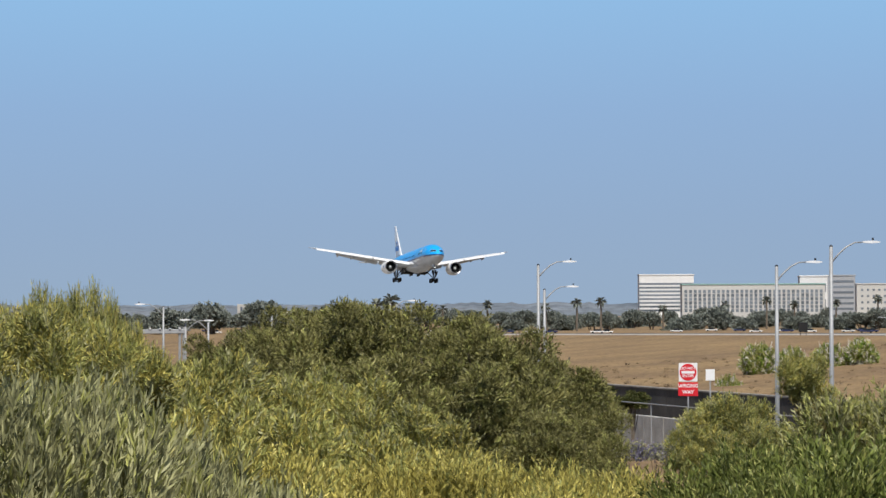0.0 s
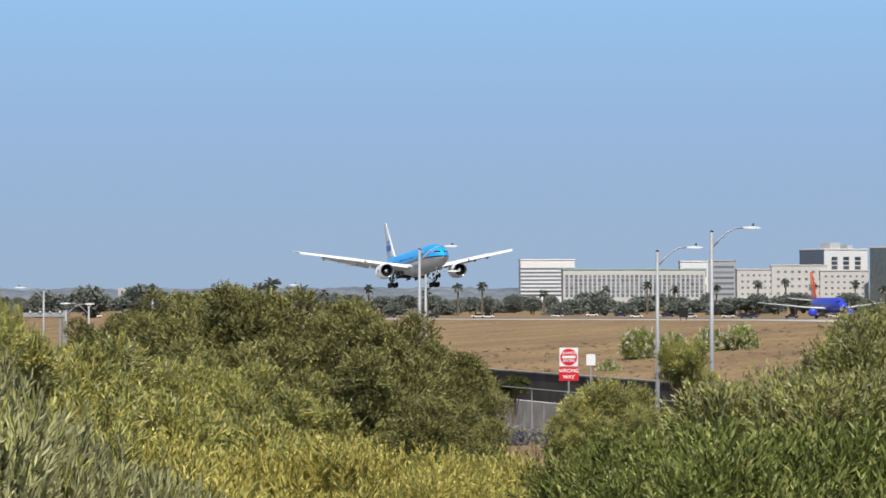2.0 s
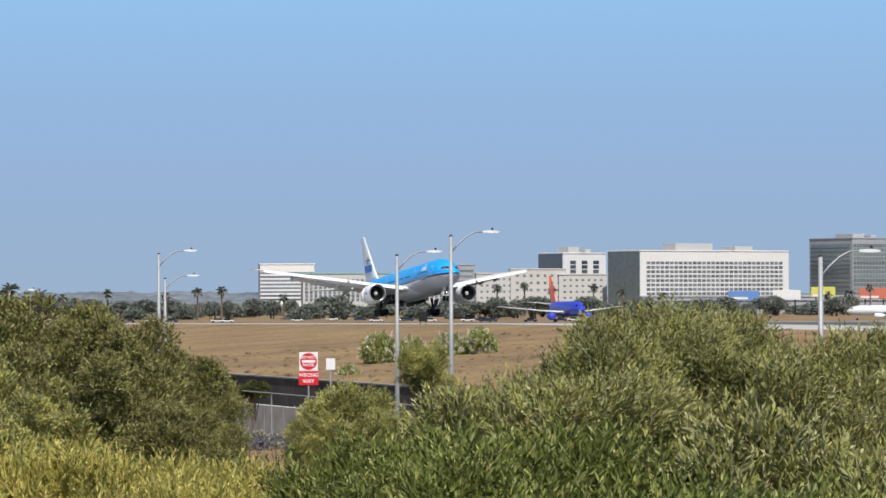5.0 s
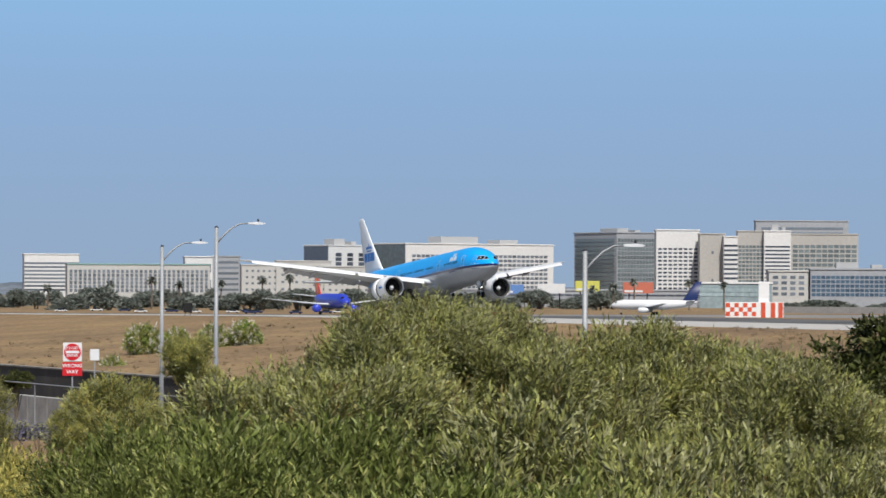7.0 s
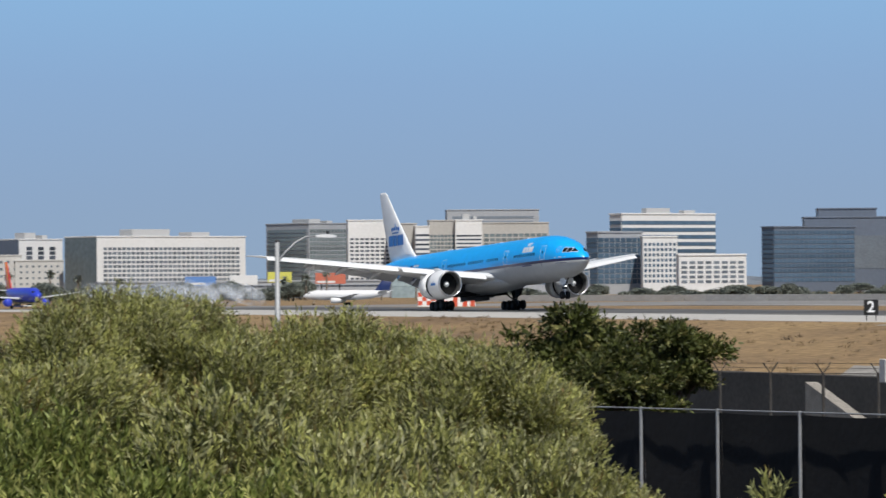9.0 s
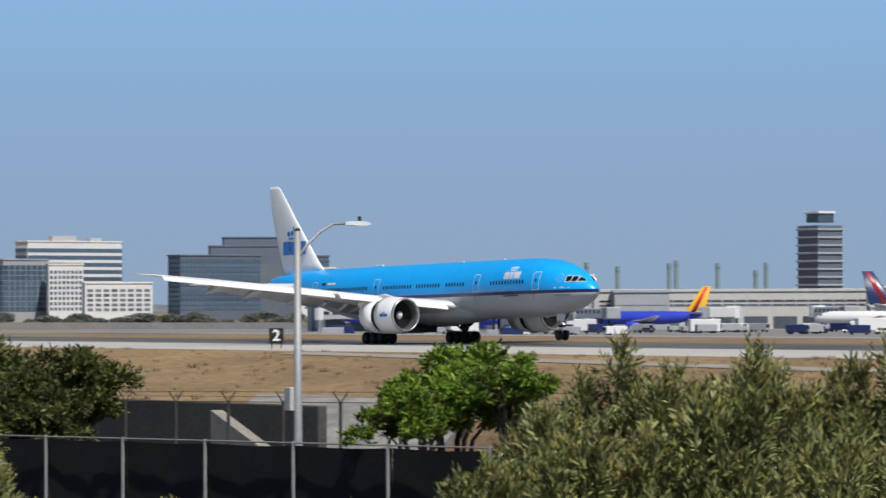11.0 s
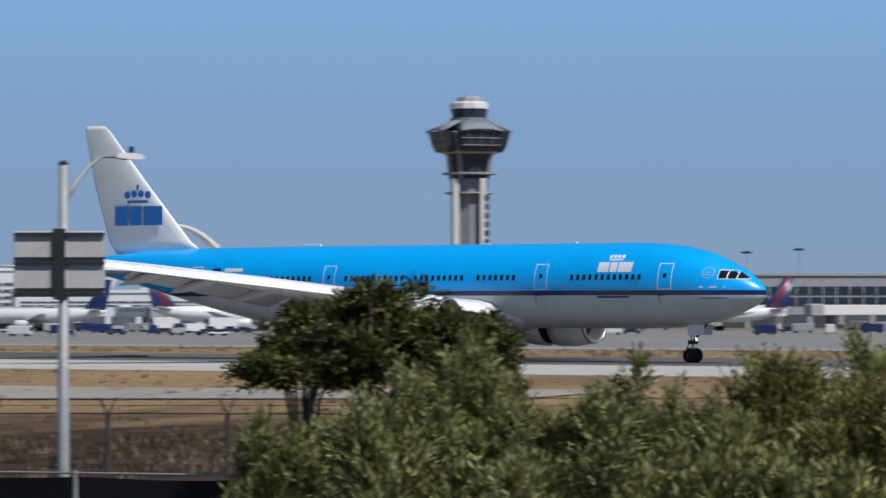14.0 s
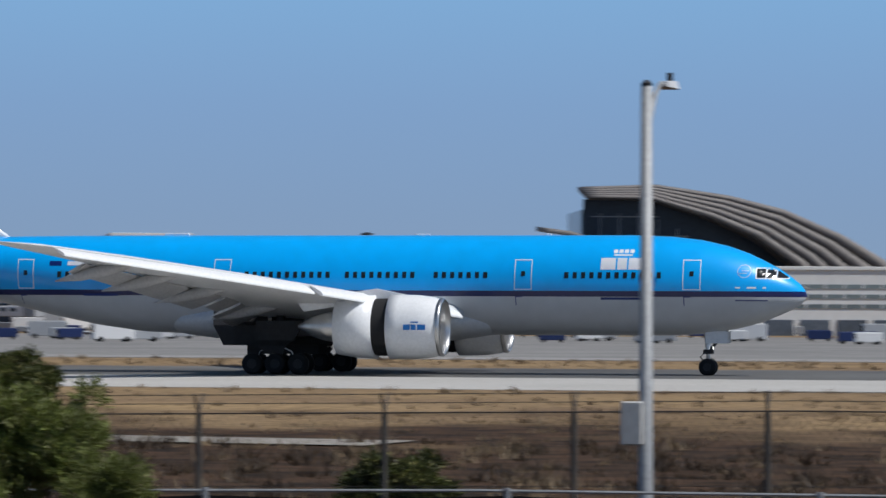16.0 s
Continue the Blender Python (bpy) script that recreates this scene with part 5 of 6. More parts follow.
def great_hall():
    """The curved-roof terminal: long arched ribbons over a glass wall."""
    p = at(-10.75, 1010)
    t = thing("great_hall", (p.x, p.y, 0), "terminal hall with sweeping curved metal roof ribbons over dark glass", "building", rz=10.75 + 4)
    ROOF = mat("bronze_roof_metal", (0.20, 0.182, 0.172), 0.75, 0.0, vary=0.12, scale=0.05, fine=0.8)
    part("glass_wall", box((4.5, 9, -6), (22, 60, 29), 0.1), BLUEGLASS, t)
    part("hall_block", box((10, 8, -6), (150, 60, 8), 0.1), GREYWALL, t)

    def ribbon(x0, x1, zs, y0, y1, thick):
        rings = []
        n = 22
        for k in range(n + 1):
            u = k / n
            x = x0 + (x1 - x0) * u
            z = float(np.interp(u, [q[0] for q in zs], [q[1] for q in zs]))
            rings.append([(x, y0, z), (x, y1, z + 1.0), (x, y1, z + 1.0 - thick), (x, y0, z - thick)])
        part("roof_ribbon", loft(rings), ROOF, t, "", True)

    # five shells, each sweeping down before the one above it
    upper = [(3.5, 34.5), (24, 35.2), (43, 32.4), (57.4, 28.8), (71.8, 22.6), (83, 16.0), (99, 3)]
    lower = [(5, 31.6), (21, 31.3), (36, 26.5), (47.3, 21.5), (57.4, 14.2), (63, 7.2), (69, -3)]
    DARKSEAM = mat("dark_roof_seam", (0.035, 0.034, 0.036), 0.6)

    def sweep(k):
        """Points of the roof edge at k, 0 the upper edge and 1 the lower one."""
        out = []
        for u in [q / 24 for q in range(25)]:
            w = u * 6
            i0 = min(5, int(w))
            f = w - i0
            a = [(1 - k) * upper[i0][c] + k * lower[i0][c] for c in (0, 1)]
            b = [(1 - k) * upper[i0 + 1][c] + k * lower[i0 + 1][c] for c in (0, 1)]
            out.append((a[0] + (b[0] - a[0]) * f, a[1] + (b[1] - a[1]) * f))
        return out

    for k in range(5):
        # each shell is followed by a dark strip filling the gap
        for k0, k1, depth, m, nm in ((k / 5, (k + 0.72) / 5, 0.0, ROOF, "roof_shell"), ((k + 0.66) / 5, (k + 1) / 5, 1.2, DARKSEAM, "clerestory_strip")):
            y0 = 4 - 3.0 * k + depth
            part(nm, loft([[(x0, y0, z0), (x0, y0 + 5, z0 + 0.4), (x1, y0 + 5, z1 - 0.4), (x1, y0 - 0.6, z1)] for (x0, z0), (x1, z1) in zip(sweep(k0), sweep(k1))]), m, t, "", True)
    ribbon(-7.5, 30, [(0, 23.5), (0.2, 22.5), (0.5, 18.5), (1, 10)], -30, 4, 1.2)
    # the glass front below the shells, with pale transoms and mullions
    rings = [[(x, 7, -6), (x, 8, -6), (x, 8, z - 0.3), (x, 7, z - 0.3)] for x, z in sweep(0.9)]
    front = part("curved_glass_wall", loft(rings), TOWERGLASS, t, "dark glass front")
    for z in (12, 17, 22, 27):
        part("transom", box((7, 6.6, z), (24 + (27 - z) * 1.6, 6.95, z + 0.3)), GREYWALL, front)
    for q in range(7):
        part("mullion", box((9 + 5 * q, 6.6, -6), (9.3 + 5 * q, 6.95, 28 - 1.6 * max(0, q - 2) ** 1.3)), GREYWALL, front)


great_hall()


def light_mast(b, r, top):
    p = at(b, r)
    t = thing("light_mast", (p.x, p.y, 0), "tall apron light mast with a flat ring of floodlights", "light mast", "apron light masts")
    part("mast", tubed([(0, 0, -6), (0, 0, top)], [0.22, 0.08], 8), GALV, t)
    part("lamp_ring", spun([(top - 0.3, 0.4), (top - 0.2, 1.7), (top + 0.15, 1.7), (top + 0.5, 0.4)], 14, "z"), DARKMETAL, t)


for b, r, el in ((-46.5, 1250, 0.75), (-45.75, 1250, 0.75), (-45.4, 1250, 0.76), (-46.4, 1300, 0.65), (-36.3, 1200, 0.76), (-36.0, 1300, 0.77), (-30.8, 1200, 0.78), (-30.05, 1200, 0.82), (-32.5, 1200, 0.86), (-33.6, 1250, 0.8), (-24.4, 1150, 0.75), (-13.65, 1050, 1.08), (-19.2, 1150, 0.95), (-27.0, 1200, 0.7)):
    light_mast(b, r, 4.33 + r * math.tan(radians(el - 0.06)))
# pipe colour paled to carry the haze before the stacks
MASTGREEN = mat("green_grey_pipe", (0.24, 0.32, 0.33), 0.6, 0.2)
for b in (-55.36, -55.15, -54.45, -53.5, -53.05, -52.3, -52.2, -51.6, -51.05, -50.9, -56.2):
    p = at(b, 1320)
    t = thing("steel_stack", (p.x, p.y, 0), "slim grey-green steel stack behind the terminal", "stack", "steel stacks")
    h = 16.5 + 2 * math.sin(b * 9)
    part("pipe", tubed([(0, 0, -6), (0, 0, h)], 0.75, 8), MASTGREEN, t)
    part("collar", spun([(h - 1.6, 0.95), (h - 1.2, 0.95)], 10, "z"), MASTGREEN, t)

# concrete blast wall and a striped equipment shelter beyond the runway
t = thing("blast_wall", (0, 0, 0), "long pale concrete blast wall beyond the taxiway", "wall")
for k in range(34):
    a, b = at(-64.0 + 0.30 * k, 1500 - 7 * k, -2.5), at(-64.0 + 0.30 * (k + 1), 1500 - 7 * (k + 1), -2.5)
    d = (b - a)
    o = part("wall_panel", box((0, 0, -6.5), (d.length - 0.1, 0.5, 0.6), 0.05), mat("blast_wall_concrete", (0.36, 0.35, 0.335), 0.9, vary=0.1, scale=0.1, fine=1, per_object=0.05), t)
    o.matrix_basis = Matrix.Translation(a) @ Matrix.Rotation(math.atan2(d.y, d.x), 4, "Z")
p = at(-64.15, 1050)
t = thing("equipment_shelter", (p.x, p.y, -2.4), "localizer equipment shelters in red and white checks", "shelter", rz=64)
REDORANGE = mat("aviation_orange", (0.62, 0.09, 0.04), 0.6)
cell = 1.15
me_r = mesh_from("check", *box_data((0, -0.03, 0), (cell, 0, cell)), REDORANGE)
part("hut", box((-7.8, 0, -1.5), (7.6, 4, 3.5), 0.05), SIGNWHITE, t)
part("hut", box((1, 1, 3.5), (3.8, 3.5, 9.0), 0.05), SIGNWHITE, t, "white mast housing")
for i in range(7):
    for j in range(3):
        if (i + j) % 2 == 0:
            piece("check", me_r, t, Matrix.Translation((-7.7 + i * cell, 0, -0.2 + j * cell)))
for i in (1.6, 4.2, 6.2):
    part("stripe", box((i, -0.03, -1.4), (i + 1.2, 0, 3.4)), REDORANGE, t)

# ---- parked aircraft ----
SWBLUE = mat("cobalt_paint", (0.035, 0.06, 0.50), 0.3, vary=0.05)
SWRED = mat("tail_red", (0.62, 0.05, 0.03), 0.35, vary=0.05)
SWYEL = mat("tail_yellow", (0.78, 0.42, 0.03), 0.35, vary=0.05)
TAILRED = mat("tail_dark_red", (0.30, 0.02, 0.03), 0.35, vary=0.05)
NAVYTAIL = mat("tail_navy", (0.012, 0.025, 0.10), 0.35, vary=0.05)
JETWHITE = mat("jet_white", (0.72, 0.72, 0.72), 0.35, vary=0.05)


def jet(b, r, heading, label, body, tail, tip, k=1.0):
    """A parked narrow-body jet; heading: degrees from the camera's right, seen from above, anticlockwise."""
    p = at(b, r)
    t = thing("parked_jet", (p.x, p.y, ground_z(p.x, p.y) + 0.05), label, "airplane", "parked jets", rz=-b + heading)
    st = [(16.5, 0.1, 3.3), (15.6, 0.9, 3.4), (14, 1.5, 3.6), (11.5, 1.88, 3.75), (-4, 1.88, 3.75), (-9, 1.6, 3.95), (-13, 1.0, 4.35), (-16, 0.3, 4.8)]
    part("fuselage", loft([[(x * k, w * k * math.cos(a), (c + w * math.sin(a)) * k) for a in [2 * math.pi * q / 18 for q in range(18)]] for x, w, c in st]), body, t, "", True)
    for s in (-1, 1):
        part("wing", wing_mesh([(s * 1.2 * k, 5.2 * k, 2.7 * k, 6.6 * k, 0.12, 0), (s * 5.5 * k, 1.6 * k, 3.0 * k, 4.2 * k, 0.11, 0), (s * 17 * k, -5.2 * k, 4.3 * k, 1.6 * k, 0.1, 0)]), GREY, t, "", True)
        part("stabilizer", wing_mesh([(s * 0.4 * k, -11.3 * k, 4.8 * k, 3.6 * k, 0.1, 0), (s * 6.5 * k, -14.8 * k, 5.4 * k, 1.6 * k, 0.1, 0)]), GREY, t, "", True)
        o = part("engine", spun([(5.4 * k, 0.75 * k), (5.1 * k, 1.0 * k), (3.5 * k, 1.05 * k), (2.0 * k, 0.8 * k), (1.2 * k, 0.4 * k)], 16), body, t, "", True)
        o.matrix_basis = Matrix.Translation((0, s * 5.0 * k, 1.75 * k))
        for q in (0, 1.0):
            part("wheel", wheel_bm(0.55 * k, 0.35 * k, (-0.6 * k + q, s * 2.9 * k, 0.55 * k)), BLACK, t)
    part("nose_wheel", wheel_bm(0.4 * k, 0.5 * k, (12.6 * k, 0, 0.4 * k)), BLACK, t)
    part("nose_strut", tubed([(12.6 * k, 0, 0.4 * k), (12.6 * k, 0, 2.4 * k)], 0.12), METAL, t)
    rings = [[(le * k - u * k, h * k, zz * k) for u, h in foil(ch, 0.1)] for zz, le, ch in ((5.1, -9.6, 6.2), (5.6, -10.6, 5.4), (12.4, -15.3, 2.3))]
    fin = part("fin", loft(rings), tail, t, "", True)
    if tip:
        rings = [[(le * k - u * k, h * k, zz * k) for u, h in foil(ch, 0.27)] for zz, le, ch in ((5.2, -11.6, 2.6), (12.2, -15.9, 1.2))]
        part("tail_stripe", loft(rings), tip, fin, "", True)
    part("cockpit_window", box((13.9 * k, -1.2 * k, 4.25 * k), (14.75 * k, 1.2 * k, 4.75 * k), 0.1), GLASS, t)
    return t


SWL = "parked jet with cobalt blue body and a red and yellow tail"
jet(-70.3, 1034, -75, "cobalt blue jet taxiing head-on with an orange tail", SWBLUE, SWRED, SWYEL, 1.0)
jet(-65.6, 1350, 172, "white taxiing jet with a dark blue tail", JETWHITE, NAVYTAIL, None, 0.92)
jet(-56.45, 1180, 12, SWL, SWBLUE, SWYEL, SWRED, 1.0)
jet(-55.3, 1160, -42, SWL, SWBLUE, SWRED, None, 0.9)
jet(-52.6, 1100, 168, SWL, SWBLUE, SWYEL, SWRED, 1.0)
jet(-49.4, 1100, 172, "parked white jet with a navy tail", JETWHITE, NAVYTAIL, None, 0.95)
jet(-48.35, 1150, 10, "parked white jet with a navy and red tail", JETWHITE, NAVYTAIL, TAILRED, 1.35)
jet(-48.05, 1180, 16, "parked white jet with a red and navy tail", JETWHITE, TAILRED, NAVYTAIL, 1.2)
jet(-43.6, 1080, 185, "parked white jet by a long terminal", JETWHITE, JETWHITE, None, 1.0)
jet(-38.4, 1060, 10, "parked white jet with a navy and red tail", JETWHITE, NAVYTAIL, TAILRED, 1.2)
jet(-36.6, 1060, 190, "parked white jet with a plain tail", JETWHITE, JETWHITE, None, 1.1)
jet(-41.0, 1050, 160, "parked white jet beside a terminal", JETWHITE, NAVYTAIL, None, 1.1)
jet(-20.6, 1010, 30, "parked white jet with a dark blue tail", JETWHITE, NAVYTAIL, None, 1.3)
jet(-16.9, 1000, 20, "parked white jet with a red and blue tail", JETWHITE, NAVYTAIL, TAILRED, 1.35)
jet(-27.2, 1010, 8, "parked white jet by the concourse", JETWHITE, TAILRED, None, 1.2)
jet(-31.2, 1020, 185, "parked white jet by the concourse", JETWHITE, NAVYTAIL, TAILRED, 1.1)


def vehicle(kind):
    """A ground vehicle: van, baggage tug or truck, at the origin."""
    paint = {"white": JETWHITE, "blue": SWBLUE, "yellow": SWYEL, "dark": NAVYTAIL, "red": SWRED, "grey": GREYWALL}
    shape, colour = kind
    L, W, Hh = {"van": (5.2, 2.0, 2.3), "truck": (8.0, 2.5, 3.6), "cart": (3.2, 1.6, 1.7), "car": (4.5, 1.8, 1.45)}[shape]
    t = thing({"van": "service_van", "truck": "catering_truck", "cart": "baggage_cart", "car": "car"}[shape], (0, 0, 0), f"{colour} airport {dict(van='service van', truck='box truck', cart='baggage cart', car='car')[shape]} on the ramp", "vehicle")
    part("body", box((-L / 2, -W / 2, 0.45), (L / 2, W / 2, Hh * (0.62 if shape == "car" else 1.0)), 0.12), paint[colour], t)
    part("cab", box((L * 0.18 if shape != "car" else -L * 0.25, -W * 0.46, Hh * 0.5), (L * 0.52 if shape != "car" else L * 0.25, W * 0.46, Hh * (0.9 if shape != "car" else 1.0)), 0.1), GLASS, t)
    for x in (-L * 0.32, L * 0.32):
        for y in (-W / 2, W / 2):
            part("wheel", wheel_bm(0.36 if shape != "truck" else 0.5, 0.25, (x, y, 0.36 if shape != "truck" else 0.5)), BLACK, t)
    return t


KINDS = [("van", "white"), ("truck", "white"), ("cart", "grey"), ("van", "dark"), ("truck", "grey"), ("cart", "yellow"), ("car", "white"), ("car", "dark"), ("cart", "red"), ("van", "grey")]
rng = random.Random(5)
first = []
for i, kd in enumerate(KINDS):
    o = vehicle(kd)
    p = at(-54 + i * 2.2, 1000)
    p.z = ground_z(p.x, p.y) + 0.05
    o.matrix_basis = pose(p.x, p.y, p.z, 0, 0, 40 + 30 * i)
    first.append(o)
for i in range(190):
    b = rng.uniform(-57.2, -7)
    r = rng.uniform(860, 1040)
    p = at(b, r)
    p.z = ground_z(p.x, p.y) + 0.05
    copy_thing(rng.choice([first[0], first[2], first[3], first[6], first[7], first[7], first[9]]), pose(p.x, p.y, p.z, 0, 0, -b + rng.choice((0, 180, 20, 200, 90, -20))))
for i in range(170):       # tugs, loaders and vans crowded at the stands
    b = rng.uniform(-57.2, -7)
    p = at(b, rng.uniform(1000, 1075))
    p.z = ground_z(p.x, p.y) + 0.05
    copy_thing(rng.choice([first[3], first[3], first[7], first[2], first[1], first[0], first[2], first[9]]), pose(p.x, p.y, p.z, 0, 0, -b + rng.choice((0, 180, 25, 200, 90, -30))))
for i in range(34):        # traffic and parked cars below the hotels
    b = rng.uniform(-84, -66)
    p = at(b, rng.uniform(1250, 1450), 0)
    p.z = ground_z(p.x, p.y)
    copy_thing(rng.choice([first[6], first[7]]), pose(p.x, p.y, p.z, 0, 0, -b + rng.choice((0, 180))))
for i in range(56):        # vans and carts on the apron's edge
    b = rng.uniform(-26, -5)
    p = at(b, rng.uniform(735, 830))
    p.z = ground_z(p.x, p.y) + 0.05
    copy_thing(rng.choice([first[0], first[3], first[3], first[4], first[9], first[1]]), pose(p.x, p.y, p.z, 0, 0, -b + rng.choice((0, 180, 15, 195))))
# jet bridges reaching out from the terminals


def jet_bridge(b, r, rz):
    p = at(b, r)
    t = thing("jet_bridge", (p.x, p.y, ground_z(p.x, p.y)), "white boarding bridge on steel legs by a terminal", "boarding bridge", "boarding bridges", rz=rz)
    part("tunnel", box((-14, -1.6, 3.8), (10, 1.6, 6.6), 0.15), JETWHITE, t)
    part("cab", box((9.8, -2.1, 3.5), (14, 2.1, 6.9), 0.3), GREYWALL, t)
    part("rotunda", spun([(0.2, 0.8), (3.6, 0.8), (3.6, 2.4), (7.0, 2.4)], 14, "z"), JETWHITE, t).matrix_basis = Matrix.Translation((-14, 0, 0))
    for y in (-1.1, 1.1):
        part("leg", box((6.5, y - 0.25, 0), (7.2, y + 0.25, 3.8)), DARKMETAL, t)
    for k in range(6):
        part("window", box((-12 + 3.4 * k, -1.66, 5.1), (-10 + 3.4 * k, -1.58, 6.0)), DARKWIN, t)


for k in range(26):
    b = -56.8 + 1.72 * k
    jet_bridge(b, 1120 - 3.4 * k + 18 * math.sin(k * 2.1), -b + rng.choice((-70, -110, -40, -150)))
# windsock by the taxiway
p = at(-57.7, 900)
t = thing("windsock", (p.x, p.y, -3.7), "orange windsock on a thin mast", "windsock")
part("mast", tubed([(0, 0, 0), (0, 0, 6.2)], 0.08), GALV, t)
part("sock", spun([(0.1, 0.6), (2, 0.5), (5, 0.28)], 12), SWRED, t).matrix_basis = pose(0, 0, 6.0, 0, 8, 150)

# ================= plants =================
LEAF = {
    "olive": leaf_material("olive_willow_leaves", (0.036, 0.045, 0.010), (0.485, 0.490, 0.150), (0.620, 0.540, 0.210), 0.12),
    "yellow": leaf_material("yellow_green_broom", (0.075, 0.070, 0.016), (0.690, 0.600, 0.155), (0.800, 0.670, 0.220), 0.18),
    "grey": leaf_material("grey_green_leaves", (0.060, 0.064, 0.030), (0.560, 0.550, 0.270)),
    "acacia": leaf_material("dark_acacia_leaves", (0.020, 0.023, 0.008), (0.335, 0.315, 0.110), (0.440, 0.390, 0.150), 0.12),
    "bright": leaf_material("bright_green_leaves", (0.026, 0.056, 0.005), (0.270, 0.420, 0.045)),
    "dark": leaf_material("dark_green_leaves", (0.006, 0.010, 0.003), (0.110, 0.128, 0.026)),
    "sage": leaf_material("sage_leaves", (0.018, 0.022, 0.006), (0.410, 0.425, 0.165), (0.230, 0.105, 0.045), 0.06),
    "brown": leaf_material("drying_leaves", (0.026, 0.022, 0.007), (0.250, 0.200, 0.062), (0.230, 0.105, 0.045), 0.12),
    # distance haze is mixed into these pale grey leaf colours
    "far": leaf_material("haze_paled_leaves", (0.120, 0.135, 0.120), (0.240, 0.265, 0.225)),
    "deep": leaf_material("deep_green_leaves", (0.014, 0.021, 0.004), (0.230, 0.275, 0.060), (0.370, 0.400, 0.150), 0.12),
    "white": leaf_material("white_blossom", (0.578, 0.530, 0.480), (0.840, 0.780, 0.720)),
    "purple": leaf_material("lavender_blossom", (0.115, 0.105, 0.165), (0.27, 0.25, 0.34)),
}
BARK = material("grey_bark", (0.16, 0.13, 0.10), 0.9, vary=0.25, scale=4, fine=25, bump=0.4)


def unit(v):
    return v / np.maximum(np.linalg.norm(v, axis=-1, keepdims=True), 1e-9)


def leaf_cloud(name, seed, rad, h, lobes, sprigs, per, length, width, sprig, upright, mats, shares=(1.0,), spread=0.75, jitter=0.28, depth=(0.55, 1.0), lobe_size=(0.34, 0.56), spire=0.0, low=-0.35, bushy=False, core=0.62, reach=(0.25, 0.68), flat=1.0):
    """A crown of leafy sprigs on overlapping lobes, within a body of half width rad and half height h. Each leaf is a bent blade of two triangles."""
    g = np.random.default_rng(seed)
    cen = unit(g.normal(size=(lobes, 3))) * g.uniform(*reach, (lobes, 1))
    cen[:, 2] = cen[:, 2] * 1.1 - 0.05 if bushy else np.abs(cen[:, 2]) * 1.15 - 0.35
    cen[0] = (0, 0, 0.1)
    lr = g.uniform(*lobe_size, lobes)
    lr[0] = core
    stretch = np.ones((lobes, 3))
    stretch[:, 2] *= flat
    if spire:
        stretch[:, 2] += g.uniform(0.2, spire, lobes)
        stretch[:, :2] *= 0.72
    pick = g.choice(lobes, sprigs, p=lr ** 2 / (lr ** 2).sum())
    d = unit(g.normal(size=(sprigs, 3)))
    d[:, 2] = np.where(d[:, 2] < low, -d[:, 2], d[:, 2])
    depth_k = g.uniform(depth[0] ** 2, depth[1] ** 2, sprigs) ** 0.5
    # uneven outline: some sprigs reach out further
    depth_k *= 1 + np.maximum(0, g.normal(0, 0.10, sprigs))
    pos = (cen[pick] + d * stretch[pick] * (lr[pick] * depth_k)[:, None]) * (rad, rad, h)
    axis = unit(d * (1 - upright) + np.array((0, 0, 1.0)) * upright + g.normal(0, jitter, (sprigs, 3)))
    n = sprigs * per
    k = np.repeat(np.arange(sprigs), per)
    along = np.tile((np.arange(per) + 0.5) / per, sprigs) + g.uniform(-0.05, 0.05, n)
    base = pos[k] + axis[k] * (along * sprig * g.uniform(0.7, 1.3, sprigs)[k])[:, None]
    ld = unit(axis[k] * 0.8 + unit(g.normal(size=(n, 3))) * spread)
    side = unit(np.cross(ld, unit(g.normal(size=(n, 3)))))
    nrm = np.cross(ld, side)
    L = (length * g.uniform(0.65, 1.25, n))[:, None]
    W = (width * g.uniform(0.7, 1.2, n))[:, None]
    v = np.empty((n, 4, 3))
    v[:, 0] = base
    v[:, 1] = base + ld * L * 0.45 + side * W * 0.5 + nrm * W * 0.15
    v[:, 2] = base + ld * L - nrm * L * 0.08
    v[:, 3] = base + ld * L * 0.45 - side * W * 0.5 + nrm * W * 0.15
    me = bpy.data.meshes.new(name)
    me.vertices.add(n * 4)
    me.vertices.foreach_set("co", v.reshape(-1).astype(np.float32))
    me.loops.add(n * 4)
    me.loops.foreach_set("vertex_index", np.arange(n * 4, dtype=np.int32))
    me.polygons.add(n)
    me.polygons.foreach_set("loop_start", np.arange(0, n * 4, 4, dtype=np.int32))
    for m in mats:
        me.materials.append(m)
    if len(mats) > 1:
        idx = np.repeat(g.choice(len(mats), sprigs, p=shares), per).astype(np.int32)
        me.polygons.foreach_set("material_index", idx)
    me.update(calc_edges=True)
    me.validate()
    return me


def stems(name, seed, rad, h, n, below, thick):
    """Branches that fork up from the ground into the crown."""
    g = random.Random(seed)
    bm = bmesh.new()
    for k in range(n):
        a = g.uniform(0, 2 * math.pi)
        u = g.uniform(0.25, 0.75)
        top = Vector((math.cos(a) * rad * u, math.sin(a) * rad * u, h * g.uniform(0.0, 0.6)))
        mid = Vector((top.x * 0.45, top.y * 0.45, -h * 0.55))
        root = Vector((g.uniform(-0.1, 0.1) * rad * 0.4, g.uniform(-0.1, 0.1) * rad * 0.4, -h - below))
        tube(bm, [root, mid, (mid + top) / 2 + Vector((0.05, 0.03, 0.02)) * rad, top], [thick, thick * 0.75, thick * 0.5, thick * 0.2], 6)
    me = bpy.data.meshes.new(name)
    bm.to_mesh(me)
    bm.free()
    me.materials.append(BARK)
    return me


CROWN = {}


def kind_of_plant(key, count, **k):
    rad, h = k["rad"], k["h"]
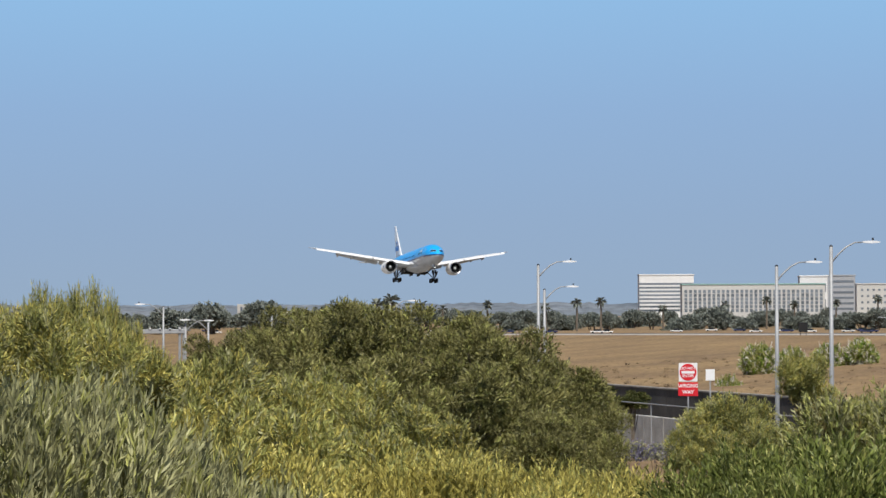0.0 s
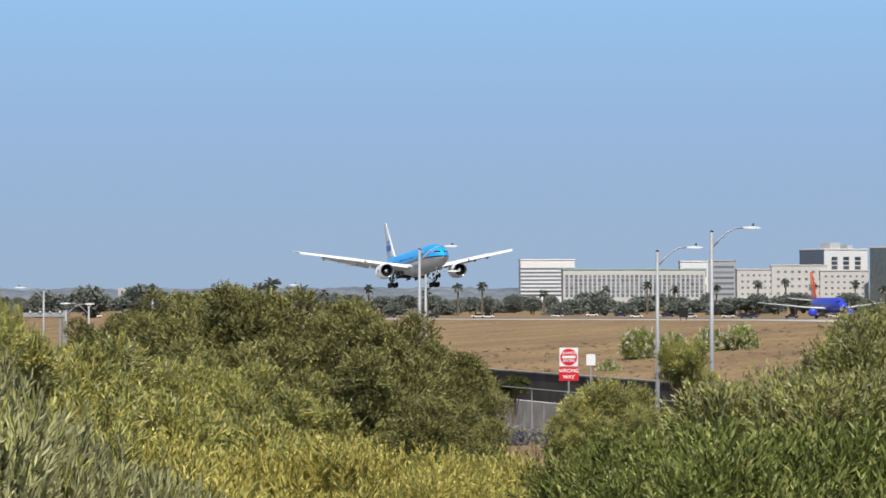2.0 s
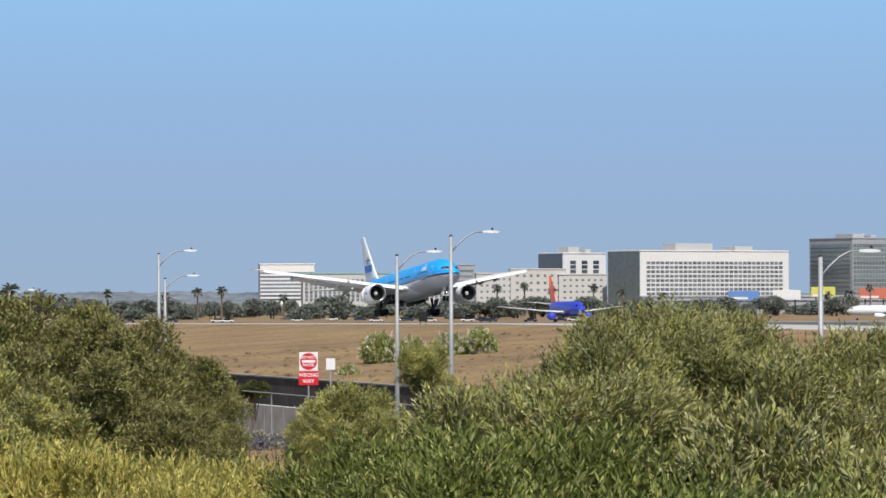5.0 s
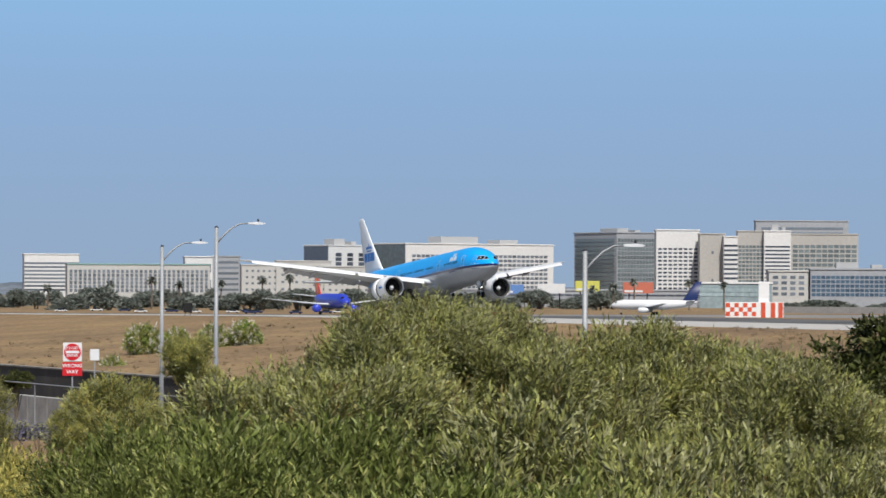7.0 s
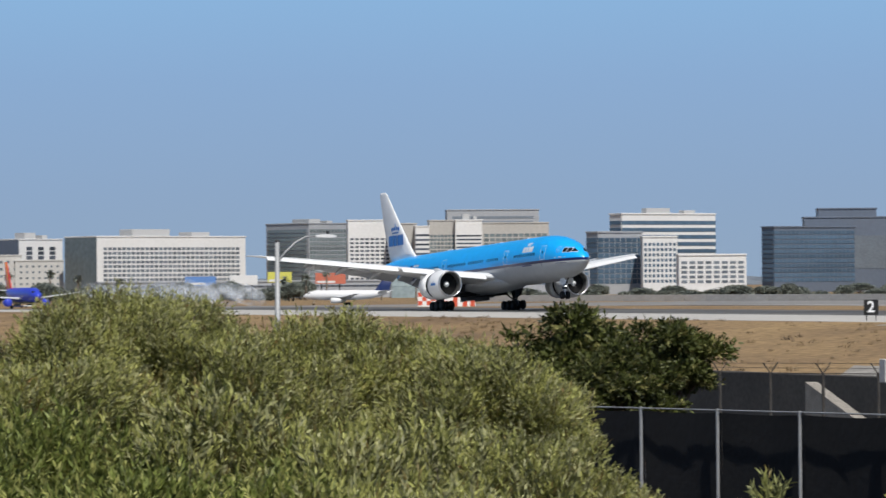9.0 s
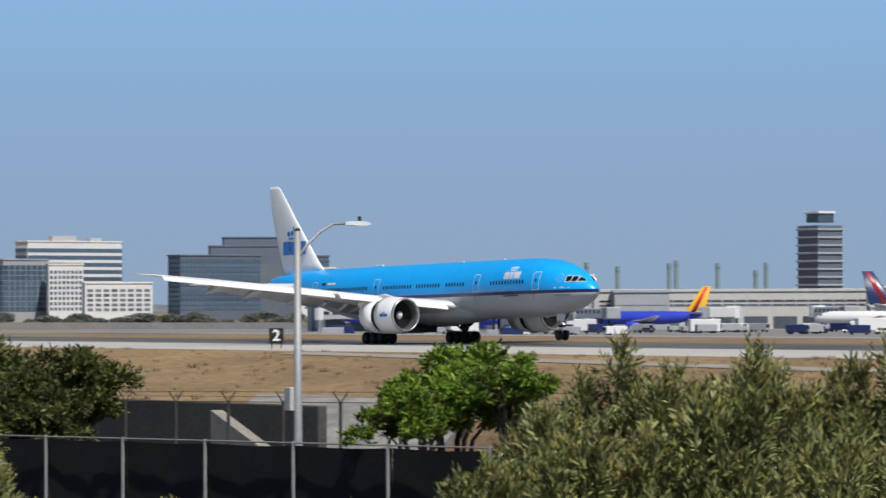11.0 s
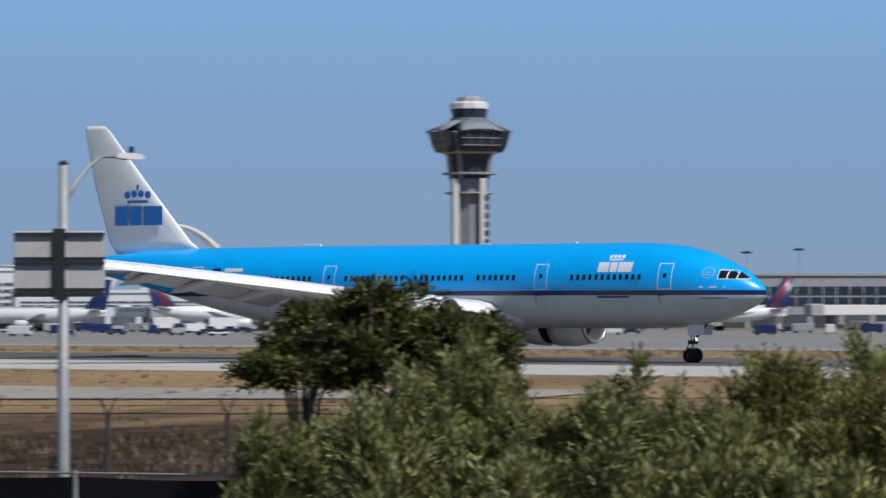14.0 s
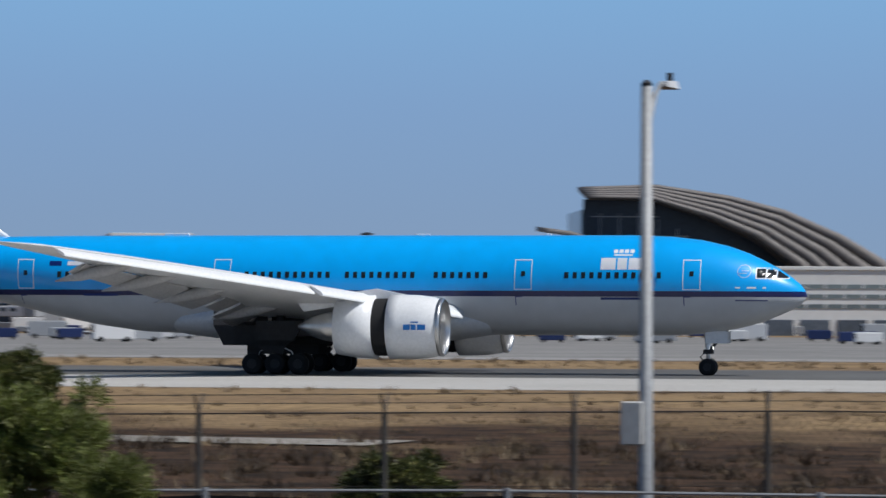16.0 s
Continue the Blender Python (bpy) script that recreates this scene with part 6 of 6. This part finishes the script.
    st = k.pop("st", (6, 2.6, 0.02))
    CROWN[key] = (rad, h, [(leaf_cloud("foliage", 100 * len(CROWN) + i, **k), stems("stem", i + 7 * len(CROWN), rad, h, st[0], st[1], st[2])) for i in range(count)])


M = LEAF
kind_of_plant("willow", 3, core=0.5, reach=(0.45, 0.85), depth=(0.72, 1.0), rad=1.0, h=0.9, lobes=40, sprigs=5200, per=15, length=0.047, width=0.0105, sprig=0.19, upright=0.52, jitter=0.24, mats=[M["olive"], M["grey"], M["brown"]], shares=(0.56, 0.36, 0.08), spread=0.5, lobe_size=(0.11, 0.21))
kind_of_plant("greenwillow", 2, core=0.5, reach=(0.45, 0.85), depth=(0.72, 1.0), rad=1.0, h=0.9, lobes=42, sprigs=5000, per=15, length=0.047, width=0.0105, sprig=0.19, upright=0.52, jitter=0.24, mats=[M["deep"], M["olive"]], shares=(0.75, 0.25), spread=0.5, lobe_size=(0.11, 0.21))
kind_of_plant("broom", 3, core=0.45, reach=(0.3, 0.82), rad=1.1, h=0.8, lobes=44, sprigs=4200, per=13, length=0.055, width=0.0105, sprig=0.2, upright=0.62, jitter=0.22, mats=[M["yellow"], M["olive"]], shares=(0.78, 0.22), spread=0.45, lobe_size=(0.11, 0.21))
kind_of_plant("greybush", 2, bushy=True, low=-0.8, rad=0.9, h=0.8, lobes=18, sprigs=2600, per=12, length=0.10, width=0.013, sprig=0.22, upright=0.74, jitter=0.22, mats=[M["grey"], M["olive"]], shares=(0.8, 0.2), spread=0.32)
kind_of_plant("midshrub", 2, core=0.4, reach=(0.3, 0.84), bushy=True, low=-0.8, rad=1.1, h=1.0, lobes=44, sprigs=4200, per=10, length=0.075, width=0.017, sprig=0.20, upright=0.5, jitter=0.22, mats=[M["olive"], M["yellow"], M["grey"]], shares=(0.5, 0.3, 0.2), spread=0.5, lobe_size=(0.10, 0.22))
kind_of_plant("acacia", 3, core=0.5, reach=(0.5, 0.9), bushy=True, low=-0.8, rad=2.2, h=1.9, lobes=70, sprigs=10500, per=10, length=0.095, width=0.026, sprig=0.20, upright=0.42, jitter=0.24, mats=[M["acacia"], M["olive"]], shares=(0.85, 0.15), spread=0.6, lobe_size=(0.10, 0.19), depth=(0.78, 1.0), st=(9, 2.0, 0.10))
kind_of_plant("ficus", 2, flat=0.5, core=0.1, reach=(0.42, 0.98), rad=1.6, h=1.15, lobes=30, sprigs=1900, per=9, length=0.14, width=0.058, sprig=0.24, upright=0.25, mats=[M["bright"], M["dark"]], shares=(0.8, 0.2), lobe_size=(0.11, 0.23), depth=(0.3, 1.0), st=(12, 1.6, 0.05))
kind_of_plant("darktree", 2, flat=0.6, core=0.18, reach=(0.35, 0.95), rad=1.7, h=1.35, lobes=42, sprigs=2900, per=9, length=0.14, width=0.05, sprig=0.26, upright=0.2, mats=[M["dark"], M["acacia"]], shares=(0.85, 0.15), lobe_size=(0.09, 0.21), depth=(0.35, 1.0), st=(12, 2.2, 0.05))
kind_of_plant("sage", 4, core=0.34, reach=(0.3, 0.86), bushy=True, low=-0.8, rad=0.62, h=0.72, lobes=30, sprigs=1700, per=12, length=0.075, width=0.017, sprig=0.17, upright=0.62, jitter=0.2, mats=[M["sage"], M["olive"], M["brown"]], shares=(0.72, 0.18, 0.10), spread=0.5, spire=1.1, lobe_size=(0.12, 0.24), depth=(0.4, 1.0))
kind_of_plant("greenbush", 2, core=0.34, reach=(0.3, 0.86), bushy=True, low=-0.8, rad=0.95, h=0.85, lobes=36, sprigs=2900, per=11, length=0.065, width=0.02, sprig=0.18, upright=0.5, jitter=0.22, mats=[M["deep"], M["sage"]], shares=(0.78, 0.22), spread=0.55, lobe_size=(0.11, 0.23), depth=(0.4, 1.0))
kind_of_plant("dryshrub", 2, bushy=True, low=-0.8, rad=0.8, h=0.8, lobes=20, sprigs=2100, per=11, length=0.065, width=0.014, sprig=0.2, upright=0.65, jitter=0.2, mats=[M["brown"], M["olive"]], shares=(0.65, 0.35), spread=0.48, spire=0.6, lobe_size=(0.2, 0.4))
kind_of_plant("oleander", 2, bushy=True, low=-0.8, rad=2.6, h=1.5, lobes=20, sprigs=2400, per=7, length=0.26, width=0.07, sprig=0.3, upright=0.4, mats=[M["olive"], M["bright"], M["white"]], shares=(0.56, 0.22, 0.22), lobe_size=(0.2, 0.34), st=(6, 0.6, 0.05))
kind_of_plant("lavender", 1, rad=0.9, h=0.5, lobes=8, sprigs=500, per=6, length=0.12, width=0.04, sprig=0.2, upright=0.7, mats=[M["purple"], M["grey"]], shares=(0.55, 0.45), st=(4, 0.6, 0.015))
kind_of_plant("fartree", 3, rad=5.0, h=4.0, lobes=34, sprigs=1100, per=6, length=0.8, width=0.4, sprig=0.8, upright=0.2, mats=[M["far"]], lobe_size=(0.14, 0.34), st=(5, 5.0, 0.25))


WORDS = {"willow": ("shrub", "olive-green willow-leaved shrub with upright leafy shoots", "shrub"), "greenwillow": ("green_willow_shrub", "deep green willow-leaved shrub with upright leafy shoots", "shrub"), "broom": ("broom_shrub", "yellow-green feathery broom shrub in dense growth", "shrub"),
         "greybush": ("grey_shrub", "grey-green shrub with long narrow leaves", "shrub"), "midshrub": ("mixed_shrub", "olive and yellowish shrub with some dry twigs", "shrub"),
         "acacia": ("acacia_tree", "broad dark-green acacia with a dense lumpy crown", "tree"), "ficus": ("young_tree", "bright green broad-leaved young tree behind a fence", "tree"),
         "darktree": ("tree", "dark green broad-leaved tree with an open crown", "tree"), "sage": ("sage_shrub", "sage-green spiky shrub with reddish dry tips", "shrub"),
         "dryshrub": ("dry_shrub", "brownish half-dry shrub with upright twigs", "shrub"), "oleander": ("oleander", "oleander bush with white blossom on a dry bank", "shrub"),
         "greenbush": ("green_shrub", "deep green leafy shrub with paler shoot tips", "shrub"), "lavender": ("lavender", "low lavender clump with purple flowers", "flowers"), "fartree": ("far_tree", "dark rounded street tree in the distance, leaves coloured pale for haze", "tree")}
planted = {}


def plant(key, b, r, top, width, tall=None, group=""):
    """Sets a plant of half width `width` at that bearing and range with its top at z = top."""
    rad, h, meshes = CROWN[key]
    n = planted[key] = planted.get(key, -1) + 1
    leaf, wood = meshes[n % len(meshes)]
    p = at(b, r)
    name, label, cat = WORDS[key]
    sx = width / rad
    sz = (tall or width * h / rad) / h
    t = thing(name, (p.x, p.y, top - h * sz), label, cat, group or key + " plants", rz=(n * 77.0) % 360)
    t.scale = (sx, sx, sz)
    piece("crown", leaf, t)
    piece("stem", wood, t)
    return t


# bearing, range, elevation of the top (degrees), half width
def row(key, rows, tall=None):
    for b, r, el, w in rows:
        plant(key, b, r, EYE[2] + r * math.tan(radians(el)), w, tall)


row("willow", [(-68.85, 17.5, 0.23, 0.5), (-69.7, 17, -0.15, 0.55), (-67.4, 17.5, -0.39, 0.65), (-68.2, 18, 0.09, 0.45), (-66.4, 18, -0.35, 0.75), (-64.9, 18, -0.35, 0.65), (-63.6, 17.5, -0.57, 0.6), (-65.6, 18, -0.29, 0.55), (-70.7, 16, -0.69, 0.65), (-62.9, 17.5, -1.17, 0.38),
               (-67.3, 14, -1.25, 0.9), (-65, 14, -1.4, 0.9), (-63.3, 14, -1.85, 0.55), (-61.9, 14, -2.7, 0.34),  (-66, 12, -2.2, 0.8), (-63.9, 12, -2.5, 0.6)])
row("greenwillow", [(-72.2, 15, -1.45, 0.7), (-73.3, 14, -1.95, 0.6), (-69.9, 14, -1.2, 0.9), (-71.5, 12.5, -2.1, 0.7), (-68.6, 12, -2.0, 0.8), (-72.9, 13, -2.3, 0.5)])
row("broom", [(-80.5, 22, -1.75, 1.0), (-78.3, 22, -1.75, 1.0), (-76.6, 22, -1.95, 0.85), (-75.3, 21, -2.15, 0.75), (-74.2, 20, -2.45, 0.65), (-76.0, 19, -2.35, 0.7), (-74.7, 18.5, -2.7, 0.6), (-77.6, 25, -1.7, 0.9), (-82.0, 24, -1.3, 1.0), (-79.5, 18, -2.3, 0.9), (-77.5, 18, -2.5, 0.9), (-75.8, 18, -2.9, 0.7)])
row("midshrub", [(-83.6, 28, -0.15, 1.0), (-82.3, 29, -0.45, 0.9), (-81.3, 30, -0.55, 0.8), (-84.6, 26, -0.6, 1.2), (-80.6, 28, -1.1, 0.9), (-79.2, 28, -1.3, 0.9)])
row("greybush", [(-83.3, 11.5, -1.05, 0.42), (-82.3, 12, -1.6, 0.5), (-84.3, 11, -0.95, 0.5), (-81.3, 13, -2.2, 0.45), (-80.3, 14, -2.5, 0.45)])
row("midshrub", [(-80.9, 42, -0.72, 0.9), (-79.9, 44, -0.78, 1.0), (-79.0, 42, -0.85, 0.9), (-81.6, 40, -0.6, 0.9), (-78.2, 38, -1.3, 0.8), (-80.1, 36, -1.2, 1.0)])
row("midshrub", [(-83.55, 27, 0.42, 0.34), (-82.85, 28, 0.62, 0.28), (-84.05, 27, 0.45, 0.4), (-82.3, 29, 0.30, 0.24), (-83.2, 27.5, 0.38, 0.3), (-82.55, 28.5, 0.45, 0.22)], 0.8)
row("midshrub", [(-83.0, 26, 0.05, 0.6), (-82.2, 27, -0.15, 0.5), (-83.9, 26, 0.1, 0.6)], 0.6)
row("acacia", [(-78.75, 73, 0.16, 2.1), (-77.7, 72, 0.05, 2.3), (-76.6, 70, -0.1, 1.9), (-79.8, 76, 0.06, 1.6), (-80.7, 77, -0.3, 1.1), (-75.95, 69, -0.85, 1.25), (-78.3, 69, -0.6, 2.2), (-77.0, 67, -0.8, 2.1), (-79.5, 70, -0.7, 1.7), (-76.0, 66, -1.5, 1.3)])
row("midshrub", [(-73.55, 62, -1.12, 0.85), (-72.35, 56, -0.62, 0.5), (-71.6, 52, -1.2, 0.6), (-74.0, 60, -1.7, 0.5), (-72.9, 55, -1.5, 0.7)])
row("darktree", [(-62.3, 86, -0.38, 2.3), (-61.1, 84, -0.42, 1.7), (-61.7, 82, -1.0, 1.5)])
row("ficus", [(-55.45, 71, -0.46, 1.7), (-54.6, 69, -0.7, 1.0), (-56.0, 69, -1.1, 1.1), (-45.4, 60, -0.72, 1.25), (-46.3, 61, -0.95, 0.7)])
row("darktree", [(-35.9, 47.5, 0.62, 1.35), (-37.2, 47, 0.0, 0.95), (-34.9, 47, 0.05, 0.85), (-19.8, 40, 0.0, 0.9), (-18.8, 39, -0.5, 0.6), (-20.9, 39, -0.55, 0.6)])
row("darktree", [(-13.2, 67, -1.95, 1.15)], 0.9)
row("sage", [(-53.9, 22, -1.2, 0.5), (-52.7, 22, -0.72, 0.42), (-51.9, 22, -1.0, 0.42), (-51.1, 22, -1.08, 0.42), (-50.3, 22, -0.98, 0.42), (-49.5, 22, -1.15, 0.42), (-48.7, 22, -0.62, 0.45), (-47.7, 22, -0.9, 0.42), (-46.9, 22, -0.78, 0.42), (-46.1, 21, -1.45, 0.42),
             (-53.2, 19, -1.8, 0.5), (-51.6, 19, -1.6, 0.55), (-50.0, 19, -1.6, 0.55), (-48.3, 19, -1.5, 0.55), (-46.9, 19, -1.75, 0.5), (-45.4, 20, -2.3, 0.4), (-54.8, 21, -2.0, 0.4), (-60.0, 16, -3.2, 0.4), (-57.2, 20, -3.1, 0.45),
             (-37.7, 21, -2.0, 0.36), (-37.0, 21, -1.5, 0.4), (-36.2, 21, -1.15, 0.42), (-35.4, 21, -0.88, 0.42), (-34.5, 21, -0.92, 0.42), (-33.5, 21, -1.3, 0.4), (-32.5, 21, -0.92, 0.42), (-31.4, 21, -1.45, 0.4), (-36.0, 18, -2.1, 0.5), (-34.2, 18, -1.9, 0.5), (-32.4, 18, -1.8, 0.5), (-30.8, 18, -2.0, 0.5),
             (-29.2, 21, -0.95, 0.42), (-29.4, 18, -2.0, 0.5)])
row("dryshrub", [(-27.2, 21, -0.9, 0.4), (-26.4, 21, -1.35, 0.4), (-25.7, 21, -1.75, 0.36), (-27.4, 18, -1.9, 0.5), (-25.9, 18, -2.4, 0.4), (-30.3, 21.5, -0.85, 0.5), (-28.2, 22, -0.62, 0.5), (-28.9, 20, -1.2, 0.5), (-24.9, 22, -2.2, 0.4)])
row("greenbush", [(-22.7, 26, -1.15, 0.55), (-21.7, 26, -0.95, 0.6), (-20.5, 26, -1.0, 0.6), (-19.3, 26, -0.92, 0.6), (-18.1, 26, -1.1, 0.5), (-23.4, 25, -1.8, 0.4), (-17.4, 25, -2.1, 0.35), (-21.8, 23, -2.3, 0.6), (-19.6, 23, -2.3, 0.6)])
row("oleander", [(-73.0, 470, -0.50, 3.4), (-72.55, 480, -0.56, 2.8), (-72.0, 480, -0.50, 3.2), (-71.55, 480, -0.44, 3.0), (-73.45, 440, -0.95, 2.2), (-72.2, 470, -0.88, 2.9), (-72.75, 475, -0.70, 3.1)], 2.7)
row("lavender", [(-74.85, 90, -1.98, 0.6), (-74.5, 92, -2.02, 0.55), (-74.2, 90, -2.06, 0.6)])
row("darktree", [(-75.35, 300, -1.05, 1.9), (-74.85, 310, -1.15, 1.6), (-75.9, 300, -1.1, 1.4), (-69.95, 230, -0.45, 1.3), (-69.4, 230, -0.5, 1.1)])
# street trees and hedges below the hotels
rng = random.Random(11)
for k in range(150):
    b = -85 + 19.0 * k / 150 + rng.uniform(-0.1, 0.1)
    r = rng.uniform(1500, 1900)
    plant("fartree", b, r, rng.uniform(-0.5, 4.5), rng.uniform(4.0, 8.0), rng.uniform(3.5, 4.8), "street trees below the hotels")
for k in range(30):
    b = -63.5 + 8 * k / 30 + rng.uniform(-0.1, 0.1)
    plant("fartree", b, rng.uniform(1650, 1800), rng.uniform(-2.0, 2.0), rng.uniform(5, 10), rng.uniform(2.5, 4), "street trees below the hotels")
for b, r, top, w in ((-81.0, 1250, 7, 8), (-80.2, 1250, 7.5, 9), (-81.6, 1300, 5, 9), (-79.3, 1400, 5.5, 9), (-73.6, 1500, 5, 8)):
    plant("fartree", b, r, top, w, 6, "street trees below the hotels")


def palm(b, r, top, k=1.0):
    """A fan palm: slim trunk, a head of drooping fronds."""
    p = at(b, r)
    t = thing("palm_tree", (p.x, p.y, 0), "tall fan palm with a ragged head of fronds", "palm tree", "palms below the hotels")
    part("trunk", tubed([(0, 0, -6), (0.3, 0, top * 0.5), (0, 0, top - 1.5)], [0.45, 0.35, 0.3], 7), BARK, t)
    g = random.Random(int(b * 100))
    bm = bmesh.new()
    for q in range(34):
        a, e = g.uniform(0, 2 * math.pi), g.uniform(-0.9, 1.2)
        d = Vector((math.cos(a) * math.cos(e), math.sin(a) * math.cos(e), math.sin(e)))
        s = d.cross(Vector((0, 0, 1))).normalized() * 0.55 * k
        o = Vector((0, 0, top - 1.5))
        m1, m2 = o + d * 1.5 * k, o + d * 2.6 * k - Vector((0, 0, 0.7 * k))
        vs = [bm.verts.new(v) for v in (o, m1 + s, m2, m1 - s)]
        bm.faces.new(vs)
    # fronds share the leaf colour that has haze mixed in
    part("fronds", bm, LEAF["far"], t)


for b, r, el in ((-78.55, 900, 0.15), (-78.35, 900, 0.22), (-76.95, 1500, 0.12), (-76.1, 1500, 0.08), (-75.65, 1450, 0.14), (-75.3, 1450, 0.16), (-77.6, 1600, 0.05), (-79.9, 1500, 0.02), (-73.5, 1600, 0.10), (-72.9, 1600, 0.16), (-72.5, 1600, 0.1), (-74.4, 1600, 0.05),
                 (-71.9, 1600, 0.12), (-71.3, 1600, 0.18), (-70.9, 1700, 0.2), (-70.5, 1700, 0.15), (-69.9, 1700, 0.18), (-69.5, 1700, 0.1), (-68.9, 1700, 0.05), (-66.2, 1700, 0.1), (-65.9, 1700, 0.16), (-65.1, 1700, 0.15), (-64.6, 1700, 0.12), (-66.5, 1700, 0.06)):
    palm(b, r, EYE[2] + r * math.tan(radians(el)))
# far low town and ridge on the horizon, the ridge's haze put into its colours
t = thing("white_block", at(-80.43, 1900), "small white block with dark slots above distant trees", "building", rz=80)
part("wall", box((-5, 0, -6), (5, 10, 6.8), 0.1), BEIGE, t)
for k in (-3, 0.5, 3.5):
    part("window", box((k - 0.5, -0.1, 2), (k + 0.5, 0.1, 5.5)), DARKWIN, t)
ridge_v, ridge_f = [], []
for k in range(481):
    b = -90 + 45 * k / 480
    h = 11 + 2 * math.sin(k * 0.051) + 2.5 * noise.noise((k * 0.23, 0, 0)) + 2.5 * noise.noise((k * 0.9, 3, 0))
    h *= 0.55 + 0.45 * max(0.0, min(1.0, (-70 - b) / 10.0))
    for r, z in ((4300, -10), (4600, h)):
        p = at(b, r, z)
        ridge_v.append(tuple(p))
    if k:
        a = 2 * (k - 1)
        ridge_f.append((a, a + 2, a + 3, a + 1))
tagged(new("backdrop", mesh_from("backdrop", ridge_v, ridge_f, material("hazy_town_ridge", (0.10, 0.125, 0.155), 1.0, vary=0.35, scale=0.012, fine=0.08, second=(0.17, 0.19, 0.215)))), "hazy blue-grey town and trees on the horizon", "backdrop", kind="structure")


# dry weed tufts between the fence and the service road


def weed_field(name, seed, n, x0, x1, y0, y1, size, mats, shares):
    g = np.random.default_rng(seed)
    k = 26
    cx, cy = g.uniform(x0, x1, n), g.uniform(y0, y1, n)
    sz = size * g.uniform(0.4, 1.5, n) ** 1.5
    cz = np.array([ground_z(a, b) for a, b in zip(cx, cy)])
    i = np.repeat(np.arange(n), k)
    m = n * k
    ang, lean = g.uniform(0, 2 * np.pi, m), g.uniform(0.1, 1.1, m)
    d = np.stack([np.cos(ang) * np.sin(lean), np.sin(ang) * np.sin(lean), np.cos(lean)], -1)
    base = np.stack([cx[i] + g.normal(0, 0.5, m) * sz[i], cy[i] + g.normal(0, 0.5, m) * sz[i], cz[i] - 0.02], -1)
    side = unit(np.cross(d, g.normal(size=(m, 3))))
    L, W = (sz[i] * g.uniform(0.5, 1.1, m))[:, None], (sz[i] * 0.10)[:, None]
    v = np.stack([base - side * W * 0.5, base + side * W * 0.5, base + d * L * 0.6 + side * W * 0.45, base + d * L], 1)
    me = bpy.data.meshes.new(name)
    me.vertices.add(m * 4)
    me.vertices.foreach_set("co", v.reshape(-1).astype(np.float32))
    me.loops.add(m * 4)
    me.loops.foreach_set("vertex_index", np.arange(m * 4, dtype=np.int32))
    me.polygons.add(m)
    me.polygons.foreach_set("loop_start", np.arange(0, m * 4, 4, dtype=np.int32))
    for q in mats:
        me.materials.append(q)
    me.polygons.foreach_set("material_index", np.repeat(g.choice(len(mats), n, p=shares), k).astype(np.int32))
    me.update(calc_edges=True)
    return tagged(new(name, me), "dry brown weeds and grass tufts on bare earth", "weeds", kind="stuff")


STRAW = leaf_material("straw", (0.13, 0.095, 0.056), (0.30, 0.215, 0.125))
WEED = leaf_material("dark_dry_weed", (0.026, 0.018, 0.011), (0.105, 0.068, 0.038))
weed_field("dry_weeds", 3, 2600, -120, 16, 62, 128, 0.36, [WEED, STRAW], (0.7, 0.3))
weed_field("dry_grass", 4, 2200, -240, 30, 128, 195, 0.22, [STRAW, WEED], (0.92, 0.08))
weed_field("bank_grass", 5, 1800, -520, -200, 105, 195, 0.3, [STRAW, WEED], (0.93, 0.07))
weed_field("infield_grass", 6, 1200, -260, 60, 264, 328, 0.3, [STRAW, WEED], (0.9, 0.1))

# ---- tyre smoke ----
smoke = bpy.data.materials.new("tyre_smoke")
smoke.use_nodes = True
sn, sl = smoke.node_tree.nodes, smoke.node_tree.links
sn["Principled BSDF"].inputs["Base Color"].default_value = (0.62, 0.66, 0.72, 1)
sn["Principled BSDF"].inputs["Roughness"].default_value = 1.0
clear, smix, snoise, stc, smap = sn.new("ShaderNodeBsdfTransparent"), sn.new("ShaderNodeMixShader"), sn.new("ShaderNodeTexNoise"), sn.new("ShaderNodeTexCoord"), sn.new("ShaderNodeMapRange")
snoise.inputs["Scale"].default_value, snoise.inputs["Detail"].default_value = 0.5, 5
smap.inputs["From Min"].default_value, smap.inputs["From Max"].default_value = 0.3, 0.75
smap.inputs["To Min"].default_value, smap.inputs["To Max"].default_value = 0.0, 0.34
sl.new(stc.outputs["Object"], snoise.inputs["Vector"])
sl.new(snoise.outputs["Fac"], smap.inputs["Value"])
sl.new(smap.outputs[0], smix.inputs[0])
sl.new(clear.outputs[0], smix.inputs[1])
sl.new(sn["Principled BSDF"].outputs[0], smix.inputs[2])
sl.new(smix.outputs[0], sn["Material Output"].inputs["Surface"])
SMOKE, SMOKE_AT = [], []
for k in range(9):
    g = random.Random(40 + k)
    bm = bmesh.new()
    bmesh.ops.create_icosphere(bm, subdivisions=3, radius=1.0)
    for v in bm.verts:
        v.co *= 1 + 0.35 * noise.noise(v.co * 1.6 + Vector((k * 7, 0, 0)))
        v.co = Vector((v.co.x * g.uniform(2.8, 3.2) * 1.4, v.co.y * 2.4, v.co.z * 1.5))
    me = bpy.data.meshes.new("smoke_puff")
    bm.to_mesh(me)
    bm.free()
    me.materials.append(smoke)
    me.shade_smooth()
    SMOKE.append(tagged(new("smoke_puff", me), "thin bluish-white puff of tyre smoke over the runway", "smoke", "tyre smoke"))
    SMOKE_AT.append((-572 - 5.2 * k, 234 + (k % 2) * 11 + g.uniform(-1, 1), g.uniform(1.6, 2.8), 7.75 - 0.06 * k))


motions()
